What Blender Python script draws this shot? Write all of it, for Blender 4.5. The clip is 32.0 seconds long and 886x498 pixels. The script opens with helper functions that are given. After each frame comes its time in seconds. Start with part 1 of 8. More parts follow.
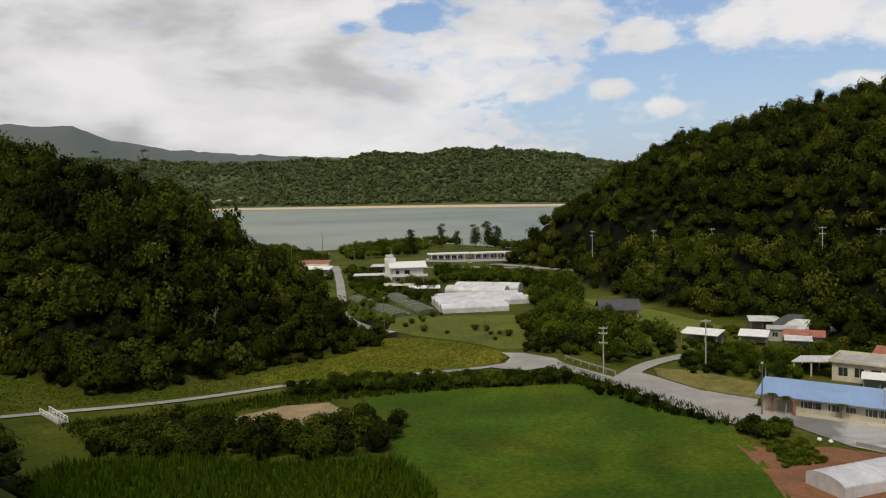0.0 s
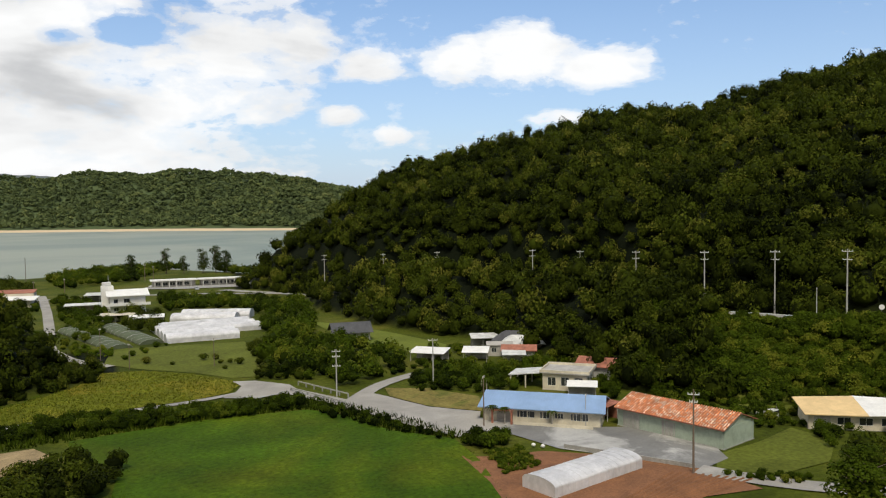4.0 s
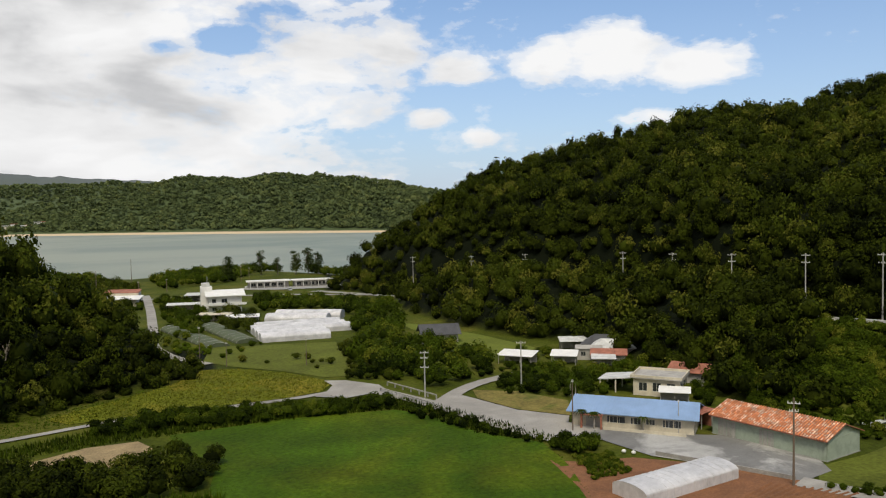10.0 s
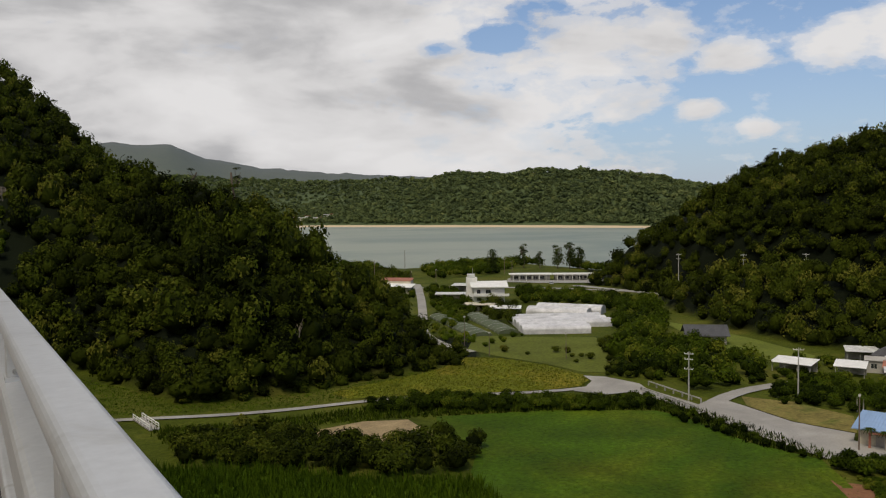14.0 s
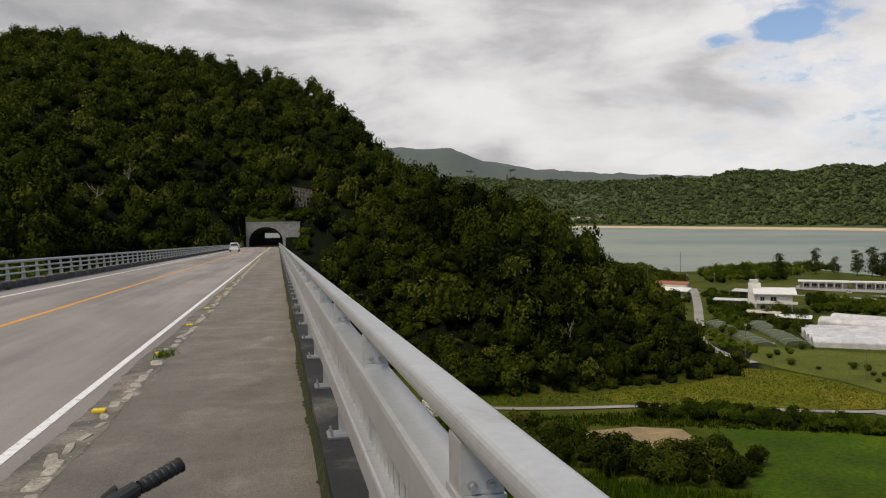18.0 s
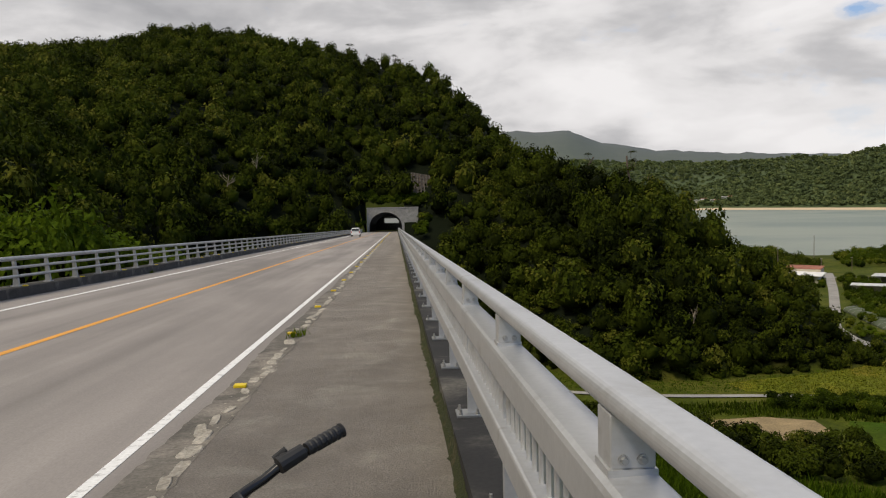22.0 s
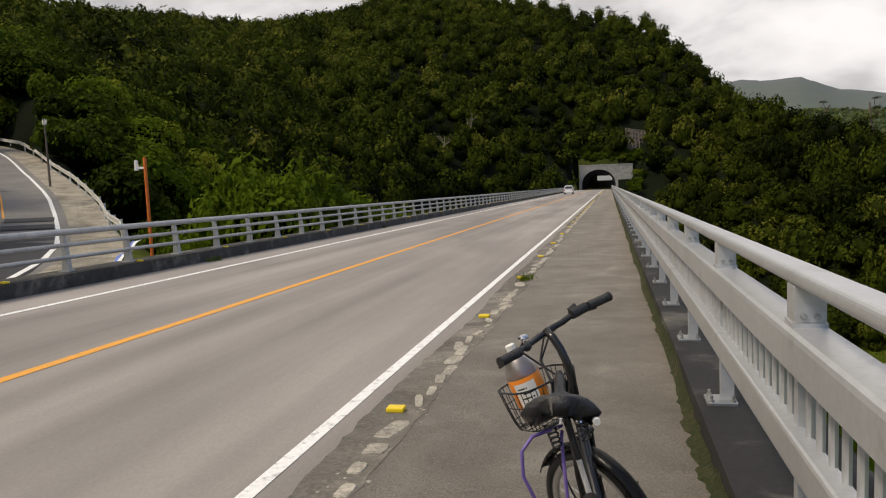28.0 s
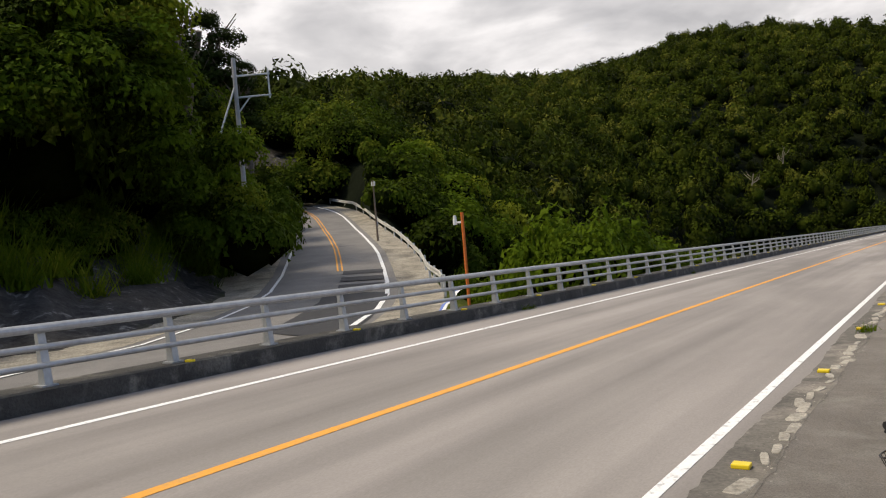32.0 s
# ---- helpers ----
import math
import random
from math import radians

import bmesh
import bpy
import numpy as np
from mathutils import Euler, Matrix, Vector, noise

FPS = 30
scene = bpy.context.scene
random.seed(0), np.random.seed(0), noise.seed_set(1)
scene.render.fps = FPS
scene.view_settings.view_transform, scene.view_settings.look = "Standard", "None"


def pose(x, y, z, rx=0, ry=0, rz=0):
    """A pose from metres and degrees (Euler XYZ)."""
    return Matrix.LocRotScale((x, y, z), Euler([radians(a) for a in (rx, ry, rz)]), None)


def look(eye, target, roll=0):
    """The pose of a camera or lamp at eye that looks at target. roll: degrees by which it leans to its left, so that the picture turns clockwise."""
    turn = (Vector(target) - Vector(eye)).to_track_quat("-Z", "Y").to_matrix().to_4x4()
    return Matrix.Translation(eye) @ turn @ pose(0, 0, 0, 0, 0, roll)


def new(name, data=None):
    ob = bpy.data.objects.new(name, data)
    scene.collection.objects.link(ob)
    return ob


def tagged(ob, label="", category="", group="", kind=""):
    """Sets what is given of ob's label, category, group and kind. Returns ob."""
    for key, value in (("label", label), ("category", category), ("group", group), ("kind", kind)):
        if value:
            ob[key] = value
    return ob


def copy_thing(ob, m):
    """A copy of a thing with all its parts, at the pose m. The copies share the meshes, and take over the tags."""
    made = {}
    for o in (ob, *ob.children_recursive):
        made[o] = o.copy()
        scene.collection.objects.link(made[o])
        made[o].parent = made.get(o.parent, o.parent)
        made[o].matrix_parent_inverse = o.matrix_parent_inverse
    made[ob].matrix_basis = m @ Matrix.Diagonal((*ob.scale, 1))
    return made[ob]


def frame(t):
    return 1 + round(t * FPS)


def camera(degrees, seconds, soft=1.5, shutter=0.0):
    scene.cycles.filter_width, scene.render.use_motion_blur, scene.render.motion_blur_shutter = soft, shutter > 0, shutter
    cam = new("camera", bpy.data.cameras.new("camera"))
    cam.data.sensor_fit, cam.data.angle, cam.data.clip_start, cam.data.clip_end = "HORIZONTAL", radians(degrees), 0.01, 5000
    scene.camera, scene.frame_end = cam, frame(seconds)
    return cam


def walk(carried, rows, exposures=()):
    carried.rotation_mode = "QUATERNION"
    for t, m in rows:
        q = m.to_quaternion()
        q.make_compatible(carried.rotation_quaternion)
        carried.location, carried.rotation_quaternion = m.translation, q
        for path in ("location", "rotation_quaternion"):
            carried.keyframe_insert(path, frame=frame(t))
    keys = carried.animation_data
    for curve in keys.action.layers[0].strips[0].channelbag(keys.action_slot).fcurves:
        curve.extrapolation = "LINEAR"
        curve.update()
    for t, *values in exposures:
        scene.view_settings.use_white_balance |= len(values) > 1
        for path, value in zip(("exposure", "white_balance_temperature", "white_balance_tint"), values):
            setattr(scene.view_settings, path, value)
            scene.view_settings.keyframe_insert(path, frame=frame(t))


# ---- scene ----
cam = camera(57.55, 32.0, soft=1.15)
PATH = [
    (0.0, pose(0.399, 0.507, 1.594, 85.72, 1.46, -36.61)),
    (0.5, pose(0.398, 0.505, 1.592, 85.84, 1.38, -36.80)),
    (1.0, pose(0.398, 0.493, 1.591, 85.74, 1.08, -38.09)),
    (1.5, pose(0.398, 0.487, 1.591, 85.60, 1.13, -39.82)),
    (2.0, pose(0.398, 0.481, 1.587, 85.79, 1.22, -41.62)),
    (2.5, pose(0.400, 0.493, 1.593, 86.34, 1.06, -44.45)),
    (3.0, pose(0.401, 0.499, 1.593, 86.55, 0.98, -47.95)),
    (3.5, pose(0.400, 0.516, 1.593, 86.87, 0.72, -52.21)),
    (4.0, pose(0.399, 0.532, 1.594, 87.06, 0.82, -55.47)),
    (4.5, pose(0.398, 0.551, 1.595, 87.91, 0.61, -59.67)),
    (6.5, pose(0.401, 0.593, 1.620, 88.79, 0.36, -70.56)),
    (7.0, pose(0.401, 0.599, 1.622, 88.95, 0.85, -69.07)),
    (7.5, pose(0.401, 0.610, 1.622, 88.21, 0.69, -66.22)),
    (8.0, pose(0.401, 0.610, 1.624, 87.73, 1.09, -61.96)),
    (8.5, pose(0.401, 0.603, 1.624, 87.47, 1.12, -58.50)),
    (9.0, pose(0.398, 0.590, 1.623, 87.14, 0.88, -55.44)),
    (9.5, pose(0.399, 0.577, 1.623, 87.25, 0.95, -52.02)),
    (10.0, pose(0.400, 0.568, 1.621, 87.31, 1.06, -49.24)),
    (10.5, pose(0.399, 0.576, 1.621, 87.04, 1.08, -46.75)),
    (11.0, pose(0.398, 0.600, 1.627, 86.76, 1.08, -44.06)),
    (11.5, pose(0.395, 0.646, 1.641, 86.77, 0.81, -41.78)),
    (12.0, pose(0.363, 0.677, 1.648, 86.81, 0.85, -39.87)),
    (12.5, pose(0.306, 0.612, 1.639, 87.11, 0.66, -38.29)),
    (13.0, pose(0.238, 0.537, 1.620, 87.13, 0.92, -35.87)),
    (13.5, pose(0.203, 0.453, 1.609, 87.32, 0.84, -33.68)),
    (14.0, pose(0.245, 0.400, 1.580, 87.22, 0.73, -30.76)),
    (14.5, pose(0.185, 0.325, 1.612, 87.26, 0.99, -27.10)),
    (15.0, pose(0.119, 0.246, 1.648, 87.58, 0.98, -23.96)),
    (15.5, pose(0.093, 0.200, 1.664, 87.74, 0.98, -21.49)),
    (17.5, pose(-0.022, 0.086, 1.669, 87.47, 0.35, -13.29)),
    (18.0, pose(-0.035, 0.092, 1.669, 87.47, 0.59, -11.62)),
    (18.5, pose(-0.053, 0.097, 1.665, 87.45, 0.31, -10.29)),
    (19.0, pose(-0.074, 0.099, 1.662, 87.27, -0.05, -9.53)),
    (19.5, pose(-0.103, 0.101, 1.659, 86.83, 0.18, -7.97)),
    (20.0, pose(-0.115, 0.095, 1.660, 86.87, 0.35, -7.04)),
    (20.5, pose(-0.119, 0.098, 1.660, 86.84, 0.22, -5.85)),
    (21.0, pose(-0.125, 0.097, 1.660, 86.92, 0.40, -4.97)),
    (21.5, pose(-0.133, 0.091, 1.655, 86.63, 1.03, -3.79)),
    (22.0, pose(-0.120, 0.060, 1.653, 86.49, 1.28, -3.35)),
    (22.5, pose(-0.087, -0.003, 1.647, 86.11, 0.62, -2.22)),
    (23.0, pose(-0.047, -0.084, 1.639, 85.65, 0.82, 1.83)),
    (23.5, pose(-0.058, -0.119, 1.650, 85.90, 0.45, 3.74)),
    (24.0, pose(-0.134, -0.187, 1.640, 85.17, 1.06, 4.39)),
    (24.5, pose(-0.211, -0.335, 1.624, 84.96, 1.45, 4.42)),
    (25.0, pose(-0.258, -0.453, 1.623, 84.31, 0.96, 4.67)),
    (25.5, pose(-0.220, -0.554, 1.626, 85.15, 0.90, 5.63)),
    (27.5, pose(-0.241, -1.077, 1.595, 82.48, 1.88, 9.53)),
    (28.0, pose(-0.263, -1.110, 1.618, 84.02, 2.40, 11.55)),
    (28.5, pose(-0.310, -1.160, 1.620, 84.94, 2.60, 14.10)),
    (29.0, pose(-0.352, -1.163, 1.633, 86.19, 2.75, 16.74)),
    (29.5, pose(-0.366, -1.215, 1.646, 86.80, 2.55, 19.22)),
    (30.0, pose(-0.371, -1.235, 1.655, 87.74, 2.72, 21.55)),
    (30.5, pose(-0.403, -1.493, 1.702, 88.84, 1.75, 23.77)),
    (31.0, pose(-0.377, -1.509, 1.744, 89.13, 1.94, 26.50)),
    (31.5, pose(-0.397, -1.526, 1.749, 88.75, 3.60, 30.01)),
    (32.0, pose(-0.402, -1.526, 1.738, 88.58, 4.76, 32.49)),
]
EXPOSURES = [(0.0, -0.56, 6650, 10), (3.0, -0.42, 6600, 9), (4.0, -0.24, 6550, 8), (6.5, 0.04, 6500, 6), (9.0, -0.18, 6550, 8), (13.0, -0.68, 6650, 10), (17.5, -0.56, 6700, 11), (21.0, -0.48, 6700, 11),
             (25.0, -0.38, 6750, 11), (28.0, -0.28, 6850, 12), (30.0, -0.18, 6850, 12), (32.0, -0.08, 6800, 12)]
walk(cam, PATH, EXPOSURES)

# ---------------------------------------------------------------- world, sun
GRADE = 0.0318          # fall of the bridge road towards the tunnel
SEA = -37.0
SUN_EL, SUN_AZ = 56.0, 232.0      # degrees; azimuth clockwise from +y


def heading(az, el=0.0):
    a, e = radians(az), radians(el)
    return Vector((math.sin(a) * math.cos(e), math.cos(a) * math.cos(e), math.sin(e)))


class Net:
    """Small helper to write node trees."""

    def __init__(self, tree):
        self.t = tree
        tree.nodes.clear()

    def n(self, kind, **kw):
        nd = self.t.nodes.new(kind)
        for k, v in kw.items():
            if k == "op":
                nd.operation = v
            elif k == "blend":
                nd.data_type, nd.blend_type = "RGBA", v
            elif k == "clamp":
                nd.use_clamp = v
            elif k == "detail":
                nd.inputs["Detail"].default_value = v
            elif k == "scale":
                nd.inputs["Scale"].default_value = v
            elif k == "rough":
                nd.inputs["Roughness"].default_value = v
            elif k == "name_":
                nd.attribute_name = v
        return nd

    def put(self, socket, v):
        if isinstance(v, (int, float)):
            socket.default_value = v
        elif isinstance(v, (tuple, list)):
            n = len(socket.default_value)
            socket.default_value = tuple(v) + (1.0,) * (n - len(v)) if n > len(v) else tuple(v)
        else:
            self.t.links.new(v, socket)

    def math(self, op, a, b=0.0, c=None, clamp=False):
        nd = self.n("ShaderNodeMath", op=op, clamp=clamp)
        self.put(nd.inputs[0], a)
        self.put(nd.inputs[1], b)
        if c is not None:
            self.put(nd.inputs[2], c)
        return nd.outputs[0]

    def vmath(self, op, a, b=(0, 0, 0)):
        nd = self.n("ShaderNodeVectorMath", op=op)
        self.put(nd.inputs[0], a)
        self.put(nd.inputs[1], b)
        return nd.outputs["Value"] if op in ("DOT_PRODUCT", "LENGTH") else nd.outputs[0]

    def noise(self, vec, scale, detail=4.0, rough=0.55, dist=0.0):
        nd = self.n("ShaderNodeTexNoise", scale=scale, detail=detail, rough=rough)
        nd.inputs["Distortion"].default_value = dist
        if vec is not None:
            self.put(nd.inputs["Vector"], vec)
        return nd.outputs[0]

    def ramp(self, fac, stops, smooth=False):
        nd = self.n("ShaderNodeValToRGB")
        cr = nd.color_ramp
        cr.interpolation = "EASE" if smooth else "LINEAR"
        while len(cr.elements) < len(stops):
            cr.elements.new(0.5)
        for e, (p, c) in zip(cr.elements, stops):
            e.position = p
            e.color = (c, c, c, 1) if isinstance(c, (int, float)) else (*c, 1)
        self.put(nd.inputs[0], fac)
        return nd.outputs[0]

    def mix(self, fac, a, b, blend="MIX"):
        nd = self.n("ShaderNodeMix", blend=blend)
        self.put(nd.inputs["Factor"], fac)
        self.put(nd.inputs[6], a)
        self.put(nd.inputs[7], b)
        return nd.outputs[2]


world = bpy.data.worlds.new("sky")
scene.world = world
world.use_nodes = True
W = Net(world.node_tree)
sky = W.n("ShaderNodeTexSky")
sky.sky_type = "NISHITA"
sky.sun_disc = False
sky.sun_elevation, sky.sun_rotation = radians(SUN_EL), radians(SUN_AZ)
sky.air_density, sky.dust_density, sky.ozone_density = 1.0, 0.6, 1.6
way = W.n("ShaderNodeTexCoord").outputs["Generated"]
sep = W.n("ShaderNodeSeparateXYZ")
W.put(sep.inputs[0], way)
up = W.math("MAXIMUM", sep.outputs[2], 0.0)
DEG = 180.0 / math.pi
az_ = W.math("MULTIPLY", W.math("ARCTAN2", sep.outputs[0], sep.outputs[1]), DEG)
el_ = W.math("MULTIPLY", W.math("ARCSINE", sep.outputs[2]), DEG)
dome = W.n("ShaderNodeCombineXYZ")          # degrees across, degrees up stretched: clouds lie flat near the horizon
W.put(dome.inputs[0], az_)
W.put(dome.inputs[1], W.math("MULTIPLY", el_, 2.0))
dome = dome.outputs[0]
ragged = W.noise(dome, 0.16, 7.0, 0.60, 0.3)
puffy = W.noise(dome, 0.55, 5.0, 0.55, 0.0)
big = W.noise(dome, 0.055, 6.0, 0.55, 0.4)
# heaped clouds and gaps: azimuth, elevation, half width, half height, amount
PUFFS = [(61.0, 10.2, 5.4, 3.4, 1.0), (66.6, 9.2, 5.2, 2.2, 1.0), (57.0, 10.2, 3.6, 2.4, .9), (64.0, 6.2, 3.6, 1.1, .6), (41.0, 11.0, 6.5, 3.6, 1.0), (45.5, 11.0, 4.8, 3.2, 1.0),
         (49.8, 9.7, 3.6, 1.8, .9), (42.6, 6.4, 2.8, 1.6, .7), (48.3, 6.5, 2.7, 1.1, .85), (51.9, 5.2, 1.8, 1.0, .8), (38.6, 3.6, 4.2, 1.1, .6), (97.0, 14.6, 4.6, 3.0, 1.0),
         (36.0, 6.5, 5.0, 3.0, .7), (34.8, 11.7, 3.0, 1.1, -1.1), (30.4, 11.2, 2.2, .8, -.7), (37.6, 13.4, 2.6, 1.2, -.8), (84.0, 11.0, 9.0, 9.0, -.4)]
field = W.math("MULTIPLY", W.math("SUBTRACT", 45.0, az_), 0.036, None)
field = W.math("MINIMUM", W.math("MAXIMUM", field, -0.50), 0.75)
# over the place, higher up, broken cloud
high = W.math("MULTIPLY", W.math("SUBTRACT", el_, 17.0), 0.05, None, True)
field = W.math("ADD", field, W.math("MULTIPLY", high, W.math("SUBTRACT", W.math("MULTIPLY", big, 2.2), 0.9)))
heap = None
for a_, e_, ra, re, amount in PUFFS:
    dx = W.math("DIVIDE", W.math("SUBTRACT", az_, a_), ra)
    dy = W.math("DIVIDE", W.math("SUBTRACT", el_, e_), re)
    d2 = W.math("ADD", W.math("MULTIPLY", dx, dx), W.math("MULTIPLY", dy, dy))
    near = W.math("MULTIPLY", W.math("SUBTRACT", 1.0, W.math("SQRT", d2), None, True), amount * 1.35)
    if amount > 0:
        heap = near if heap is None else W.math("MAXIMUM", heap, near)
    else:
        field = W.math("ADD", field, near)
field = W.math("ADD", W.math("MAXIMUM", field, W.math("SUBTRACT", heap, 0.36)), W.math("MULTIPLY", W.math("SUBTRACT", ragged, 0.5), 1.9))
field = W.math("ADD", field, W.math("MULTIPLY", W.math("SUBTRACT", puffy, 0.5), 0.9))
cover = W.ramp(W.math("ADD", field, 0.5), [(0.34, 0.0), (0.50, 0.24), (0.70, 0.76), (1.0, 1.0)], True)
streak = W.n("ShaderNodeCombineXYZ")
W.put(streak.inputs[0], W.math("MULTIPLY", az_, 0.075))
W.put(streak.inputs[1], W.math("MULTIPLY", el_, 0.20))
grey = W.noise(streak.outputs[0], 1.0, 4.5, 0.50, 0.35)
west = W.math("MULTIPLY", W.math("SUBTRACT", 34.0, az_), 0.0042)
west = W.math("MINIMUM", W.math("MAXIMUM", west, -0.10), 0.16)
thick = W.math("ADD", W.math("ADD", grey, west), W.math("MULTIPLY", W.math("SUBTRACT", ragged, 0.5), 0.26))
tone = W.ramp(thick, [(0.42, (1.18, 1.18, 1.20)), (0.55, (1.02, 1.02, 1.04)), (0.65, (0.76, 0.765, 0.79)), (0.80, (0.54, 0.55, 0.58))])
clear = W.mix(1.0, sky.outputs[0], (0.135, 0.158, 0.182), "MULTIPLY")
haze = W.ramp(up, [(0.0, 0.85), (0.10, 0.45), (0.3, 0.08)])
clear = W.mix(haze, clear, (0.62, 0.71, 0.92))
shade = W.mix(cover, clear, tone)
back = W.n("ShaderNodeBackground")
W.put(back.inputs[0], shade)
back.inputs[1].default_value = 1.0
W.put(W.n("ShaderNodeOutputWorld").inputs[0], back.outputs[0])

sun = new("sun", bpy.data.lights.new("sun", "SUN"))
sun.data.energy, sun.data.angle, sun.data.color = 3.1, radians(12.0), (1.0, 0.91, 0.74)
sun.matrix_world = look((0, 0, 300), Vector((0, 0, 300)) - heading(SUN_AZ, SUN_EL))

# ---------------------------------------------------------------- materials
MATS = {}


def surface(name, base, rough=0.7, metal=0.0, grain=0.0, grain_scale=20.0, blotch=0.0, blotch_scale=1.0, bump=0.0, second=None,
            second_scale=0.6, second_range=(0.5, 0.7), island=0.0, spec=0.5, obj=0.0, stretch=None, tracks=0.0):
    """A procedural surface: base colour, fine grain, large blotches, a second colour in patches and a bump."""
    m = bpy.data.materials.new(name)
    m.use_nodes = True
    N = Net(m.node_tree)
    co = N.n("ShaderNodeTexCoord").outputs["Object"]
    geo = N.n("ShaderNodeNewGeometry")
    pos = geo.outputs["Position"]
    if stretch:
        pos = N.vmath("MULTIPLY", pos, stretch)
    col = base
    if second is not None:
        f = N.ramp(N.noise(pos, second_scale, 6.0, 0.6, 0.4), [(second_range[0], 0.0), (second_range[1], 1.0)])
        col = N.mix(f, base, second)
    g = None
    if grain or bump:
        g = N.noise(pos, grain_scale, 5.0, 0.6)
    if grain:
        k = N.ramp(g, [(0.3, 1.0 - grain), (0.7, 1.0 + grain)])
        col = N.mix(1.0, col, k, "MULTIPLY")
    if blotch:
        k = N.ramp(N.noise(pos, blotch_scale, 5.0, 0.6, 0.5), [(0.3, 1.0 - blotch), (0.7, 1.0 + blotch * 0.5)])
        col = N.mix(1.0, col, k, "MULTIPLY")
    if tracks:
        k = N.ramp(N.noise(N.vmath("MULTIPLY", geo.outputs["Position"], (1.0, 0.02, 1.0)), 0.85, 4.0, 0.55), [(0.34, 1.0 - tracks), (0.62, 1.0 + tracks * 0.4)])
        col = N.mix(1.0, col, k, "MULTIPLY")
    if island:
        k = N.ramp(geo.outputs["Random Per Island"], [(0.0, 1.0 - island), (1.0, 1.0 + island)])
        col = N.mix(1.0, col, k, "MULTIPLY")
    if obj:
        k = N.ramp(N.n("ShaderNodeObjectInfo").outputs["Random"], [(0.0, 1.0 - obj), (1.0, 1.0 + obj)])
        col = N.mix(1.0, col, k, "MULTIPLY")
    p = N.n("ShaderNodeBsdfPrincipled")
    N.put(p.inputs["Base Color"], col)
    p.inputs["Roughness"].default_value, p.inputs["Metallic"].default_value = rough, metal
    p.inputs["Specular IOR Level"].default_value = spec
    if bump:
        b = N.n("ShaderNodeBump")
        b.inputs["Strength"].default_value = min(1.0, bump * 4)
        b.inputs["Distance"].default_value = bump / 10
        N.put(b.inputs["Height"], g)
        N.put(p.inputs["Normal"], b.outputs[0])
    N.put(N.n("ShaderNodeOutputMaterial").inputs[0], p.outputs[0])
    MATS[name] = m
    return m


def foliage(name, dark, light, warm, through_light=0.25, rough=0.7):
    """Leaves: each plant has its tone, each leaf its own shade; some light passes through."""
    m = bpy.data.materials.new(name)
    m.use_nodes = True
    N = Net(m.node_tree)
    geo = N.n("ShaderNodeNewGeometry")
    tone = N.n("ShaderNodeAttribute", name_="tone").outputs["Fac"]
    leaf = geo.outputs["Random Per Island"]
    patch = N.noise(geo.outputs["Position"], 0.035, 3.0, 0.6)
    f = N.math("ADD", N.math("MULTIPLY", tone, 0.62), N.math("MULTIPLY", leaf, 0.26), None)
    stand = N.noise(geo.outputs["Position"], 0.011, 2.0, 0.5)
    f = N.math("ADD", f, N.math("MULTIPLY", N.math("SUBTRACT", stand, 0.5), 0.7), None)
    f = N.math("ADD", f, N.math("MULTIPLY", N.math("SUBTRACT", patch, 0.5), 0.95), None, True)
    col = N.ramp(f, [(0.0, dark), (0.55, light), (0.85, warm), (1.0, warm)])
    p = N.n("ShaderNodeBsdfPrincipled")
    N.put(p.inputs["Base Color"], col)
    p.inputs["Roughness"].default_value = rough
    p.inputs["Specular IOR Level"].default_value = 0.04
    tr = N.n("ShaderNodeBsdfTranslucent")
    N.put(tr.inputs[0], col)
    bp = N.n("ShaderNodeBump")
    bp.inputs["Strength"].default_value, bp.inputs["Distance"].default_value = 0.9, 0.5
    N.put(bp.inputs["Height"], N.noise(geo.outputs["Position"], 1.4, 4.0, 0.65))
    N.put(p.inputs["Normal"], bp.outputs[0])
    mx = N.n("ShaderNodeMixShader")
    mx.inputs[0].default_value = through_light
    N.put(mx.inputs[1], p.outputs[0])
    N.put(mx.inputs[2], tr.outputs[0])
    N.put(N.n("ShaderNodeOutputMaterial").inputs[0], mx.outputs[0])
    MATS[name] = m
    return m


LEAF_HILL = foliage("leaf_hill", (0.005, 0.008, 0.0004), (0.056, 0.075, 0.0055), (0.130, 0.130, 0.018), 0.15)
# far leaves are paler and flatter: aerial haze painted into them
LEAF_FAR_HAZED = foliage("leaf_far", (0.076, 0.100, 0.042), (0.122, 0.155, 0.058), (0.180, 0.205, 0.075))
LEAF_NEAR = foliage("leaf_near", (0.007, 0.013, 0.0006), (0.070, 0.106, 0.006), (0.165, 0.175, 0.018), 0.25)
LEAF_YELLOW = foliage("leaf_yellow", (0.05, 0.07, 0.006), (0.145, 0.155, 0.014), (0.27, 0.21, 0.02))
CANE = foliage("leaf_crop", (0.030, 0.055, 0.003), (0.065, 0.110, 0.004), (0.13, 0.175, 0.010), 0.3)
BARK = surface("bark", (0.13, 0.10, 0.075), 0.9, grain=0.4, grain_scale=8, bump=0.3)
BARK_PALE = surface("bark_pale", (0.34, 0.31, 0.27), 0.9, grain=0.3, grain_scale=6)
# near-black filling of near crowns: their inner shade put into the colour
CROWN_SHADE = surface("undergrowth", (0.005, 0.006, 0.001), 1.0, grain=0.4, grain_scale=2, spec=0.0)
ASPHALT = surface("asphalt", (0.315, 0.285, 0.262), 0.68, tracks=0.30, grain=0.10, grain_scale=60, blotch=0.18, blotch_scale=0.35, bump=0.05,
                  second=(0.25, 0.23, 0.208), second_scale=0.25, second_range=(0.5, 0.75), spec=0.3, stretch=(1.0, 0.4, 1.0))
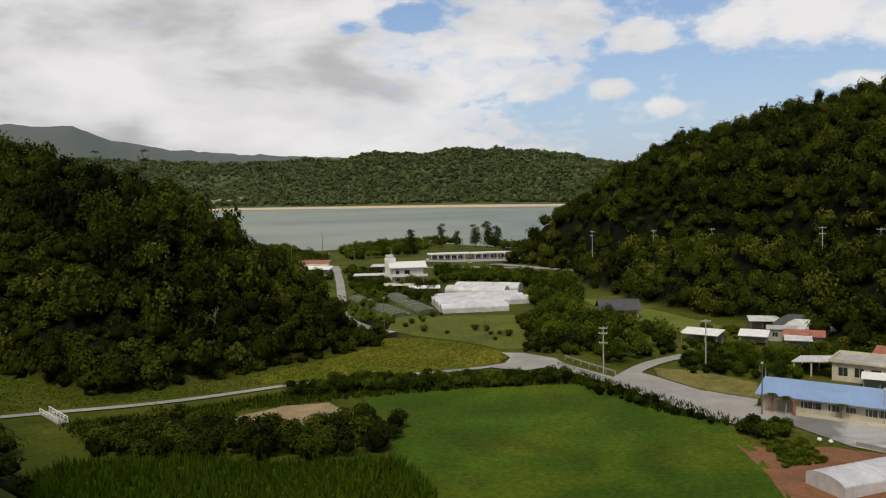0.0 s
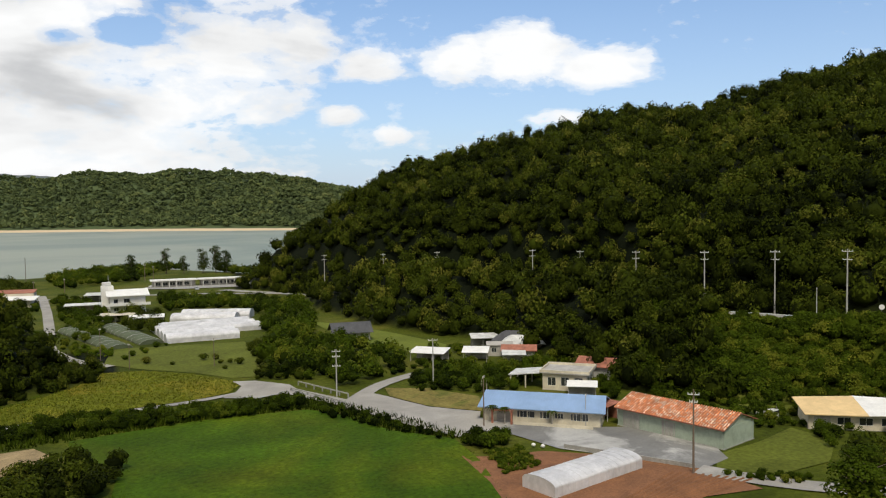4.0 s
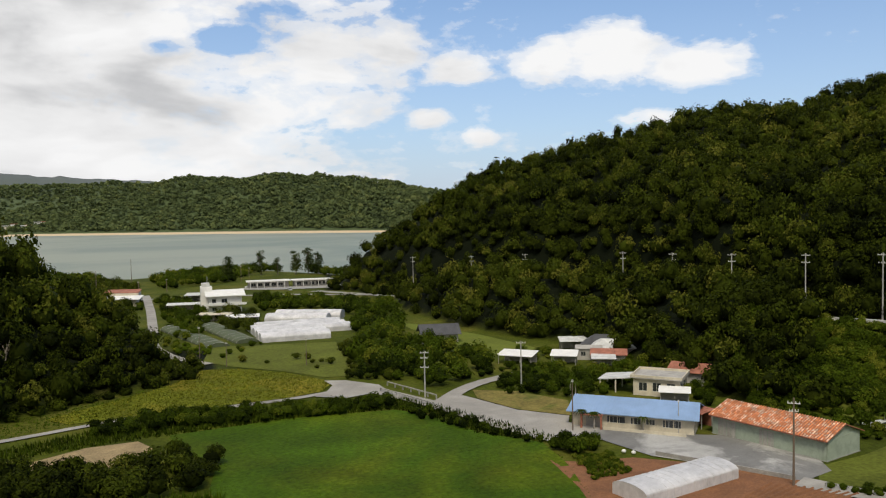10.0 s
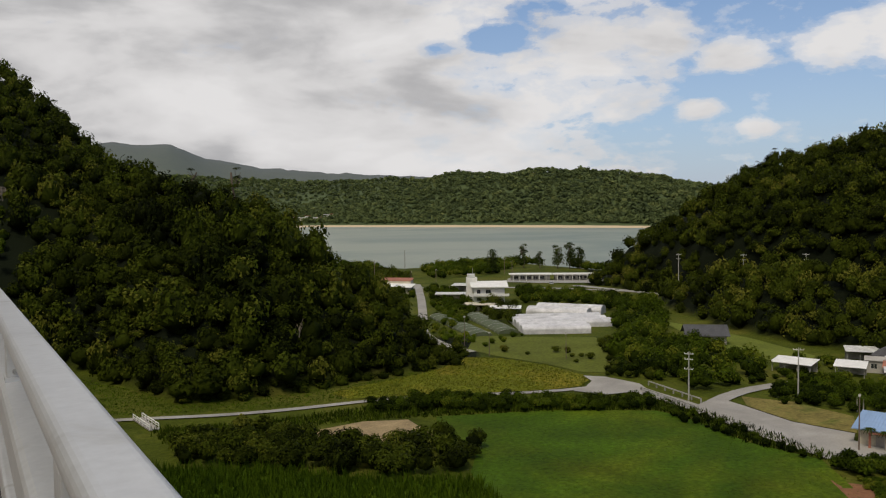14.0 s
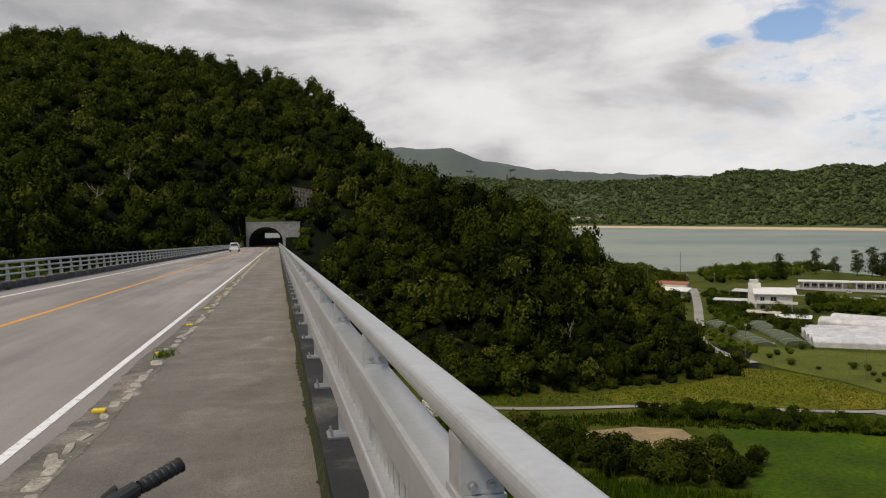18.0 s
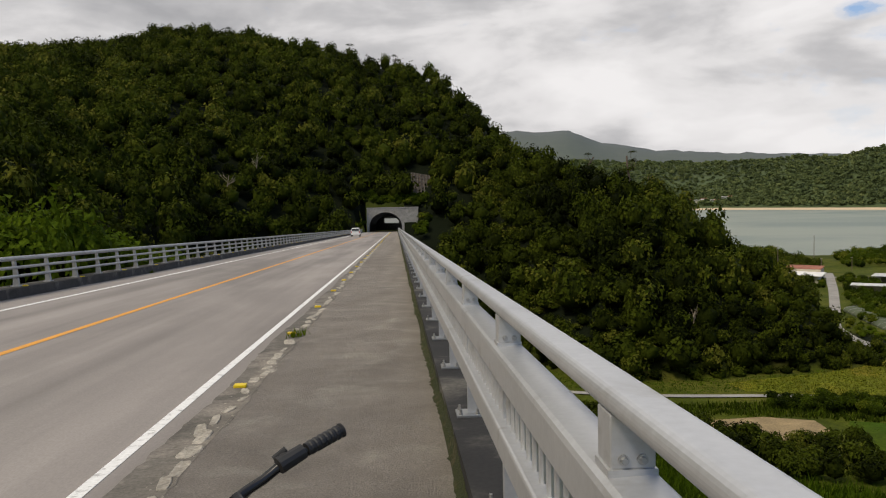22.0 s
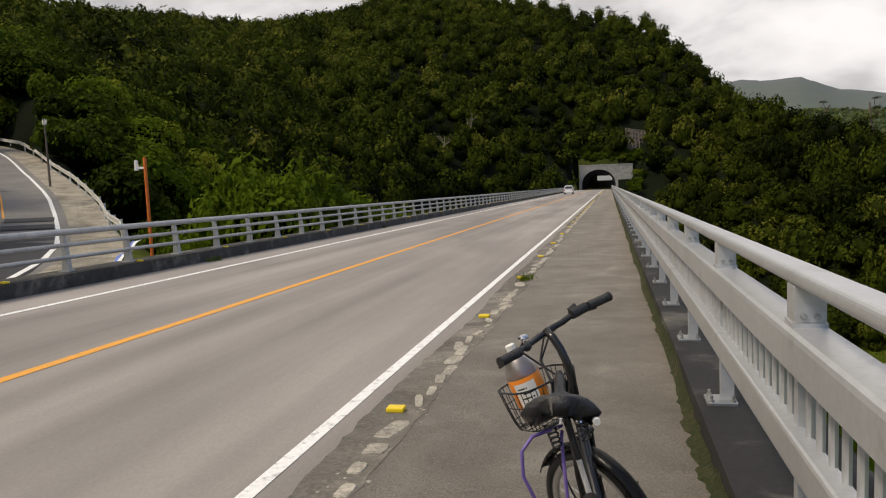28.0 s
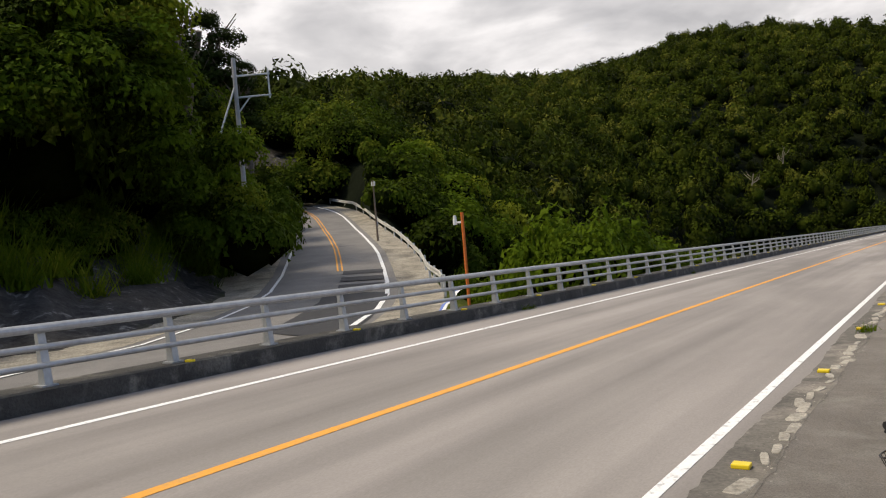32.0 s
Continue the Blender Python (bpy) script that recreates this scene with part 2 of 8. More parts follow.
ASPHALT_SIDE = surface("asphalt_side", (0.20, 0.188, 0.175), 0.88, grain=0.2, grain_scale=40, blotch=0.2, blotch_scale=0.5, bump=0.2)
PAVING = surface("pavement_asphalt", (0.268, 0.238, 0.205), 0.9, tracks=0.2, grain=0.28, grain_scale=70, blotch=0.25, blotch_scale=1.2, bump=0.4,
                 second=(0.34, 0.31, 0.265), second_scale=1.6, second_range=(0.52, 0.70))
CONCRETE = surface("concrete", (0.33, 0.32, 0.30), 0.88, grain=0.2, grain_scale=25, blotch=0.3, blotch_scale=1.0, bump=0.2)
CONCRETE_DARK = surface("concrete_weathered", (0.050, 0.047, 0.042), 0.85, grain=0.3, grain_scale=25, blotch=0.5, blotch_scale=2.2,
                        bump=0.2, second=(0.21, 0.195, 0.165), second_scale=1.6, second_range=(0.54, 0.72))
LANE = surface("concrete_lane", (0.32, 0.30, 0.27), 0.85, grain=0.12, grain_scale=4, blotch=0.28, blotch_scale=0.12, second=(0.36, 0.34, 0.31),
               second_scale=0.08, second_range=(0.5, 0.66))
MOSS = surface("moss", (0.036, 0.046, 0.007), 0.95, grain=0.5, grain_scale=40, bump=0.6, second=(0.09, 0.075, 0.03), second_scale=5)
STEEL = surface("painted_aluminium", (0.54, 0.55, 0.565), 0.36, metal=0.45, grain=0.06, grain_scale=30, blotch=0.12, blotch_scale=1.4,
                second=(0.30, 0.28, 0.24), second_scale=2.2, second_range=(0.60, 0.78))
STEEL_DULL = surface("galvanised_steel", (0.40, 0.41, 0.42), 0.5, metal=0.5, grain=0.1, grain_scale=12, blotch=0.2, blotch_scale=2.0)
ZINC = surface("zinc_bolt", (0.45, 0.45, 0.44), 0.4, metal=0.9)
WHITE_LINE = surface("white_line", (0.84, 0.84, 0.82), 0.8, grain=0.1, grain_scale=30, second=(0.40, 0.39, 0.38), second_scale=11.0,
                     second_range=(0.55, 0.70))
ORANGE_LINE = surface("orange_line", (0.80, 0.36, 0.05), 0.8, grain=0.08, grain_scale=30, second=(0.62, 0.33, 0.10), second_scale=6.0)
YELLOW = surface("yellow_reflector", (0.85, 0.62, 0.02), 0.35)
WHITE = surface("white_paint", (0.80, 0.79, 0.76), 0.6, grain=0.05, grain_scale=3, blotch=0.12, blotch_scale=0.5)
CREAM = surface("cream_wall", (0.62, 0.56, 0.44), 0.85, grain=0.08, grain_scale=4, blotch=0.22, blotch_scale=0.5)
GREY_WALL = surface("grey_wall", (0.42, 0.40, 0.37), 0.85, grain=0.1, grain_scale=4, blotch=0.3, blotch_scale=0.5)
GREEN_WALL = surface("green_metal_wall", (0.36, 0.42, 0.34), 0.7, grain=0.06, grain_scale=6, blotch=0.22, blotch_scale=0.6)
BLUE_ROOF = surface("blue_sheet_roof", (0.25, 0.37, 0.58), 0.5, grain=0.06, grain_scale=6, blotch=0.15, blotch_scale=0.3)
TILE = surface("red_roof_tile", (0.60, 0.20, 0.07), 0.8, grain=0.15, grain_scale=8, obj=0.28, blotch=0.3, blotch_scale=0.9,
               second=(0.74, 0.55, 0.42), second_scale=1.3, second_range=(0.50, 0.60))
YELLOW_ROOF = surface("ochre_roof", (0.72, 0.52, 0.26), 0.75, grain=0.06, grain_scale=5, blotch=0.15, blotch_scale=0.5)
DARK_ROOF = surface("dark_roof", (0.075, 0.075, 0.08), 0.7, grain=0.1, grain_scale=5, blotch=0.3, blotch_scale=0.6)
RUST_ROOF = surface("rusted_roof", (0.36, 0.14, 0.09), 0.8, grain=0.2, grain_scale=5, blotch=0.4, blotch_scale=0.9)
TIN_ROOF = surface("pale_tin_roof", (0.62, 0.62, 0.60), 0.55, grain=0.1, grain_scale=5, blotch=0.3, blotch_scale=0.7)
GLASS_DARK = surface("window_glass", (0.03, 0.035, 0.04), 0.08, spec=0.8)
DARK = surface("dark_interior", (0.02, 0.02, 0.02), 0.9)
FILM = surface("greenhouse_film", (0.62, 0.61, 0.62), 0.4, grain=0.1, grain_scale=1.5, blotch=0.3, blotch_scale=0.3)
NET = surface("net_cover", (0.085, 0.105, 0.055), 0.9, grain=0.2, grain_scale=3, blotch=0.3, blotch_scale=0.4)
SOIL = surface("red_soil", (0.215, 0.092, 0.038), 0.95, grain=0.25, grain_scale=4, blotch=0.3, blotch_scale=0.4, bump=0.4)
BLACK = surface("black_rubber", (0.018, 0.018, 0.019), 0.55, grain=0.1, grain_scale=80)
BLACK_PAINT = surface("black_gloss_paint", (0.015, 0.015, 0.016), 0.25)
CHROME = surface("chrome", (0.7, 0.7, 0.7), 0.18, metal=1.0)
ORANGE_POLE = surface("orange_pole", (0.70, 0.16, 0.02), 0.6, grain=0.1, grain_scale=12)
POLE = surface("pole_concrete", (0.40, 0.39, 0.37), 0.85, grain=0.1, grain_scale=5, blotch=0.15, blotch_scale=0.7)
POLE_BROWN = surface("pole_brown", (0.16, 0.12, 0.09), 0.85, grain=0.1, grain_scale=5)

# water: sea green shallows with small waves
WATER = bpy.data.materials.new("sea_water")
WATER.use_nodes = True
N = Net(WATER.node_tree)
pos = N.n("ShaderNodeNewGeometry").outputs["Position"]
shoal = N.noise(N.vmath("MULTIPLY", pos, (1.0, 1.0, 0.0)), 0.004, 5.0, 0.6, 0.8)
p = N.n("ShaderNodeBsdfPrincipled")
N.put(p.inputs["Base Color"], N.ramp(shoal, [(0.35, (0.15, 0.195, 0.165)), (0.6, (0.24, 0.265, 0.215))]))
p.inputs["Roughness"].default_value = 0.5
p.inputs["IOR"].default_value = 1.33
b = N.n("ShaderNodeBump")
b.inputs["Strength"].default_value, b.inputs["Distance"].default_value = 0.35, 0.4
N.put(b.inputs["Height"], N.noise(pos, 0.35, 5.0, 0.6, 0.3))
N.put(p.inputs["Normal"], b.outputs[0])
N.put(N.n("ShaderNodeOutputMaterial").inputs[0], p.outputs[0])

# ---------------------------------------------------------------- shape helpers


def part(name, bm, material, parent=None, label="", smooth=False):
    me = bpy.data.meshes.new(name)
    bm.to_mesh(me)
    bm.free()
    me.materials.append(material)
    if smooth:
        me.polygons.foreach_set("use_smooth", [True] * len(me.polygons))
    ob = new(name, me)
    if parent is not None:
        ob.parent = parent
    if label:
        ob["label"] = label
    return ob


def bare(name, verts, faces, material, parent=None, label="", smooth=False, tone=None):
    """A mesh straight from arrays."""
    me = bpy.data.meshes.new(name)
    verts = np.asarray(verts, dtype=np.float32)
    faces = np.asarray(faces, dtype=np.int32)
    k = faces.shape[1]
    me.vertices.add(len(verts))
    me.vertices.foreach_set("co", verts.ravel())
    me.loops.add(faces.size)
    me.loops.foreach_set("vertex_index", faces.ravel())
    me.polygons.add(len(faces))
    me.polygons.foreach_set("loop_start", np.arange(0, faces.size, k, dtype=np.int32))
    me.polygons.foreach_set("loop_total", np.full(len(faces), k, dtype=np.int32))
    if smooth:
        me.polygons.foreach_set("use_smooth", np.ones(len(faces), dtype=bool))
    me.update(calc_edges=True)
    if tone is not None:
        at = me.attributes.new("tone", "FLOAT", "POINT")
        at.data.foreach_set("value", np.asarray(tone, dtype=np.float32))
    me.materials.append(material)
    ob = new(name, me)
    if parent is not None:
        ob.parent = parent
    if label:
        ob["label"] = label
    return ob


def thing(name, label, category, place=(0, 0, 0), turn=0.0, group="", kind=""):
    e = new(name)
    e.empty_display_size = 0.2
    e.matrix_basis = pose(*place, 0, 0, turn)
    return tagged(e, label, category, group, kind)


def box(bm, x0, x1, y0, y1, z0, z1, m=None, bevel=0.0):
    r = bmesh.ops.create_cube(bm, size=1.0)
    vs = r["verts"]
    for v in vs:
        v.co = Vector((x0 + (v.co.x + .5) * (x1 - x0), y0 + (v.co.y + .5) * (y1 - y0), z0 + (v.co.z + .5) * (z1 - z0)))
    if bevel:
        es = list({e for v in vs for e in v.link_edges})
        r = bmesh.ops.bevel(bm, geom=es, offset=bevel, segments=2, affect="EDGES", profile=0.5)
        vs = list({v for f in r["faces"] for v in f.verts} | {v for v in vs if v.is_valid})
    if m is not None:
        bmesh.ops.transform(bm, matrix=m, verts=vs)
    return vs


def tube(bm, a, b, r0, r1=None, seg=10):
    """A round bar from a to b."""
    a, b = Vector(a), Vector(b)
    d = b - a
    res = bmesh.ops.create_cone(bm, cap_ends=True, segments=seg, radius1=r0, radius2=r0 if r1 is None else r1, depth=d.length)
    bmesh.ops.transform(bm, matrix=Matrix.Translation((a + b) / 2) @ d.to_track_quat("Z", "Y").to_matrix().to_4x4(), verts=res["verts"])
    return res["verts"]


def pipe(bm, pts, r, seg=8):
    """A bent bar through the points, with one ring at each."""
    pts = [Vector(p) for p in pts]
    rings = []
    for i, p in enumerate(pts):
        d = (pts[min(i + 1, len(pts) - 1)] - pts[max(i - 1, 0)]).normalized()
        u = d.orthogonal().normalized() if not rings else (last - d * last.dot(d)).normalized()
        last = u
        w = d.cross(u)
        rings.append([bm.verts.new(p + r * (math.cos(2 * math.pi * k / seg) * u + math.sin(2 * math.pi * k / seg) * w)) for k in range(seg)])
    for ra, rb in zip(rings, rings[1:]):
        for k in range(seg):
            bm.faces.new((ra[k], ra[(k + 1) % seg], rb[(k + 1) % seg], rb[k]))
    bm.faces.new(rings[0][::-1])
    bm.faces.new(rings[-1])


def extrude(bm, profile, y0, y1, z_of=lambda y: -GRADE * y, cap=True):
    """A profile of (x, z) drawn along the bridge from y0 to y1."""
    a = [bm.verts.new((x, y0, z + z_of(y0))) for x, z in profile]
    b = [bm.verts.new((x, y1, z + z_of(y1))) for x, z in profile]
    n = len(profile)
    for k in range(n):
        bm.faces.new((a[k], b[k], b[(k + 1) % n], a[(k + 1) % n]))
    if cap:
        bm.faces.new(a)
        bm.faces.new(b[::-1])


def smooth01(u):
    u = np.clip(u, 0.0, 1.0)
    return u * u * (3 - 2 * u)


def fractal(x, y, scale, seed=0.0, octaves=4):
    """Cheap smooth noise from sines, the same for arrays of any shape."""
    out, amp = 0.0, 1.0
    for k in range(octaves):
        f = 2.0 ** k / scale
        a = 1.3 * k + seed
        out = out + amp * (np.sin(x * f * 6.1 + 1.7 * np.sin(y * f * 4.3 + a) + a) * np.cos(y * f * 5.7 + 1.3 * np.sin(x * f * 3.9 - a) + 2 * a))
        amp *= 0.5
    return out / 1.9


# ---------------------------------------------------------------- ground: one sheet to the horizon
# hills by azimuth: foot distance, foot height, crest distance, elevation of the crest's treetops
LEFT = [(-75, 24, 1.0, 120, 24), (-62, 26, 0.5, 150, 20), (-50, 60, 3.0, 260, 10.9), (-44, 75, 4.0, 300, 9.9), (-38, 60, 0.0, 340, 9.8), (-30, 75, -9, 400, 9.85),
        (-24, 110, -16, 420, 9.85), (-20, 140, -22, 425, 10.3), (-15, 165, -28, 420, 11.7), (-10, 185, -32, 410, 11.4), (-5, 195, -34, 400, 10.7),
        (0, 205, -34, 385, 9.5), (3, 205, -34, 365, 8.8), (5, 203, -34, 345, 7.2), (7, 198, -34, 310, 5.0), (9, 178, -34, 275, 3.2),
        (12, 160, -34, 240, 2.1), (17, 158, -34, 228, 1.2), (19.6, 160, -34, 222, -.4), (22, 165, -34, 216, -2.3), (23, 167, -34, 213, -3.6),
        (26, 172, -34, 208, -5.1), (28, 176, -34, 203, -6.4), (30, 181, -34, 195, -9.6), (32, 187, -34, 192, -12.5)]
RIGHT = [(42.0, 395, -36, 420, -4.6), (43.6, 375, -36, 415, -2.4), (46.6, 290, -35, 390, -.6), (50, 252, -34.6, 390, 1.8), (53, 233, -34.3, 400, 3.3),
         (58.5, 213, -34, 400, 4.5), (65, 175, -34, 390, 5.9), (69, 155, -34, 390, 6.5), (73, 152, -34, 390, 6.2), (79, 150, -34, 380, 8.1),
         (83, 152, -34, 375, 9.1), (90, 160, -34, 370, 8.9), (94, 166, -34, 365, 9.1), (99, 170, -34, 360, 9.5), (112, 165, -34, 360, 9.5), (135, 120, -20, 300, 12)]
FAR = [(8, 2150, 2700, 2.6), (17, 2150, 2700, 2.2), (21.7, 2100, 2700, 2.3), (26.2, 1980, 2500, 2.0), (29.4, 1900, 2400, 2.0), (32.1, 1850, 2250, 2.7),
       (35.7, 1780, 2200, 2.5), (39.3, 1710, 2150, 2.6), (43.3, 1620, 2050, 2.5), (45.2, 1580, 2050, 2.1), (47.5, 1540, 2000, 1.7), (49.1, 1520, 1950, 1.5), (56, 1500, 1850, 0.5), (60, 1500, 1800, -1.0)]
MOUNT = [(-20, 3.0), (0, 4.2), (8.3, 4.6), (10.1, 4.6), (12.1, 4.7), (14.5, 3.7), (18, 3.1), (23.8, 2.7), (29.2, 2.4), (36, 2.0), (50, 0.6)]
LEFT_A, RIGHT_A, FAR_A, MOUNT_A = (np.array(t, dtype=float) for t in (LEFT, RIGHT, FAR, MOUNT))
TREE_TOP = 4.2
# side road on the uphill side: centre line x, y, z
SIDE = np.array([(-13.4, -30, 0.6), (-13.3, -8, 0.0), (-13.7, 2, -.4), (-14.9, 9.6, -.75), (-16.9, 14.5, -.88), (-19.8, 19.3, -.9), (-23.4, 24.8, -.9), (-26.9, 29.1, -.75), (-31.1, 34.7, -.25),
                 (-35.9, 40.4, .45), (-41.6, 46.9, 1.3), (-48.1, 53.4, 2.4), (-54.6, 59.9, 3.8), (-61.1, 65.9, 5.0), (-69, 70.1, 6.2), (-82, 72, 7.5)])
# road on the shelf of the far slope: azimuth, distance, height
SHELF = [(40, 395, -35.9), (44.2, 365, -35.6), (47, 318, -32.5), (50, 300, -30.5), (53, 285, -29.0), (58.5, 262, -28.4), (63, 240, -27.6), (66.5, 222, -26.2), (69.5, 208, -25.0), (73.3, 196, -23.6),
         (77.4, 184, -22.4), (81.5, 174, -21.6), (86.7, 172, -20.9), (91, 176, -20.6), (96, 186, -20.2), (101, 200, -19.6), (115, 215, -18)]
SHELF_XYZ = np.array([(r * math.sin(radians(a)), r * math.cos(radians(a)), z) for a, r, z in SHELF])


def along(line, x, y):
    """Distance from points to a broken line, and the line's height there."""
    best = np.full(np.shape(x), 1e9)
    zz = np.zeros(np.shape(x))
    for (ax, ay, az), (bx, by, bz) in zip(line[:-1], line[1:]):
        L2 = (bx - ax) ** 2 + (by - ay) ** 2
        u = np.clip(((x - ax) * (bx - ax) + (y - ay) * (by - ay)) / L2, 0, 1)
        d = np.hypot(x - ax - u * (bx - ax), y - ay - u * (by - ay))
        hit = d < best
        best = np.where(hit, d, best)
        zz = np.where(hit, az + u * (bz - az), zz)
    return best, zz


def table(t, az, col):
    return np.interp(az, t[:, 0], t[:, col])


def hill(t, az, r):
    """Height of a hill that rises from its foot to its crest and falls behind it."""
    rf, zf, rc, el = (table(t, az, k) for k in (1, 2, 3, 4))
    zc = 1.6 + rc * np.tan(np.radians(el)) - TREE_TOP
    u = (r - rf) / np.maximum(rc - rf, 5.0)
    front = zf + (zc - zf) * (u + 0.10 * np.sin(np.pi * np.clip(u, 0, 1)))
    rear = zc - 0.28 * (r - rc) - 0.0006 * (r - rc) ** 2
    h = np.where(u < 1, front, rear)
    return np.where(u < 0, -80.0, np.maximum(h, -60.0))


def valley(r):
    return -34 - 2.5 * smooth01((r - 200) / 280)


def height(x, y):
    x, y = np.asarray(x, dtype=float), np.asarray(y, dtype=float)
    r = np.hypot(x, y) + 1e-6
    az = np.degrees(np.arctan2(x, y))
    z = valley(r) + 0.08 * fractal(x, y, 60.0)
    # the bay
    shore = np.interp(az, [-180, 5, 15, 20, 28, 36, 44, 50, 60, 180], [9e3, 9e3, 640, 560, 520, 560, 470, 470, 520, 600])
    bay = smooth01((r - shore) / 60.0)
    z = z * (1 - bay) + (-40.0) * bay
    far_r, far_c, far_e = (table(FAR_A, az, k) for k in (1, 2, 3))
    far_z = 1.6 + far_c * np.tan(np.radians(far_e)) - 8
    u = (r - far_r) / (far_c - far_r)
    lumps = (16 * fractal(x, y, 560.0, 2.0) + 7 * fractal(x, y, 190.0, 6.0)) * smooth01(u * 2.5)
    rise = -40 + 7.0 * smooth01((r - far_r + 40) / 60) + (far_z + 33) * np.where(u < 1, smooth01(np.clip(u, 0, 1) * 0.96 + 0.04), 1 - 0.25 * np.clip(u - 1, 0, 2)) * (u > 0) + lumps
    flat_w = np.interp(az, [5, 17, 20, 40, 44, 50], [60, 90, 130, 120, 80, 60])
    rise = np.maximum(rise, -37.5 + 1.3 * smooth01((r - far_r + flat_w) / 90))
    on_far = (r > far_r - flat_w) & (az > -60) & (az < 62)
    z = np.where(on_far, np.maximum(z, rise), z)
    mz = 1.6 + 4300 * np.tan(np.radians(table(MOUNT_A, az, 1)))
    mount = np.where(r > 2900, -30 + (mz + 30) * smooth01((r - 2900) / 1400), -80)
    mount = mount + np.where(r > 3000, (14 * fractal(x, y, 420.0, 3.0) + 6 * fractal(x, y, 130.0, 5.0)), 0) - 8
    z = np.where((az > -60) & (az < 62), np.maximum(z, mount), z)
    bumps = 2.2 * fractal(x, y, 95.0, 1.0) + 0.7 * fractal(x, y, 30.0, 4.0)
    hl = np.where((az > -80) & (az < 33), hill(LEFT_A, az, r) + bumps * smooth01((r - table(LEFT_A, az, 1)) / 60), -80)
    hr = np.where((az > 41) & (az < 136), hill(RIGHT_A, az, r) + bumps * smooth01((r - table(RIGHT_A, az, 1)) / 60), -80)
    z = np.maximum(z, np.maximum(hl, hr))
    rf, zf = table(LEFT_A, az, 1), table(LEFT_A, az, 2)
    hollow = -1.6 + (zf + 1.6) * smooth01((r - 20) / np.maximum(rf - 20, 5))
    z = np.where((az < -1) & (az > -75) & (r < rf) & (x < -10.5), np.maximum(z, hollow), z)
    # land round the near end of the bridge, and the uphill side of the main road
    near = -GRADE * y - 0.6
    end = smooth01((y - 9) / 14) * np.where(x < -10.5, smooth01((x + 40) / 14), 1.0)
    fall = smooth01((x - 0.9) / 11)
    land = near * (1 - end) + z * end
    land = land * (1 - fall) + np.minimum(z, near) * fall
    reach = smooth01((r - 42) / 30)
    z = np.where(y < 60, land * (1 - reach) + z * reach, z)
    # bank beside the side road
    bank_d, bank_z = along(SIDE, x, y)
    left_of = x < np.interp(y, SIDE[:, 1], SIDE[:, 0])
    side_w = np.where(y < 75, left_of * 1.0, 0.0) * np.where(y > 12, smooth01((-43.0 - az) / 3.0), 1.0) * (1 - smooth01((r - 75) / 30))
    foot = 6.4 + 2.2 * smooth01((26 - y) / 10)
    bank = bank_z - 0.3 + 1.0 * np.clip(bank_d - foot, 0, 7.5) + 0.45 * np.clip(bank_d - foot - 7.5, 0, 60) + 0.45 * fractal(x, y, 7.0)
    z = np.where(bank_d < 60, np.maximum(z, bank * side_w + z * (1 - side_w)), z)
    k = 1 - smooth01((bank_d - 5.0) / 2.6)
    z = z * (1 - k) + (bank_z - 0.06) * k
    # shelf of the slope road
    sd, sz = along(SHELF_XYZ, x, y)
    k = 1 - smooth01((sd - 4.0) / 9.0)
    z = z * (1 - k) + (sz - 0.1) * k
    # room for the deck and the tunnel
    tun = (x > -11.2) & (x < 7.5) & (y > np.where(x < 3.4, 10, 222)) & (y < 251.5)
    z = np.where(tun, np.minimum(z, -GRADE * y - 1.6), z)
    over = smooth01((14 - np.abs(x + 4.0)) / 6) * (y > 251.5) * (1 - smooth01((y - 300) / 40))
    z = np.maximum(z, (-0.7 + 0.42 * (y - 252)) * over + z * (1 - over))
    return z


def height1(x, y):
    return float(height(np.array([x]), np.array([y]))[0])


AZ = np.concatenate([np.arange(-80, 112, 0.45), np.arange(112, 280, 4.0)])
RR = np.concatenate([[0.05], np.arange(1, 40, 2.0), np.arange(40, 130, 3.0), np.arange(130, 470, 3.2), np.geomspace(470, 4950, 90)])
ga, gr = np.meshgrid(np.radians(AZ), RR, indexing="ij")
gx, gy = gr * np.sin(ga), gr * np.cos(ga)
gzv = height(gx, gy)
na, nr = gx.shape
ids = np.arange(na * nr).reshape(na, nr)
nxt = np.roll(ids, -1, axis=0)
quads = np.stack([ids[:, :-1], ids[:, 1:], nxt[:, 1:], nxt[:, :-1]], -1).reshape(-1, 4)[:, ::-1]

mid = np.stack([gx.ravel()[quads].mean(1), gy.ravel()[quads].mean(1)], -1)
mouth = (mid[:, 0] > -10.3) & (mid[:, 0] < 3.0) & (mid[:, 1] > 246) & (mid[:, 1] < 258)
quads = quads[~mouth]

GROUND = bpy.data.materials.new("ground_cover")
GROUND.use_nodes = True
N = Net(GROUND.node_tree)
pos = N.n("ShaderNodeNewGeometry").outputs["Position"]
sp = N.n("ShaderNodeSeparateXYZ")
N.put(sp.inputs[0], pos)
g1 = N.noise(pos, 0.05, 6.0, 0.6, 0.5)
g2 = N.noise(pos, 1.2, 5.0, 0.65)
grass = N.ramp(g1, [(0.30, (0.034, 0.046, 0.004)), (0.5, (0.066, 0.082, 0.007)), (0.7, (0.115, 0.112, 0.018))])
grass = N.mix(1.0, grass, N.ramp(g2, [(0.3, 0.65), (0.7, 1.3)]), "MULTIPLY")
far_from = N.vmath("LENGTH", N.vmath("MULTIPLY", pos, (1, 1, 0)))
is_far = N.ramp(N.math("DIVIDE", far_from, 4000.0), [(0.30, 0.0), (0.31, 1.0)])
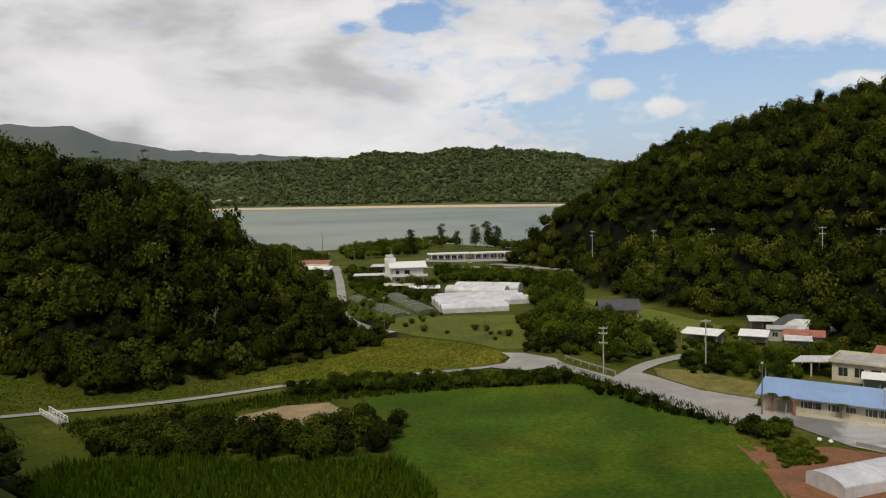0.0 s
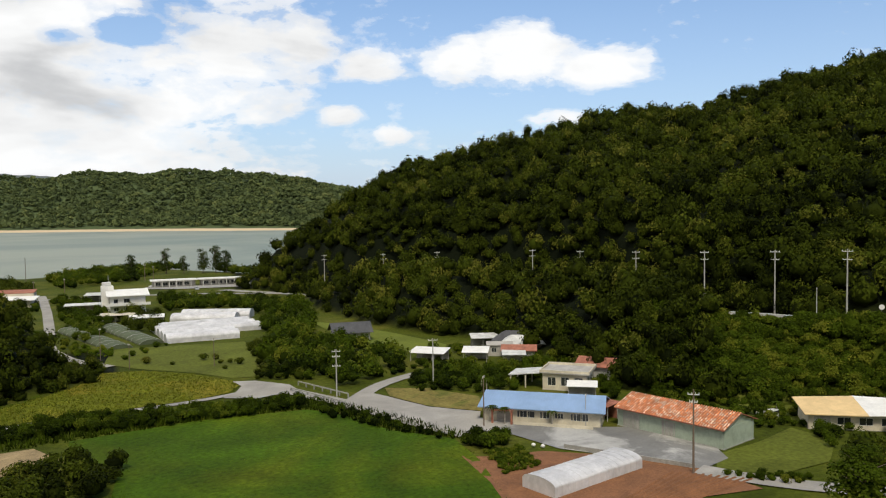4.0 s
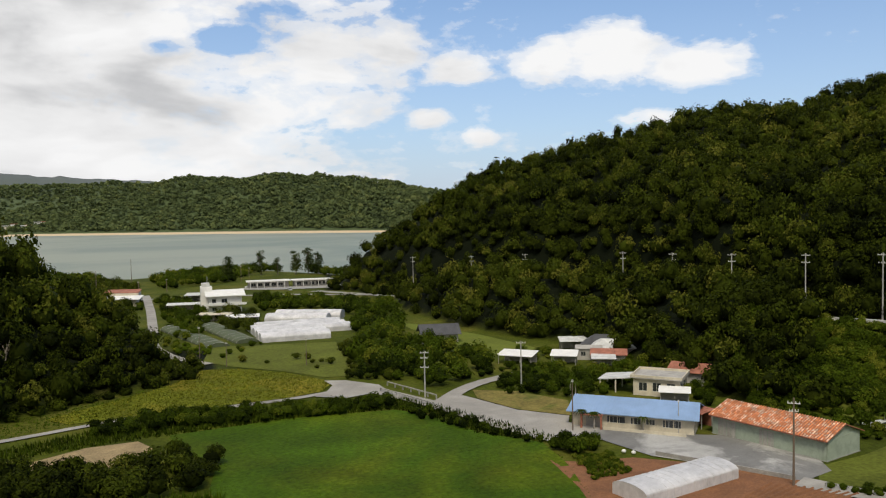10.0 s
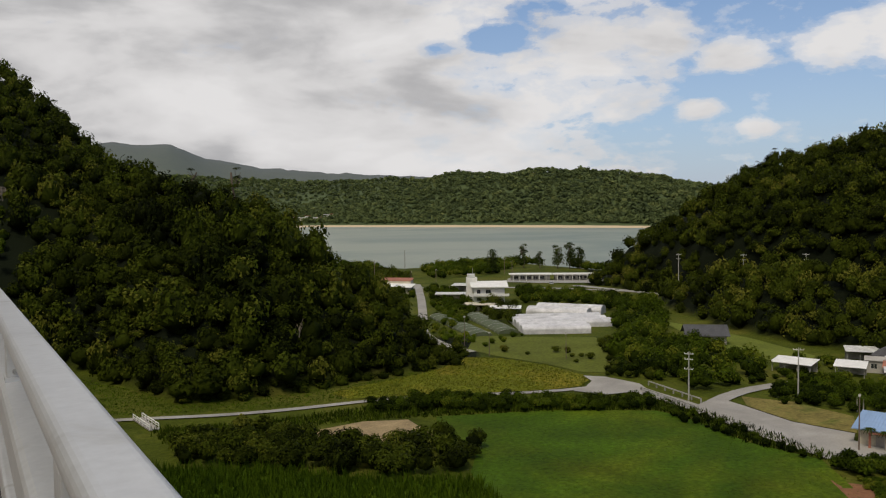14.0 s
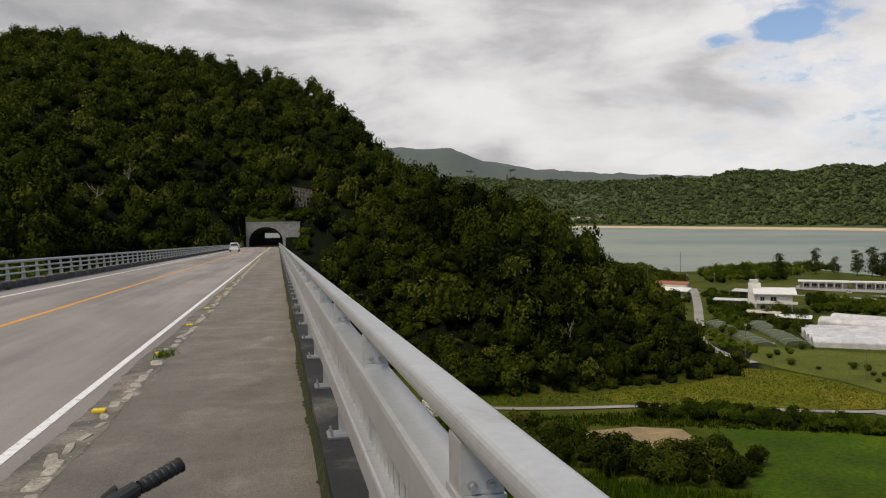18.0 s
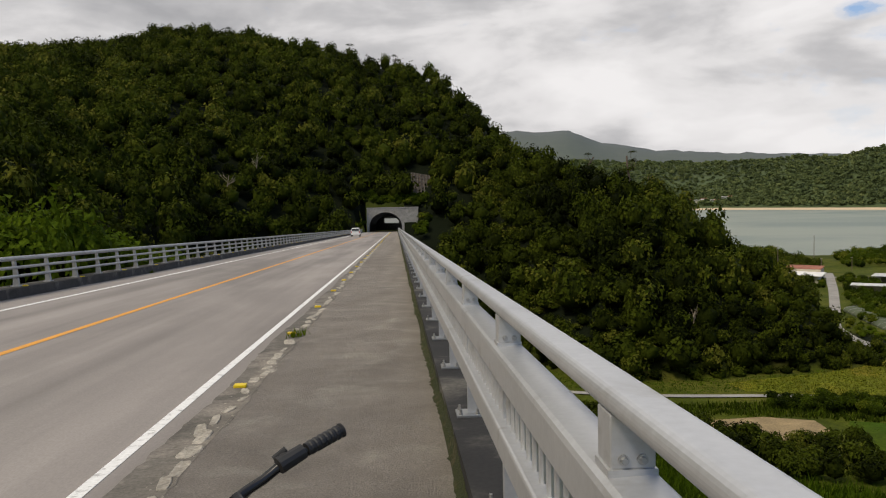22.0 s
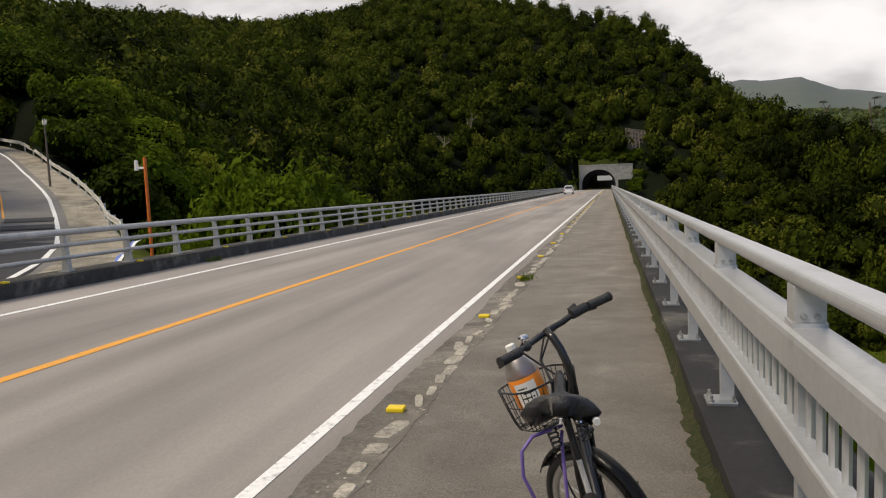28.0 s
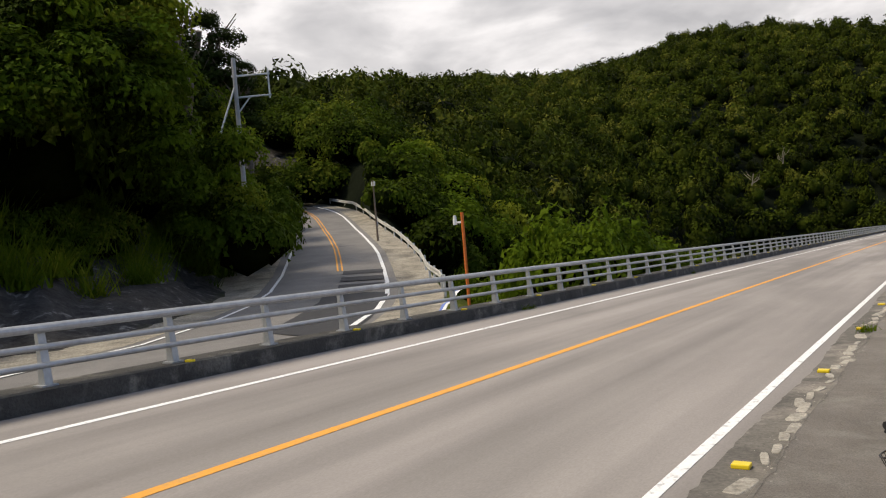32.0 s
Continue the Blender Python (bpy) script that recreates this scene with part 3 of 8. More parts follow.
beach = N.math("MULTIPLY", is_far, N.ramp(N.math("DIVIDE", N.math("ADD", sp.outputs[2], 60.0), 60.0), [(0.40, 1.0), (0.425, 1.0), (0.445, 0.0)]))
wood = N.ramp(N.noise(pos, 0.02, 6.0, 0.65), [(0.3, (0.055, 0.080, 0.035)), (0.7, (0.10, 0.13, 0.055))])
# slopes grow paler and bluer with distance: aerial haze put into the colour
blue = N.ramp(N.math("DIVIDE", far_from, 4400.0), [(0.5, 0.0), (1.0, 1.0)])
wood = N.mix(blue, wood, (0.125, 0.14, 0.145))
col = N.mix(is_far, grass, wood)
col = N.mix(beach, col, (0.60, 0.47, 0.31))
# litter under the woods, near-black to hold the shade between crowns
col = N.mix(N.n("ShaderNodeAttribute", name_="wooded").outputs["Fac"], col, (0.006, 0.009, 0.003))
rock = N.ramp(N.noise(pos, 1.6, 6.0, 0.7, 0.5), [(0.3, (0.024, 0.023, 0.022)), (0.58, (0.07, 0.066, 0.062)), (0.70, (0.26, 0.25, 0.23))])
col = N.mix(N.n("ShaderNodeAttribute", name_="rocky").outputs["Fac"], col, rock)
p = N.n("ShaderNodeBsdfPrincipled")
N.put(p.inputs["Base Color"], col)
p.inputs["Roughness"].default_value = 0.95
p.inputs["Specular IOR Level"].default_value = 0.1
b = N.n("ShaderNodeBump")
b.inputs["Strength"].default_value, b.inputs["Distance"].default_value = 0.8, 0.25
N.put(b.inputs["Height"], g2)
N.put(p.inputs["Normal"], b.outputs[0])
N.put(N.n("ShaderNodeOutputMaterial").inputs[0], p.outputs[0])
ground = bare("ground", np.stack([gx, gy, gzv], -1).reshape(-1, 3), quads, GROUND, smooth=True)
deg, dist = np.degrees(ga), gr
# mask of the wood floor that carries the painted shade
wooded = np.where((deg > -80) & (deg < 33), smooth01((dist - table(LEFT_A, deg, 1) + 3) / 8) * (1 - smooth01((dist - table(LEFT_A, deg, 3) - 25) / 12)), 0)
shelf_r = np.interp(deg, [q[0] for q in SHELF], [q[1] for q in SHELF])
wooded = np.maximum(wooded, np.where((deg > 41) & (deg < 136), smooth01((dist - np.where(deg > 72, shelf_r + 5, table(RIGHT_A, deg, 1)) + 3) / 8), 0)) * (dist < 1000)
bd, bz_ = along(SIDE, gx, gy)
rocky = (deg < -43) * (deg > -100) * smooth01((bd - 4.6) / 1.0) * (1 - smooth01((bd - 11) / 4))
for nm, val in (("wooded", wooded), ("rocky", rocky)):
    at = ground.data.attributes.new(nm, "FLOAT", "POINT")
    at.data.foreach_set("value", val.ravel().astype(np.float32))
tagged(ground, "green valley floor and wooded slopes running down to the bay", "ground", kind="structure")

bm = bmesh.new()
for a in range(10, 130, 4):
    q = [Vector((r * math.sin(radians(t)), r * math.cos(radians(t)), SEA)) for r, t in ((380, a), (4900, a), (4900, a + 4), (380, a + 4))]
    bm.faces.new([bm.verts.new(c) for c in q])
bmesh.ops.remove_doubles(bm, verts=bm.verts, dist=0.01)
tagged(part("water", bm, WATER), "calm grey-green sea water of the bay", "sea", kind="structure")


def patch(name, outline, material, label, category, lift=0.12, step=0.0):
    """A flat field or yard laid on the ground."""
    bm = bmesh.new()
    vs = [bm.verts.new((x, y, height1(x, y) + lift)) for x, y in outline]
    f = bm.faces.new(vs)
    if f.normal.z < 0 or f.calc_center_median().z is None:
        f.normal_flip()
    bm.normal_update()
    if f.normal.z < 0:
        f.normal_flip()
    bmesh.ops.triangulate(bm, faces=bm.faces[:])
    for _ in range(4):
        long = [e for e in bm.edges if e.calc_length() > 5.0]
        if not long:
            break
        bmesh.ops.subdivide_edges(bm, edges=long, cuts=1)
        bmesh.ops.triangulate(bm, faces=bm.faces[:])
    co = np.array([v.co[:] for v in bm.verts])
    for v, z in zip(bm.verts, height(co[:, 0], co[:, 1])):
        v.co.z = z + lift
    return tagged(part(name, bm, material), label, category, kind="structure")


def ribbon(name, line, width, material, label, category, lift=0.16, fixed=False, parent=None):
    """A road strip along a broken line, following the ground (or the line's own heights)."""
    pts = [Vector((*p[:2], 0)) for p in line]
    dense, hz = [], []
    for i, (a, b) in enumerate(zip(pts, pts[1:])):
        n = max(1, int((b - a).length / 4))
        for k in range(n):
            u = k / n
            dense.append(a.lerp(b, u))
            hz.append(line[i][2] * (1 - u) + line[i + 1][2] * u if fixed else None)
    dense.append(pts[-1])
    hz.append(line[-1][2] if fixed else None)
    # round the corners
    for _ in range(3):
        dense = [dense[0]] + [(dense[i - 1] + 2 * dense[i] + dense[i + 1]) / 4 for i in range(1, len(dense) - 1)] + [dense[-1]]
    verts, faces = [], []
    for i, p in enumerate(dense):
        d = (dense[min(i + 1, len(dense) - 1)] - dense[max(i - 1, 0)]).normalized()
        side = Vector((-d.y, d.x, 0))
        w = width(i / (len(dense) - 1)) if callable(width) else width
        for s_ in (0.5, -0.5):
            q = p + side * w * s_
            z = hz[i] if fixed else height1(q.x, q.y)
            verts.append((q.x, q.y, z + lift))
        if i:
            k = 2 * i
            faces.append((k - 2, k - 1, k + 1, k))
    ob = bare(name, verts, faces, material, parent)
    if parent is None:
        tagged(ob, label, category, kind="structure")
    return ob


# ---------------------------------------------------------------- bridge
Y0, Y1 = -28.0, 250.0


def strip(name, x0, x1, y0, y1, lift, material, label, category, thick=0.0):
    bm = bmesh.new()
    extrude(bm, [(x0, lift - thick - 0.002), (x0, lift), (x1, lift), (x1, lift - thick - 0.002)], y0, y1)
    bmesh.ops.recalc_face_normals(bm, faces=bm.faces)
    return tagged(part(name, bm, material), label, category, kind="structure")


strip("road", -10.2, -1.62, Y0, Y1 + 82, 0.0, ASPHALT, "worn grey asphalt carriageway of the bridge", "road", 0.5)
strip("pavement", -1.62, 0.225, Y0, Y1 + 82, 0.012, PAVING, "grey footway with rough patched surface beside the railing", "pavement", 0.5)
rng = np.random.default_rng(3)
ys = np.arange(-6, 90, 0.07)
edge = 0.232 + 0.030 * np.sin(ys * 1.3) * np.sin(ys * .37) + rng.normal(0, 0.014, len(ys))
mv = [(v_, y_, -GRADE * y_ + z_) for y_, e_ in zip(ys, edge) for v_, z_ in ((min(e_, .244) - .034, 0.0135), (0.236, 0.05), (0.2505, 0.115 + 1.6 * (e_ - .232)))]
mf = [f_ for k in range(len(ys) - 1) for f_ in ((3 * k, 3 * k + 1, 3 * k + 4, 3 * k + 3), (3 * k + 1, 3 * k + 2, 3 * k + 5, 3 * k + 4))]
tagged(bare("gutter_moss", mv, [q[::-1] for q in mf], MOSS), "ragged green moss strip along the footway edge", "moss", kind="structure")
strip("gutter_moss_beyond", 0.225, 0.250, 90, Y1, 0.12, MOSS, "green moss strip along the footway edge", "moss", 0.4)
strip("footway_edge", 0.224, 0.252, Y0, Y1, 0.008, PAVING, "rough footway edge under the moss", "pavement", 0.3)
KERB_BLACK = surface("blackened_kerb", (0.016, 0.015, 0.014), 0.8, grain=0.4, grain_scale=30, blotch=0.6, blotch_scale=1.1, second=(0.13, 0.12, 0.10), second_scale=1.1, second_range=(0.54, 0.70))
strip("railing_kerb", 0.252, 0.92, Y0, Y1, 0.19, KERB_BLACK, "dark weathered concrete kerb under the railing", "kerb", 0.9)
strip("deck_girder", -10.6, 0.9, 14, Y1, -0.5, CONCRETE, "concrete bridge deck seen from below", "bridge deck", 1.0)
strip("kerb_far", -10.98, -10.2, Y0, Y1, 0.26, CONCRETE_DARK, "dark concrete kerb that carries the far guard rail", "kerb", 0.9)
strip("lane_line_edge", -2.23, -2.13, Y0, Y1 + 60, 0.005, WHITE_LINE, "white edge line on the asphalt", "road marking", 0.0)
strip("lane_line_far", -8.96, -8.82, Y0, Y1 + 60, 0.005, WHITE_LINE, "white edge line on the asphalt", "road marking", 0.0)
strip("lane_line_centre", -5.77, -5.62, Y0, Y1 + 60, 0.005, ORANGE_LINE, "solid orange centre line on the asphalt", "road marking", 0.0)

# railing beside the footway
POST, POST_0 = 2.096, 1.975
railing = thing("railing", "silver painted aluminium bridge railing with bolted top rail", "railing", kind="structure")


def rail(name, profile, parent, mat, y0=Y0, y1=Y1, label=""):
    bm = bmesh.new()
    extrude(bm, profile, y0, y1)
    bmesh.ops.recalc_face_normals(bm, faces=bm.faces)
    return part(name, bm, mat, parent, label)


def rounded(cx, cz, w, h, r=0.025, n=3):
    pts = []
    for sx, sz, a0 in ((1, 1, 0), (-1, 1, 90), (-1, -1, 180), (1, -1, 270)):
        for k in range(n + 1):
            a = radians(a0 + 90 * k / n)
            pts.append((cx + sx * (w / 2 - r) + r * math.cos(a), cz + sz * (h / 2 - r) + r * math.sin(a)))
    return pts


RX = 0.428
KERB_TOP = 0.19
rail("top_rail", rounded(RX, 1.226, 0.124, 0.064, 0.028, 5), railing, STEEL, label="smooth rounded silver top rail")
rail("middle_rail", [(RX - .068, .885), (RX - .084, .90), (RX - .084, 1.018), (RX - .078, 1.034), (RX - .064, 1.044), (RX + .055, 1.050), (RX + .068, 1.040), (RX + .068, .90), (RX + .055, .885)], railing, STEEL)
rail("bottom_rail", rounded(RX - .045, 0.605, 0.082, 0.138, 0.014, 2), railing, STEEL)
bm = bmesh.new()
box(bm, -.035, .045, -.032, .032, KERB_TOP, .886)
post_mesh = part("post", bm, STEEL, railing)
bm = bmesh.new()
box(bm, -.056, .056, -.058, .058, 1.064, 1.198, bevel=0.005)
box(bm, -.062, .060, -.064, .064, 1.046, 1.065)
bracket_mesh = part("bracket", bm, STEEL, railing)
bm = bmesh.new()
box(bm, -.125, .06, -.10, .10, KERB_TOP, KERB_TOP + .022, bevel=0.004)
base_mesh = part("base_plate", bm, ZINC, railing)
anchors = []
for sx in (-.095, .035):
    for sy in (-.07, .07):
        bm = bmesh.new()
        tube(bm, (sx, sy, KERB_TOP + .022), (sx, sy, KERB_TOP + .036), 0.018, seg=6)
        tube(bm, (sx, sy, KERB_TOP + .036), (sx, sy, KERB_TOP + .062), 0.010, seg=8)
        anchors.append(part("anchor_bolt", bm, ZINC, base_mesh))
bolts = []
for sx in (-.023, .023):
    bm = bmesh.new()
    tube(bm, (sx, -.058, 1.088), (sx, -.064, 1.088), 0.0135, seg=14)
    tube(bm, (sx, -.064, 1.088), (sx, -.071, 1.088), 0.010, 0.007, seg=12)
    bolts.append(part("bolt", bm, ZINC, bracket_mesh))
for m_ in (post_mesh, bracket_mesh, base_mesh):
    m_.location = (RX, POST_0, -GRADE * POST_0)
for k in range(-14, 119):
    y = POST_0 + k * POST
    if k == 0 or y > Y1 - 1:
        continue
    for m_ in (post_mesh, bracket_mesh, base_mesh):
        c = m_.copy()
        scene.collection.objects.link(c)
        c.location = (RX, y, -GRADE * y)
        for small in (bolts if m_ is bracket_mesh else anchors if m_ is base_mesh else ()):
            if -2 < k < 16:
                d = small.copy()
                scene.collection.objects.link(d)
                d.parent = c
bm = bmesh.new()
tube(bm, (0, 0, 0.66), (0, 0, .89), 0.0155, seg=8)
bal = part("baluster", bm, STEEL, railing)
bal.location = (RX - .02, -1.0, GRADE)
step = POST / 14
far_v, far_f = [], []
n_near = 0
for k in range(-190, 1700):
    y = POST_0 + k * step
    if y > Y1 or k % 14 == 0:
        continue
    if -12 < k < 270:
        c = bal.copy()
        scene.collection.objects.link(c)
        c.location = (RX - .02, y, -GRADE * y)
    else:
        x0, zb = RX - .02, -GRADE * y
        n0 = len(far_v)
        for dx, dy in ((-.012, -.012), (.012, -.012), (.012, .012), (-.012, .012)):
            far_v += [(x0 + dx, y + dy, zb + .66), (x0 + dx, y + dy, zb + .89)]
        far_f += [(n0 + 2 * i, n0 + (2 * i + 2) % 8, n0 + (2 * i + 3) % 8, n0 + 2 * i + 1) for i in range(4)]
tagged(bare("balusters_beyond", far_v, far_f, STEEL, railing), kind="stuff")

# guard rail across the road
LX = -10.57
guard = thing("guard_rail", "grey three-bar pipe guard rail on a concrete kerb", "guard rail", kind="structure")
for nm, h, r in (("top_pipe", 1.03, 0.062), ("pipe", 0.78, 0.042), ("pipe", 0.54, 0.042)):
    rail(nm, [(LX + .05 + r * math.cos(a * math.pi / 6), h + r * math.sin(a * math.pi / 6)) for a in range(12)], guard, STEEL_DULL)
bm = bmesh.new()
a = [(-.07, .26), (.09, .26), (.05, .62), (.0, 1.0), (-.07, 1.0), (-.05, .62)]
fr = [bm.verts.new((x, -.055, z)) for x, z in a]
bk = [bm.verts.new((x, .055, z)) for x, z in a]
bm.faces.new(fr)
bm.faces.new(bk[::-1])
for i in range(6):
    bm.faces.new((fr[i], bk[i], bk[(i + 1) % 6], fr[(i + 1) % 6]))
bmesh.ops.recalc_face_normals(bm, faces=bm.faces)
lpost = part("post", bm, STEEL_DULL, guard)
bm = bmesh.new()
box(bm, -.11, .12, -.11, .11, .26, .285)
lbase = part("base_plate", bm, STEEL_DULL, guard)
for k in range(-15, 118):
    y = 6.50 + 2.03 * k
    for m_ in (lpost, lbase):
        c = m_ if k == -15 else m_.copy()
        if k != -15:
            scene.collection.objects.link(c)
        c.location = (LX, y, -GRADE * y)

# yellow reflectors and worn kerb blocks between carriageway and footway
bm = bmesh.new()
vs = box(bm, -.065, .065, -.05, .05, 0, .035, bevel=0.008)
refl = part("road_reflector", bm, YELLOW)
tagged(refl, "small yellow road reflector block on the asphalt", "reflector", "reflectors along the road")
for k in range(-5, 56):
    y = 4.36 + 4.19 * k
    c = refl if k == -5 else copy_thing(refl, pose(0, 0, 0))
    c.location = (-1.80, y, -GRADE * y + 0.003)
for k in range(0, 50):
    y = 6.6 + 4.02 * k
    c = copy_thing(refl, pose(-10.30, y, -GRADE * y + 0.262))
rng = np.random.default_rng(5)
KERB_PALE = surface("worn_kerb_stone", (0.46, 0.42, 0.35), 0.9, grain=0.35, grain_scale=30, blotch=0.4, blotch_scale=4, bump=0.3)
worn = thing("worn_kerb", "row of broken pale kerb blocks worn flush with the asphalt", "kerb", kind="structure")
shapes = []
for v in range(5):
    bm = bmesh.new()
    n = 9
    ring = [(math.cos(2 * math.pi * i / n) * rng.uniform(.7, 1.05), math.sin(2 * math.pi * i / n) * rng.uniform(.7, 1.05)) for i in range(n)]
    sq = [(math.copysign(abs(x) ** .5, x), math.copysign(abs(y) ** .5, y)) for x, y in ring]
    lo = [bm.verts.new((x * .10, y * .23, 0)) for x, y in sq]
    hi = [bm.verts.new((x * .09, y * .215, .007 + rng.uniform(0, .004))) for x, y in sq]
    bm.faces.new(hi)
    for i in range(n):
        bm.faces.new((lo[i], lo[(i + 1) % n], hi[(i + 1) % n], hi[i]))
    ob = part("kerb_block", bm, KERB_PALE, worn)
    shapes.append(ob)
for k in range(230):
    y = -4 + 0.36 * k + rng.uniform(-.08, .08)
    if abs((y - 4.36) / 4.19 - round((y - 4.36) / 4.19)) < 0.05 or rng.random() < 0.12:
        continue
    ob = shapes[k % 5] if k < 5 else shapes[k % 5].copy()
    if k >= 5:
        scene.collection.objects.link(ob)
    ob.location = (-1.70 + rng.normal(0, .035), y, -GRADE * y + 0.004)
    ob.rotation_euler = (0, 0, rng.uniform(-.25, .25))
    ob.scale = (rng.uniform(.3, .85), rng.uniform(.4, 1.1), 1)
# broken crumbs of mortar and grit along the joint, and dirt washed against it
chips_v, chips_f = [], []
for k in range(1500):
    y = -4 + 70 * rng.random() ** 1.4
    x, r_ = -1.72 + rng.normal(0, .08), rng.uniform(.004, .020)
    n0, z0 = len(chips_v), -GRADE * y + .0135 * (x > -1.62)
    for i in range(5):
        t_ = 2 * math.pi * i / 5 + rng.uniform(-.4, .4)
        chips_v.append((x + r_ * math.cos(t_), y + 1.4 * r_ * math.sin(t_), z0 + .001))
    chips_v.append((x, y, z0 + r_ * .35))
    chips_f += [(n0 + i, n0 + (i + 1) % 5, n0 + 5) for i in range(5)]
tagged(bare("grit", chips_v, chips_f, KERB_PALE, worn), kind="stuff")
DIRT = surface("washed_dirt", (0.15, 0.137, 0.118), 0.95, grain=0.3, grain_scale=30, blotch=0.4, blotch_scale=1.2, second=(0.24, 0.215, 0.185), second_scale=1.8, second_range=(0.5, 0.62))
ys = np.arange(-6, 120, .12)
lo_, hi_ = -1.97 + rng.normal(0, .010, len(ys)) + .03 * np.sin(ys * .9), -1.60 + rng.normal(0, .012, len(ys)) + .02 * np.sin(ys * 1.7 + 1)
dv = [(x_, y_, -GRADE * y_ + z_) for y_, l_, h_ in zip(ys, lo_, hi_) for x_, z_ in ((l_, .0035), (-1.625, .0035), (-1.615, .0150), (max(h_, -1.61), .0150))]
df = [(4 * k + j, 4 * k + j + 1, 4 * k + j + 5, 4 * k + j + 4) for k in range(len(ys) - 1) for j in range(3)]
tagged(bare("gutter_dirt", dv, [q[::-1] for q in df], DIRT), "dark dirt washed along the worn kerb", "dirt", kind="structure")

# ---------------------------------------------------------------- tunnel
TZ = -GRADE * 250
portal = thing("tunnel_portal", "weathered concrete tunnel portal with an arched mouth", "tunnel", kind="structure")
TC, TR, TH = -3.4, 5.05, 6.1
arch = [(TC - TR, 0.0), (TC - TR, 1.6)] + [(TC - TR * math.cos(a), 1.6 + (TH - 1.6) * math.sin(a)) for a in np.linspace(0.12, math.pi - 0.12, 15)] + [(TC + TR, 1.6), (TC + TR, 0.0)]
bm = bmesh.new()
outer = []
for x, z in arch:
    u = (x - (TC - TR)) / (2 * TR)
    outer.append((-9.2 + u * 16.0, 7.3) if z > 1.61 else ((-9.2 if x < TC else 6.8), z))
for y, flip in ((250.0, False), (252.4, True)):
    vi = [bm.verts.new((x, y, z + TZ)) for x, z in arch]
    vo = [bm.verts.new((x, y, z + TZ)) for x, z in outer]
    for i in range(len(arch) - 1):
        bm.faces.new((vi[i], vi[i + 1], vo[i + 1], vo[i]))
    if not flip:
        first = (vi, vo)
for a_, b_ in ((first[0], vi), (first[1], vo)):
    for i in range(len(arch) - 1):
        bm.faces.new((a_[i], a_[i + 1], b_[i + 1], b_[i]))
bmesh.ops.recalc_face_normals(bm, faces=bm.faces)
part("portal_wall", bm, CONCRETE, portal, "stained pale concrete headwall")
bm = bmesh.new()
ra = [bm.verts.new((x, 252.4, z + TZ)) for x, z in arch]
rb = [bm.verts.new((x, 332.0, z + TZ - 2.5)) for x, z in arch]
for i in range(len(arch) - 1):
    bm.faces.new((ra[i], rb[i], rb[i + 1], ra[i + 1]))
bm.faces.new(rb)
part("tunnel_lining", bm, CONCRETE_DARK, portal, "dark concrete lining")
bm = bmesh.new()
box(bm, -9.3, 6.9, 249.9, 253, TZ + 7.3, TZ + 7.55)
part("coping", bm, CONCRETE, portal)

# ---------------------------------------------------------------- side road
ribbon("side_road", [tuple(p) for p in SIDE], 7.0, ASPHALT_SIDE, "narrow asphalt side road curving uphill", "road", 0.02, True)


def offset_line(line, off):
    pts = [Vector(p) for p in line]
    out = []
    for i, p in enumerate(pts):
        d = pts[min(i + 1, len(pts) - 1)] - pts[max(i - 1, 0)]
        s_ = Vector((-d.y, d.x, 0)).normalized()
        out.append(tuple(p + s_ * off))
    return out


ribbon("side_line_inner", offset_line(SIDE, -2.95), 0.20, WHITE_LINE, "white edge line of the side road", "road marking", 0.045, True)
ribbon("side_line_outer", offset_line(SIDE, 2.95), 0.17, WHITE_LINE, "white edge line of the side road", "road marking", 0.045, True)
for off in (-.12, -.38):
    ribbon("side_line_centre", offset_line(SIDE, off)[8:], 0.10, ORANGE_LINE, "faded orange centre line of the side road", "road marking", 0.045, True)

# ---------------------------------------------------------------- woods
def crown_kind(rng, leaves, lobes, leaf, flat=0.75, droop=0.0):
    """Triangles of one crown of unit radius: leaf clumps set on several lobes. Returns (n, 3, 3)."""
    cen = []
    for _ in range(lobes):
        a, u = rng.uniform(0, 2 * math.pi), rng.uniform(0, 1)
        rad = 0.62 * math.sqrt(u)
        cen.append((rad * math.cos(a), rad * math.sin(a), (0.15 + 0.5 * (1 - u) + rng.uniform(-.15, .2)) * flat))
    cen = np.array(cen)
    size = rng.uniform(0.30, 0.50, lobes)
    which = rng.integers(0, lobes, leaves)
    d = rng.normal(size=(leaves, 3))
    d[:, 2] = np.abs(d[:, 2]) * 1.1 - 0.35
    d /= np.linalg.norm(d, axis=1)[:, None]
    c = cen[which] + d * size[which][:, None] * rng.uniform(0.75, 1.08, leaves)[:, None]
    nrm = d * 1.0 + rng.normal(scale=0.28, size=(leaves, 3)) + np.array([0, 0, 0.25])
    nrm /= np.linalg.norm(nrm, axis=1)[:, None]
    t = np.cross(nrm, rng.normal(size=(leaves, 3)))
    t /= np.linalg.norm(t, axis=1)[:, None] + 1e-9
    t[:, 2] -= droop
    w = np.cross(nrm, t)
    L = leaf * rng.uniform(0.6, 1.35, leaves)[:, None]
    return np.stack([c - t * L * 0.5 - w * L * 0.5, c - t * L * 0.4 + w * L * 0.55, c + t * L * 0.62 + w * L * 0.1], 1)


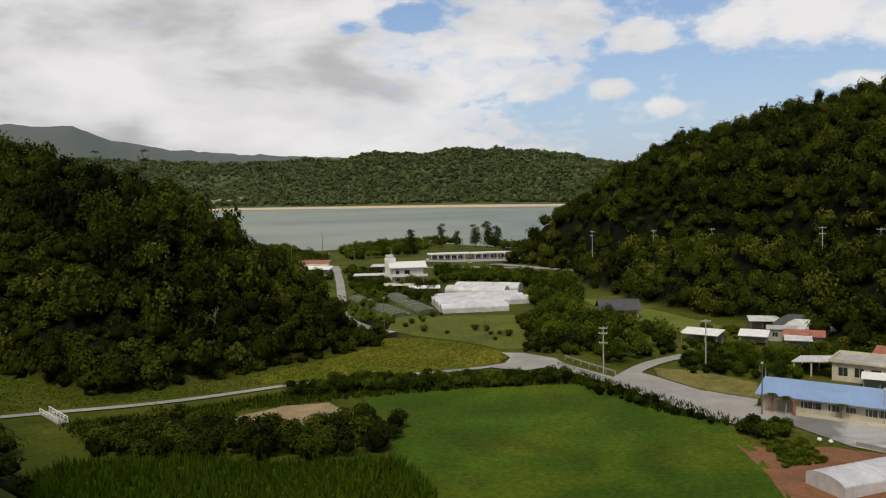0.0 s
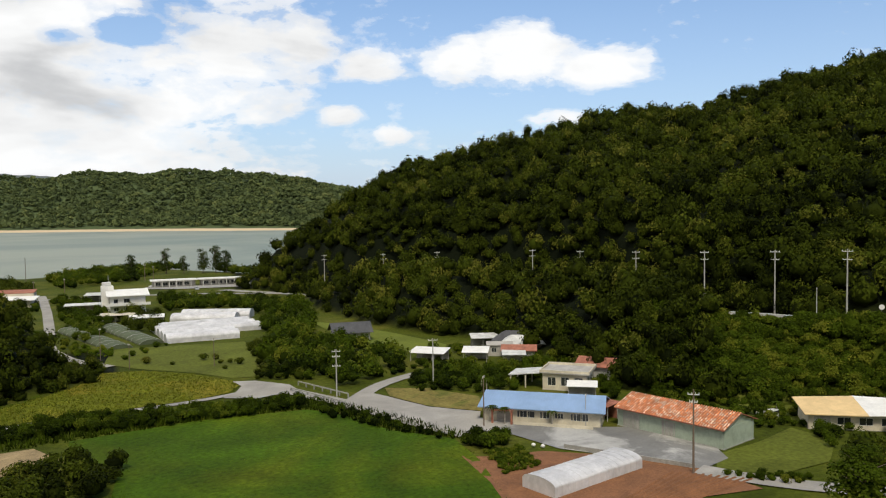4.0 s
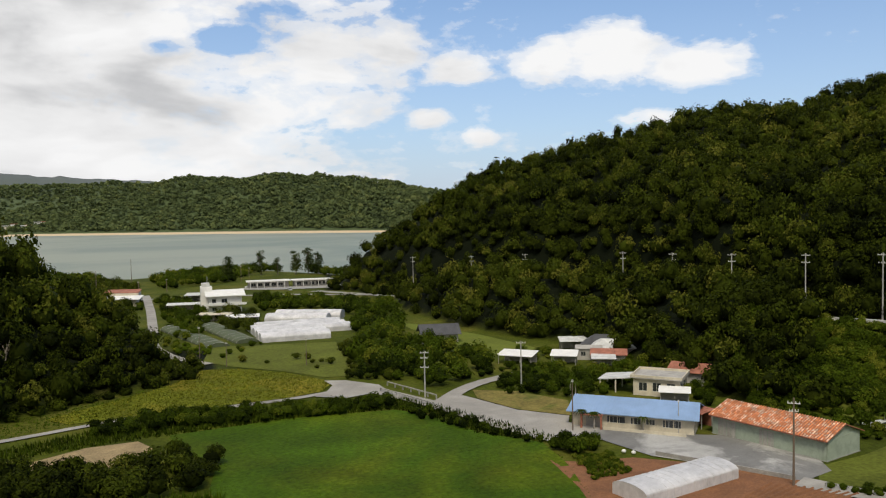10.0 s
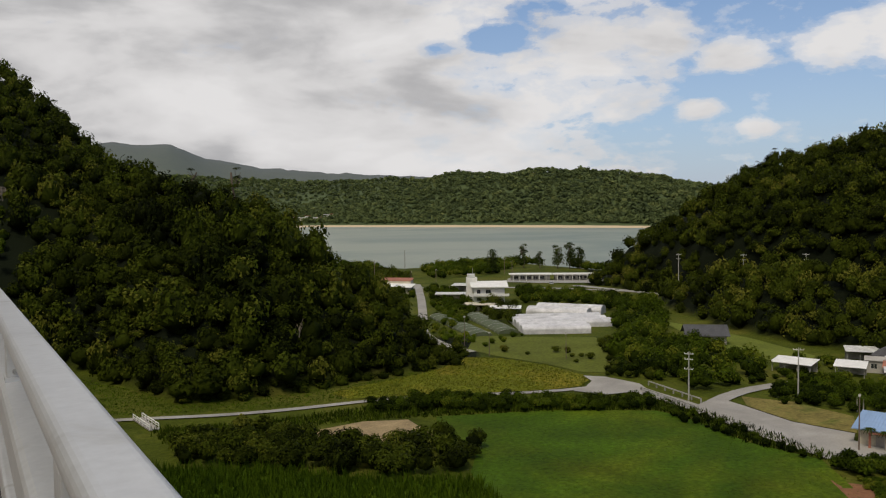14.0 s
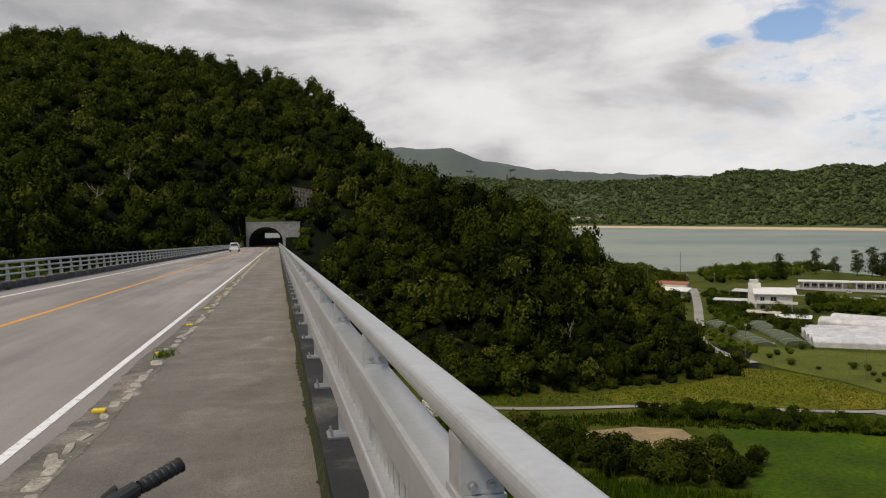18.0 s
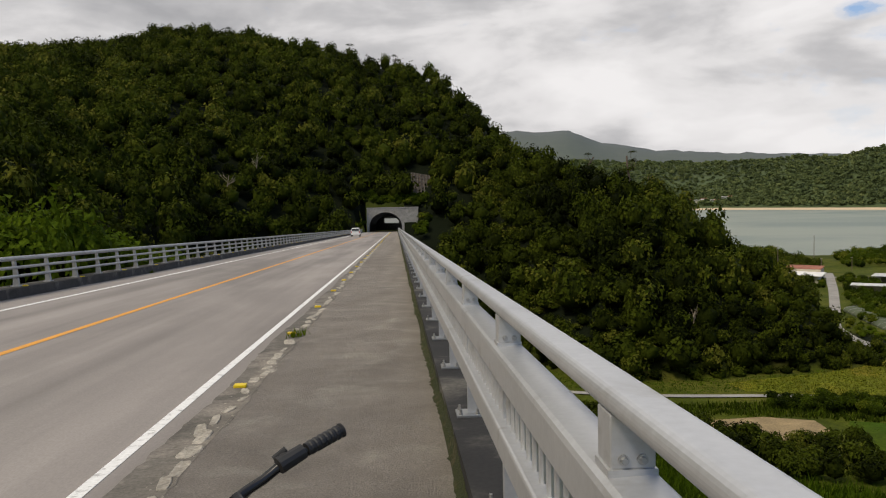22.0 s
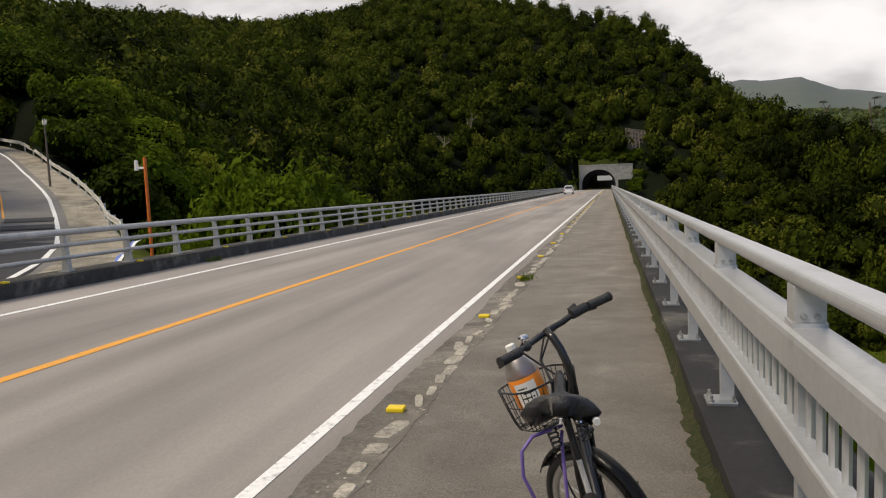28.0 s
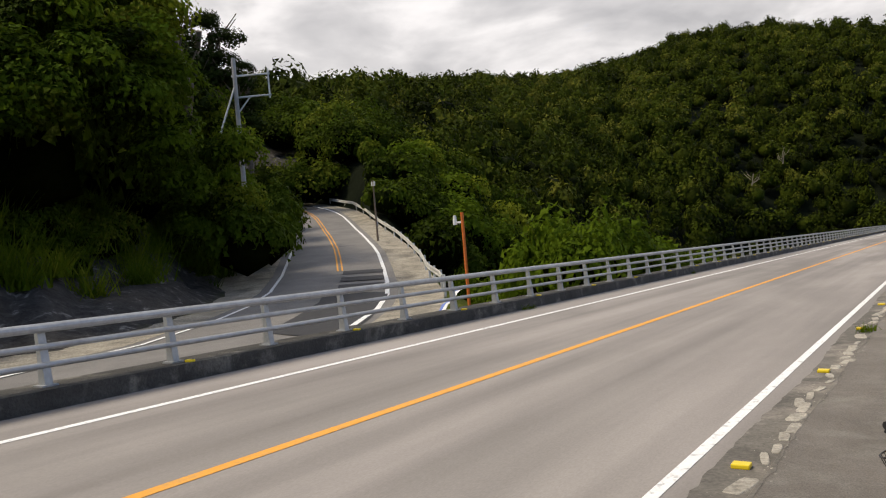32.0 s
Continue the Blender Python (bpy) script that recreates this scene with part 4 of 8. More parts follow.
def core_kind(rng, fine=1):
    """The lumpy body of a crown, of unit radius, on which the leaves sit."""
    bm = bmesh.new()
    bmesh.ops.create_icosphere(bm, subdivisions=fine, radius=0.66)
    for v in bm.verts:
        v.co *= rng.uniform(0.74, 1.16)
        v.co.z = v.co.z * 0.74 + 0.16
    bm.verts.index_update()
    vs = np.array([v.co[:] for v in bm.verts])
    fs = np.array([[v.index for v in f.verts] for f in bm.faces])
    bm.free()
    return vs, fs


def wood(name, places, sizes, kinds, cores, material, label, category, rng, tall=1.0, core=True, tone_bias=0.0):
    """One object with the leaves of many crowns; near crowns have a near-black inside, far ones a darkened leafy body,
    as painted inner shade.
    """
    n = len(places)
    tris, tones = [], []
    cv, cf, ct, base = [], [], [], 0
    near = kinds is FINE_KINDS
    pick = rng.integers(0, len(kinds), n)
    spin = rng.uniform(0, 2 * math.pi, n)
    tone = np.clip(rng.beta(0.95, 1.5, n) * 1.1 + tone_bias, 0, 1)
    high = tall * rng.uniform(0.75, 1.35, n)
    for i in range(n):
        k = kinds[pick[i]]
        c_, s_ = math.cos(spin[i]), math.sin(spin[i])
        R = np.array([[c_, -s_, 0], [s_, c_, 0], [0, 0, high[i]]]) * sizes[i]
        R[2, 2] = high[i] * sizes[i]
        tris.append((k.reshape(-1, 3) @ R.T + places[i]).astype(np.float32))
        tones.append(np.full(len(k) * 3, tone[i], dtype=np.float32))
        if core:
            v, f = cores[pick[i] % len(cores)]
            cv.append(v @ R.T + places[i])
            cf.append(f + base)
            # body toned well below its leaves: shade inside the crown
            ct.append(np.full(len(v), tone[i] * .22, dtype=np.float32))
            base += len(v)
    V = np.concatenate(tris)
    F = np.arange(len(V)).reshape(-1, 3)
    T = np.concatenate(tones)
    leaf_faces = len(F)
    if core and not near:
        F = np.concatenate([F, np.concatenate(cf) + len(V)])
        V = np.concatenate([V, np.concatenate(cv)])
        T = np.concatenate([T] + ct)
    ob = bare(name, V, F, material, tone=T)
    tagged(ob, label, category, kind="stuff")
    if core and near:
        # black bodies within the crowns, standing for the shade among the leaves
        tagged(bare("undergrowth", np.concatenate(cv), np.concatenate(cf), CROWN_SHADE, ob), kind="stuff")
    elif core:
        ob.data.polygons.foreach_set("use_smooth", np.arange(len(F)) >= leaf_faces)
    return ob


rng = np.random.default_rng(11)
KINDS = [crown_kind(rng, 200, int(rng.integers(12, 20)), 0.15) for _ in range(8)]
CORES = [core_kind(rng) for _ in range(6)]
FINE_KINDS = [crown_kind(rng, 1150, int(rng.integers(14, 22)), 0.098) for _ in range(6)]


def scatter(az0, az1, r0, r1, gap, rng, keep):
    """Places in polar strips with about the given gap between them."""
    out = []
    r = r0
    while r < r1:
        g = gap(r)
        n = max(1, int(radians(az1 - az0) * r / g))
        a = az0 + (np.arange(n) + rng.uniform(-.42, .42, n)) * (az1 - az0) / n
        rr = r + rng.uniform(-.42, .42, n) * g
        out.append(np.stack([rr * np.sin(np.radians(a)), rr * np.cos(np.radians(a)), a, rr], -1))
        r += g * 0.92
    P = np.concatenate(out)
    P = P[keep(P)]
    return np.stack([P[:, 0], P[:, 1], height(P[:, 0], P[:, 1])], -1)


def on_hill(t, skip):
    def keep(P):
        x, y, a, r = P.T
        u = (r - table(t, a, 1)) / (table(t, a, 3) - table(t, a, 1))
        return (r > table(t, a, 1) - 2) & (r < table(t, a, 3) + 8) & ~skip(x, y, a, r)
    return keep


def skip_left(x, y, a, r):
    d, _ = along(SIDE, x, y)
    return (d < 8.5) | ((x > -13.5) & (x < np.where(y > 215, 9.5, 5.5)) & (y < 257)) | ((x > 4.0) & (x < 12.5) & (y > 236) & (y < 270))


def skip_right(x, y, a, r):
    d, _ = along(SHELF_XYZ, x, y)
    return (d < np.where(a < 79, 3.2, 6.0)) | ((a > 74) & (r < table(np.array([(s_[0], s_[1]) for s_ in SHELF]), a, 1)))


P = scatter(-66, 33, 40, 440, lambda r: 3.7 + r * 0.0056, rng, on_hill(LEFT_A, skip_left))
far_off = np.hypot(P[:, 0], P[:, 1])
PN, P = P[far_off < 125], P[far_off >= 125]
wood("hillside_woods", P + np.stack([np.zeros(len(P)), np.zeros(len(P)), rng.uniform(.2, 3.6, len(P))], 1), (2.5 + 3.4 * rng.beta(1.2, 2.2, len(P))) * np.interp(np.degrees(np.arctan2(P[:, 0], P[:, 1])), [20, 26, 31], [1, .8, .5]), KINDS, CORES, LEAF_HILL, "dense dark green subtropical woods on the tunnel hill", "woods", rng, 1.3)
wood("roadside_woods", PN + np.array([0, 0, 2.0]), rng.uniform(2.6, 4.4, len(PN)), FINE_KINDS, CORES, LEAF_NEAR, "leafy green trees beyond the side road and bridge end", "woods", rng, 1.1)
PU = scatter(7, 32.5, 150, 300, lambda r: 2.9, rng, on_hill(LEFT_A, skip_left))
wood("hillside_undergrowth", PU + np.array([0, 0, .3]), rng.uniform(1.5, 2.6, len(PU)), KINDS, CORES, LEAF_HILL, "dense dark undergrowth beneath the hillside trees", "undergrowth", rng, 0.9)


def bank_keep(P):
    x, y, a, r = P.T
    d, _ = along(SIDE, x, y)
    return (x < np.interp(y, SIDE[:, 1], SIDE[:, 0])) & (d > 12.5) & (d < 42) & (a < -45.0)


PB = scatter(-100, -44, 18, 95, lambda r: 4.4, rng, bank_keep)
wood("bank_woods", PB + np.array([0, 0, 2.2]), rng.uniform(2.4, 4.0, len(PB)), FINE_KINDS, CORES, LEAF_NEAR, "tall shady trees above the rocky road bank", "woods", rng, 1.35)
P2 = scatter(41.5, 106, 150, 430, lambda r: 3.3 + r * 0.0048, rng, on_hill(RIGHT_A, skip_right))
wood("hillside_woods", P2 + np.stack([np.zeros(len(P2)), np.zeros(len(P2)), rng.uniform(.4, 4.0, len(P2))], 1), 2.0 + 3.3 * rng.beta(1.2, 2.2, len(P2)), KINDS, CORES, LEAF_HILL, "dense green woods on the hill across the valley", "woods", rng, 1.3)
FAR_KINDS = [crown_kind(rng, 36, 6, 0.55) for _ in range(6)]


def far_keep(P):
    x, y, a, r = P.T
    return (r > table(FAR_A, a, 1) + 22) & (r < table(FAR_A, a, 2) + 120)


P3 = scatter(7, 53, 1500, 2850, lambda r: 4.0 + r * 0.0045, rng, far_keep)
wood("far_woods", P3 + np.array([0, 0, 3.0]), rng.uniform(6.0, 10.5, len(P3)), FAR_KINDS, CORES, LEAF_FAR_HAZED, "hazy green wooded hills across the bay", "woods", rng, 0.9, core=False)

# ---------------------------------------------------------------- fields and lanes of the valley
FIELD = surface("grass_field", (0.046, 0.090, 0.003), 0.9, grain=0.35, grain_scale=1.3, blotch=0.4, blotch_scale=0.08, bump=0.5, second=(0.095, 0.125, 0.005),
                second_scale=0.035, second_range=(0.45, 0.65), spec=0.1)
YFIELD = surface("yellow_field", (0.135, 0.150, 0.010), 0.9, grain=0.35, grain_scale=1.1, blotch=0.3, blotch_scale=0.12, bump=0.5, second=(0.22, 0.17, 0.02),
                 second_scale=0.06, second_range=(0.5, 0.7), spec=0.1)
MEADOW = surface("meadow_grass", (0.13, 0.155, 0.025), 0.9, grain=0.2, grain_scale=1.5, blotch=0.25, blotch_scale=0.08, second=(0.085, 0.13, 0.02), second_scale=0.05, spec=0.1)
LAWN = surface("lawn_grass", (0.105, 0.122, 0.018), 0.9, grain=0.3, grain_scale=1.5, blotch=0.3, blotch_scale=0.1, spec=0.1)
TAR = surface("yard_tarmac", (0.20, 0.195, 0.185), 0.85, grain=0.1, grain_scale=4, blotch=0.3, blotch_scale=0.15, second=(0.42, 0.41, 0.39), second_scale=0.09, second_range=(0.5, 0.6))

FIELD_OUT = [(58, 91), (66, 101), (64, 110), (69, 119), (86, 112.5), (97, 105.5), (103, 101), (104, 95), (100.5, 80), (102, 69), (95, 60), (84.3, 49.4), (76, 40), (60, 52), (50, 72)]
YFIELD_OUT = [(62, 139.5), (61, 146), (67, 148), (84, 152), (93, 156), (103, 163), (108.8, 158), (112.8, 145.8), (112.7, 132.7), (110.2, 127), (105, 124), (96.8, 125), (87.2, 129), (77.6, 134)]
CANE_OUT = [(22, 116), (34, 108), (47, 94), (57, 88), (54, 75), (40, 62), (12, 92), (14, 110)]
patch("field", FIELD_OUT, FIELD, "flat bright green grass field with a faint dividing ridge", "field")
patch("yellow_field", YFIELD_OUT, YFIELD, "yellow-green creeping crop field beside the lane", "field")
patch("crop_ground", CANE_OUT, FIELD, "green ground of the tall crop", "field")
patch("meadow", [(188, 183), (187, 168), (181, 142), (172, 118), (161, 112), (157, 126), (172, 157)], MEADOW, "sunny yellow-green meadow at the foot of the hill", "meadow")
patch("lawn", [(109, 172), (123, 190), (132, 181.5), (149, 169), (138, 152), (127.3, 140.5), (118, 131), (114.5, 134), (113.5, 147), (110, 160)], LAWN, "pale green lawn beside the greenhouses", "lawn")
patch("lawn_warehouse", [(115, 33), (124, 29.5), (135, 27), (131, 20), (120, 19), (110, 24), (108.5, 31)], LAWN, "mown green lawn beside the warehouse", "lawn")
patch("lawn_houses", [(137, 34), (150, 40), (152, 28), (138, 26)], LAWN, "rough lawn beside the parked truck", "lawn")
patch("lawn_yard", [(123.7, 100), (128, 92), (127, 80), (118.2, 73.9), (116, 83.5), (118.6, 94.7)], surface("dry_grass", (0.20, 0.165, 0.05), 0.95, grain=0.3, grain_scale=2, blotch=0.35, blotch_scale=0.3, second=(0.09, 0.12, 0.02), second_scale=0.2, spec=0.1), "patchy grass strip in the yard", "lawn", 0.2)
patch("red_soil", [(95, 63), (97, 59.5), (103.5, 54.5), (106, 48), (108, 34), (104, 24), (86, 38), (80, 46), (88, 54)], SOIL, "bare red soil beds round the tunnel greenhouse", "soil")
patch("bare_soil", [(43, 122), (57, 123), (64, 120), (63, 110), (52, 110.5)], surface("dry_soil", (0.30, 0.22, 0.11), 0.95, grain=0.25, grain_scale=3, blotch=0.3, blotch_scale=0.3), "dry brown fallow plot among bushes", "soil")
patch("dry_plot", [(8, 108), (16, 106), (18, 98), (10, 98)], MEADOW, "small yellow-green plot among trees", "plot")
patch("yard", [(104, 68), (108.5, 62.5), (105.8, 53), (107, 44), (107.5, 32.5), (114, 31), (118.5, 34), (122, 49), (119.8, 52.5), (116.5, 64), (114.3, 72), (116.5, 82), (112, 90), (107.2, 86)], TAR, "grey patched tarmac yard before the blue-roofed hall", "yard", 0.14)
patch("terrace_soil", [(190, -19), (197, -24), (192, -34), (184, -30)], SOIL, "bare brown terrace plot", "soil", 0.3)
LINE_PATH = [(14, 150), (22.2, 147.6), (29.3, 144.3), (40.8, 138.9), (51.2, 137.6), (64.0, 136.0), (76.4, 132.8), (85.4, 127.6), (98.5, 122.0), (106, 121.5)]
ribbon("lane_path", LINE_PATH, 1.9, LANE, "narrow pale concrete farm lane", "lane", 0.2)
ribbon("lane_bend", [(113, 126), (113, 122), (112, 117), (111, 108), (110.5, 99), (108, 88), (105, 74), (104.5, 66)], 3.9, LANE, "pale concrete lane leading to the yard", "lane", 0.24)
patch("lane_apron", [(101, 121), (105.5, 122.6), (110, 126), (112, 131), (115, 127.5), (116, 118.5), (113, 112.5), (108.4, 114.2), (104, 115)], LANE, "wide pale concrete junction of the lanes", "lane", 0.2)
ribbon("lane_north", [(108, 168), (107.5, 178), (108.5, 187), (113.5, 203), (132.6, 236.8), (160, 287), (190, 344), (197, 358)], lambda u: 2.7 + 1.0 * u, LANE, "pale concrete lane climbing towards the shore", "lane", 0.22)
ribbon("lane_spur", [(96, 182), (102, 186), (109.5, 196)], 3.4, LANE, "short pale concrete lane spur", "lane", 0.26)
ribbon("lane_loop", [(112, 98), (117, 100.5), (122, 102), (131, 104), (142, 102)], 3.2, LANE, "pale lane passing the cottages", "lane", 0.2)
patch("forecourt", [(107.5, 98), (112, 100), (119.5, 102.5), (118.3, 95), (115.7, 83.5), (117.8, 74), (114.3, 72), (112, 66), (105, 66.5), (105.6, 72), (106.4, 84)], LANE, "wide worn concrete forecourt beside the hall", "yard", 0.19)
ribbon("lane_south", [(107, 33), (106.5, 24), (110, 12), (118, 0), (123, -8), (131, -12), (143, -18), (155, -24)], 4.0, LANE, "pale concrete lane past the houses", "lane", 0.18)
ribbon("coast_road", [(150, 378), (183, 340), (207, 327), (235, 300), (254, 264)], 5.0, CONCRETE, "grey coast road by the shore buildings", "road", 0.22)
ribbon("slope_road", [tuple(p) for p in SHELF_XYZ], 5.6, CONCRETE, "grey road on the shelf of the wooded slope", "road", 0.15, True)
patch("car_park", [(238, 344), (249, 324), (276, 305), (286, 316), (262, 336), (246, 350)], CONCRETE, "pale paved forecourt by the shore", "yard", 0.3)


def inside(poly, x, y):
    c = np.zeros(np.shape(x), dtype=bool)
    n = len(poly)
    for i in range(n):
        (x1, y1), (x2, y2) = poly[i], poly[(i + 1) % n]
        c ^= ((y1 > y) != (y2 > y)) & (x < (x2 - x1) * (y - y1) / (y2 - y1 + 1e-9) + x1)
    return c


KEEP_CLEAR = [[(113, 126), (112, 117), (111, 108), (110.5, 99), (108, 88), (105, 74), (104.5, 66)],
              [(108, 168), (107.5, 178), (108.5, 187), (113.5, 203), (132.6, 236.8), (160, 287), (190, 344), (197, 358)],
              [(96, 182), (102, 186), (109.5, 196)], [(112, 98), (117, 100.5), (122, 102), (131, 104), (142, 102)],
              [(107, 33), (106.5, 24), (110, 12), (118, 0), (123, -8), (131, -12), (143, -18), (155, -24)]]


def sow(poly, gap, rng, clear=0.0):
    """Places spread over a plot."""
    P = np.array(poly)
    lo, hi = P.min(0), P.max(0)
    nx, ny = max(1, int((hi[0] - lo[0]) / gap)), max(1, int((hi[1] - lo[1]) / gap))
    X, Y = np.meshgrid(np.arange(nx) + .5, np.arange(ny) + .5)
    X = lo[0] + (X.ravel() + rng.uniform(-.48, .48, X.size)) * (hi[0] - lo[0]) / nx
    Y = lo[1] + (Y.ravel() + rng.uniform(-.48, .48, Y.size)) * (hi[1] - lo[1]) / ny
    k = inside(poly, X, Y)
    X, Y = X[k], Y[k]
    if clear > 0:
        ok = np.ones(len(X), dtype=bool)
        for line in KEEP_CLEAR:
            ok &= along(np.array([(*q, 0) for q in line], dtype=float), X, Y)[0] > clear
        X, Y = X[ok], Y[ok]
    return np.stack([X, Y, height(X, Y)], -1)


def tufts(name, P, blades, tall, spread, material, label, category, rng, lean=0.5, width=0.12):
    """Blades of grass or crop as slim upright triangles."""
    n = len(P) * blades
    base = np.repeat(P, blades, 0) + np.concatenate([rng.normal(scale=spread, size=(n, 2)), np.zeros((n, 1))], 1)
    a = rng.uniform(0, 2 * math.pi, n)
    h = tall * rng.uniform(0.5, 1.3, n)
    tip = base + np.stack([np.cos(a) * h * lean * rng.uniform(.2, 1, n), np.sin(a) * h * lean * rng.uniform(.2, 1, n), h], 1)
    w = np.stack([-np.sin(a), np.cos(a), np.zeros(n)], 1) * width * rng.uniform(.6, 1.4, n)[:, None]
    V = np.stack([base - w, base + w, tip], 1).reshape(-1, 3)
    tone = np.repeat(np.clip(rng.normal(.45, .2, len(P)), 0, 1), blades * 3)
    return tagged(bare(name, V, np.arange(len(V)).reshape(-1, 3), material, tone=tone), label, category, kind="stuff")


rng = np.random.default_rng(21)
tufts("crop", sow(CANE_OUT, 0.85, rng), 9, 1.5, 0.25, CANE, "tall bright green leafy crop in the field", "crop", rng, 0.7, 0.11)
tufts("field_grass", sow(FIELD_OUT, 0.9, rng), 5, 0.20, 0.40, CANE, "lush green field grass", "grass", rng, 2.6, 0.10)
tufts("yellow_crop", sow(YFIELD_OUT, 0.8, rng), 7, 0.36, 0.35, LEAF_YELLOW, "low yellow-green creeping crop", "crop", rng, 1.6, 0.14)
verge = [(86, 112), (103, 102), (104, 95), (100, 80), (102, 69), (105, 66), (108, 88), (110, 106), (100, 117), (80, 124), (64, 131), (52, 132), (40, 133), (26, 138), (26, 128), (48, 126), (66, 121)]
tufts("verge_weeds", sow(verge, 0.9, rng), 8, 0.8, 0.4, LEAF_NEAR, "rank green weeds along the ditch", "weeds", rng, 0.8, 0.12)
foot = [(18, 196), (28, 172), (40, 158), (62, 150), (84, 154), (72, 140), (50, 140), (30, 147), (20, 152), (8, 165)]
tufts("foot_grass", sow(foot, 1.1, rng), 6, 0.28, 0.4, CANE, "short green grass at the foot of the hill", "grass", rng, 2.0, 0.1)

# ---------------------------------------------------------------- bushes and trees of the valley floor
BUSH_KINDS = [crown_kind(rng, 380, int(rng.integers(8, 14)), 0.15) for _ in range(6)]
PLOTS = [
    ("hedge_bushes", [(62, 133), (75, 132), (86, 121), (98, 113), (108, 109), (104, 103), (94, 107), (82, 114), (71, 123), (60, 127)], 1.9, (1.0, 1.7), LEAF_NEAR, "row of dark green bushes along the ditch"),
    ("bush_belt", [(27, 128), (40, 127), (44, 120), (52, 109), (62, 108), (65, 100), (57, 91), (47, 96), (38, 105), (25, 116)], 2.6, (1.4, 2.6), LEAF_HILL, "belt of dark green bushes between the plots"),
    ("creek_trees", [(150, 160), (163, 154), (165, 142), (150, 116), (137, 104), (119, 105), (121, 118), (130, 145)], 4.4, (1.8, 3.4), LEAF_NEAR, "leafy green trees along the creek"),
    ("hedge_trees", [(213, 293), (231, 229), (195, 187), (190, 203), (202, 230), (184, 252)], 4.4, (2.2, 3.4), LEAF_NEAR, "low green trees behind the greenhouses"),
    ("hedge_trees", [(182, 198), (184, 175), (160, 155), (152, 162)], 4.0, (2.0, 3.4), LEAF_NEAR, "low green trees beside the greenhouses"),
    ("slope_trees", [(229, 520), (217, 399), (184, 350), (153, 289), (106, 206), (96, 192), (92, 200), (125, 300)], 4.2, (2.2, 3.6), LEAF_HILL, "dark trees between the hill foot and the lane"),
    ("shore_trees", [(245, 438), (288, 482), (330, 477), (345, 450), (300, 420), (270, 392), (220, 381)], 5.5, (2.4, 4.2), LEAF_NEAR, "low green coastal trees along the shore"),
    ("shore_trees", [(150, 470), (200, 500), (240, 520), (235, 470), (200, 420), (160, 420)], 5.5, (2.4, 4.0), LEAF_NEAR, "low green coastal scrub along the shore"),
    ("shore_trees", [(330, 400), (370, 420), (385, 375), (330, 330), (292, 300), (300, 330), (325, 362)], 5.5, (2.4, 4.0), LEAF_NEAR, "green coastal trees behind the shore buildings"),
    ("garden_bushes", [(161, 283), (168, 262), (144, 222), (119, 197), (142, 247)], 3.6, (1.3, 2.4), LEAF_NEAR, "garden bushes beside the lane"),
    ("garden_trees", [(168, 257), (178, 246), (148, 202), (140, 208)], 4.4, (2.0, 3.2), LEAF_HILL, "dark round garden trees by the white house"),
    ("garden_bushes", [(144, 108), (152, 93), (131, 78), (125, 92)], 2.6, (1.0, 1.9), LEAF_NEAR, "garden shrubs before the cottages"),
    ("roadside_bushes", [(105, 103), (107, 91), (103, 69), (100.5, 69), (101, 88), (101, 98)], 1.8, (0.7, 1.2), LEAF_NEAR, "low bushes along the lane's edge"),
    ("slope_scrub", [(141, 52), (150, 37), (152, 28), (161, 8), (183, -2), (190, -19), (196, -30), (176, -8), (171, 10), (168, 28), (170, 45), (178, 62), (165, 72), (152, 60)], 1.9, (1.1, 2.4), LEAF_NEAR, "tangled green scrub on the slope below the road"),
    ("garden_bushes", [(140, 24), (128, 22), (124, 10), (131, 8), (134, 16), (144, 20)], 2.4, (0.8, 1.6), LEAF_NEAR, "garden plants before the ochre-roofed houses"),
    ("house_trees", [(121, 18), (131, 9), (119, -3), (112, -1), (108, 14)], 3.8, (2.2, 3.4), LEAF_HILL, "dark broad trees beside the lane"),
    ("house_trees", [(137, -3), (150, -14), (165, -10), (160, 2), (142, 2)], 3.4, (1.4, 2.4), LEAF_NEAR, "green trees round the houses"),
    ("house_trees", [(124, -14), (147, -26), (135, -30), (119, -22), (116, -13)], 3.6, (1.8, 3.0), LEAF_HILL, "dark trees beside the lane"),
    ("gully_trees", [(12, 172), (16, 152), (18, 134), (17, 104), (8, 100), (0, 120), (5, 175)], 4.6, (2.2, 3.6), LEAF_HILL, "dark trees below the bridge"),
]
for name, poly, gap, (lo, hi), mat, lab in PLOTS:
    Q = sow(poly, gap, rng, 1.2 + hi)
    if len(Q) == 0:
        continue
    sizes = rng.uniform(lo, hi, len(Q))
    wood(name, Q + np.stack([0 * sizes, 0 * sizes, sizes * 0.45], 1), sizes, BUSH_KINDS if hi < 2.7 else KINDS, CORES, mat, lab, "bushes" if "bush" in name or "scrub" in name else "trees", rng, 1.05, tone_bias=0.05)
Q = sow([(166, 12), (172, 0), (184, -14), (190, -22), (184, -2), (174, 14)], 2.4, rng)
wood("croton_bushes", Q + np.array([0, 0, 0.5]), rng.uniform(0.8, 1.6, len(Q)), BUSH_KINDS, CORES, LEAF_YELLOW, "yellow and red leaved shrubs along the slope road", "bushes", rng, tone_bias=0.25)

# ---------------------------------------------------------------- buildings


def frame_of(a, b):
    """A place at a with its x axis towards b."""
    d = Vector((b[0] - a[0], b[1] - a[1]))
    return (a[0], a[1], height1((a[0] + b[0]) / 2, (a[1] + b[1]) / 2)), math.degrees(math.atan2(d.y, d.x)), d.length


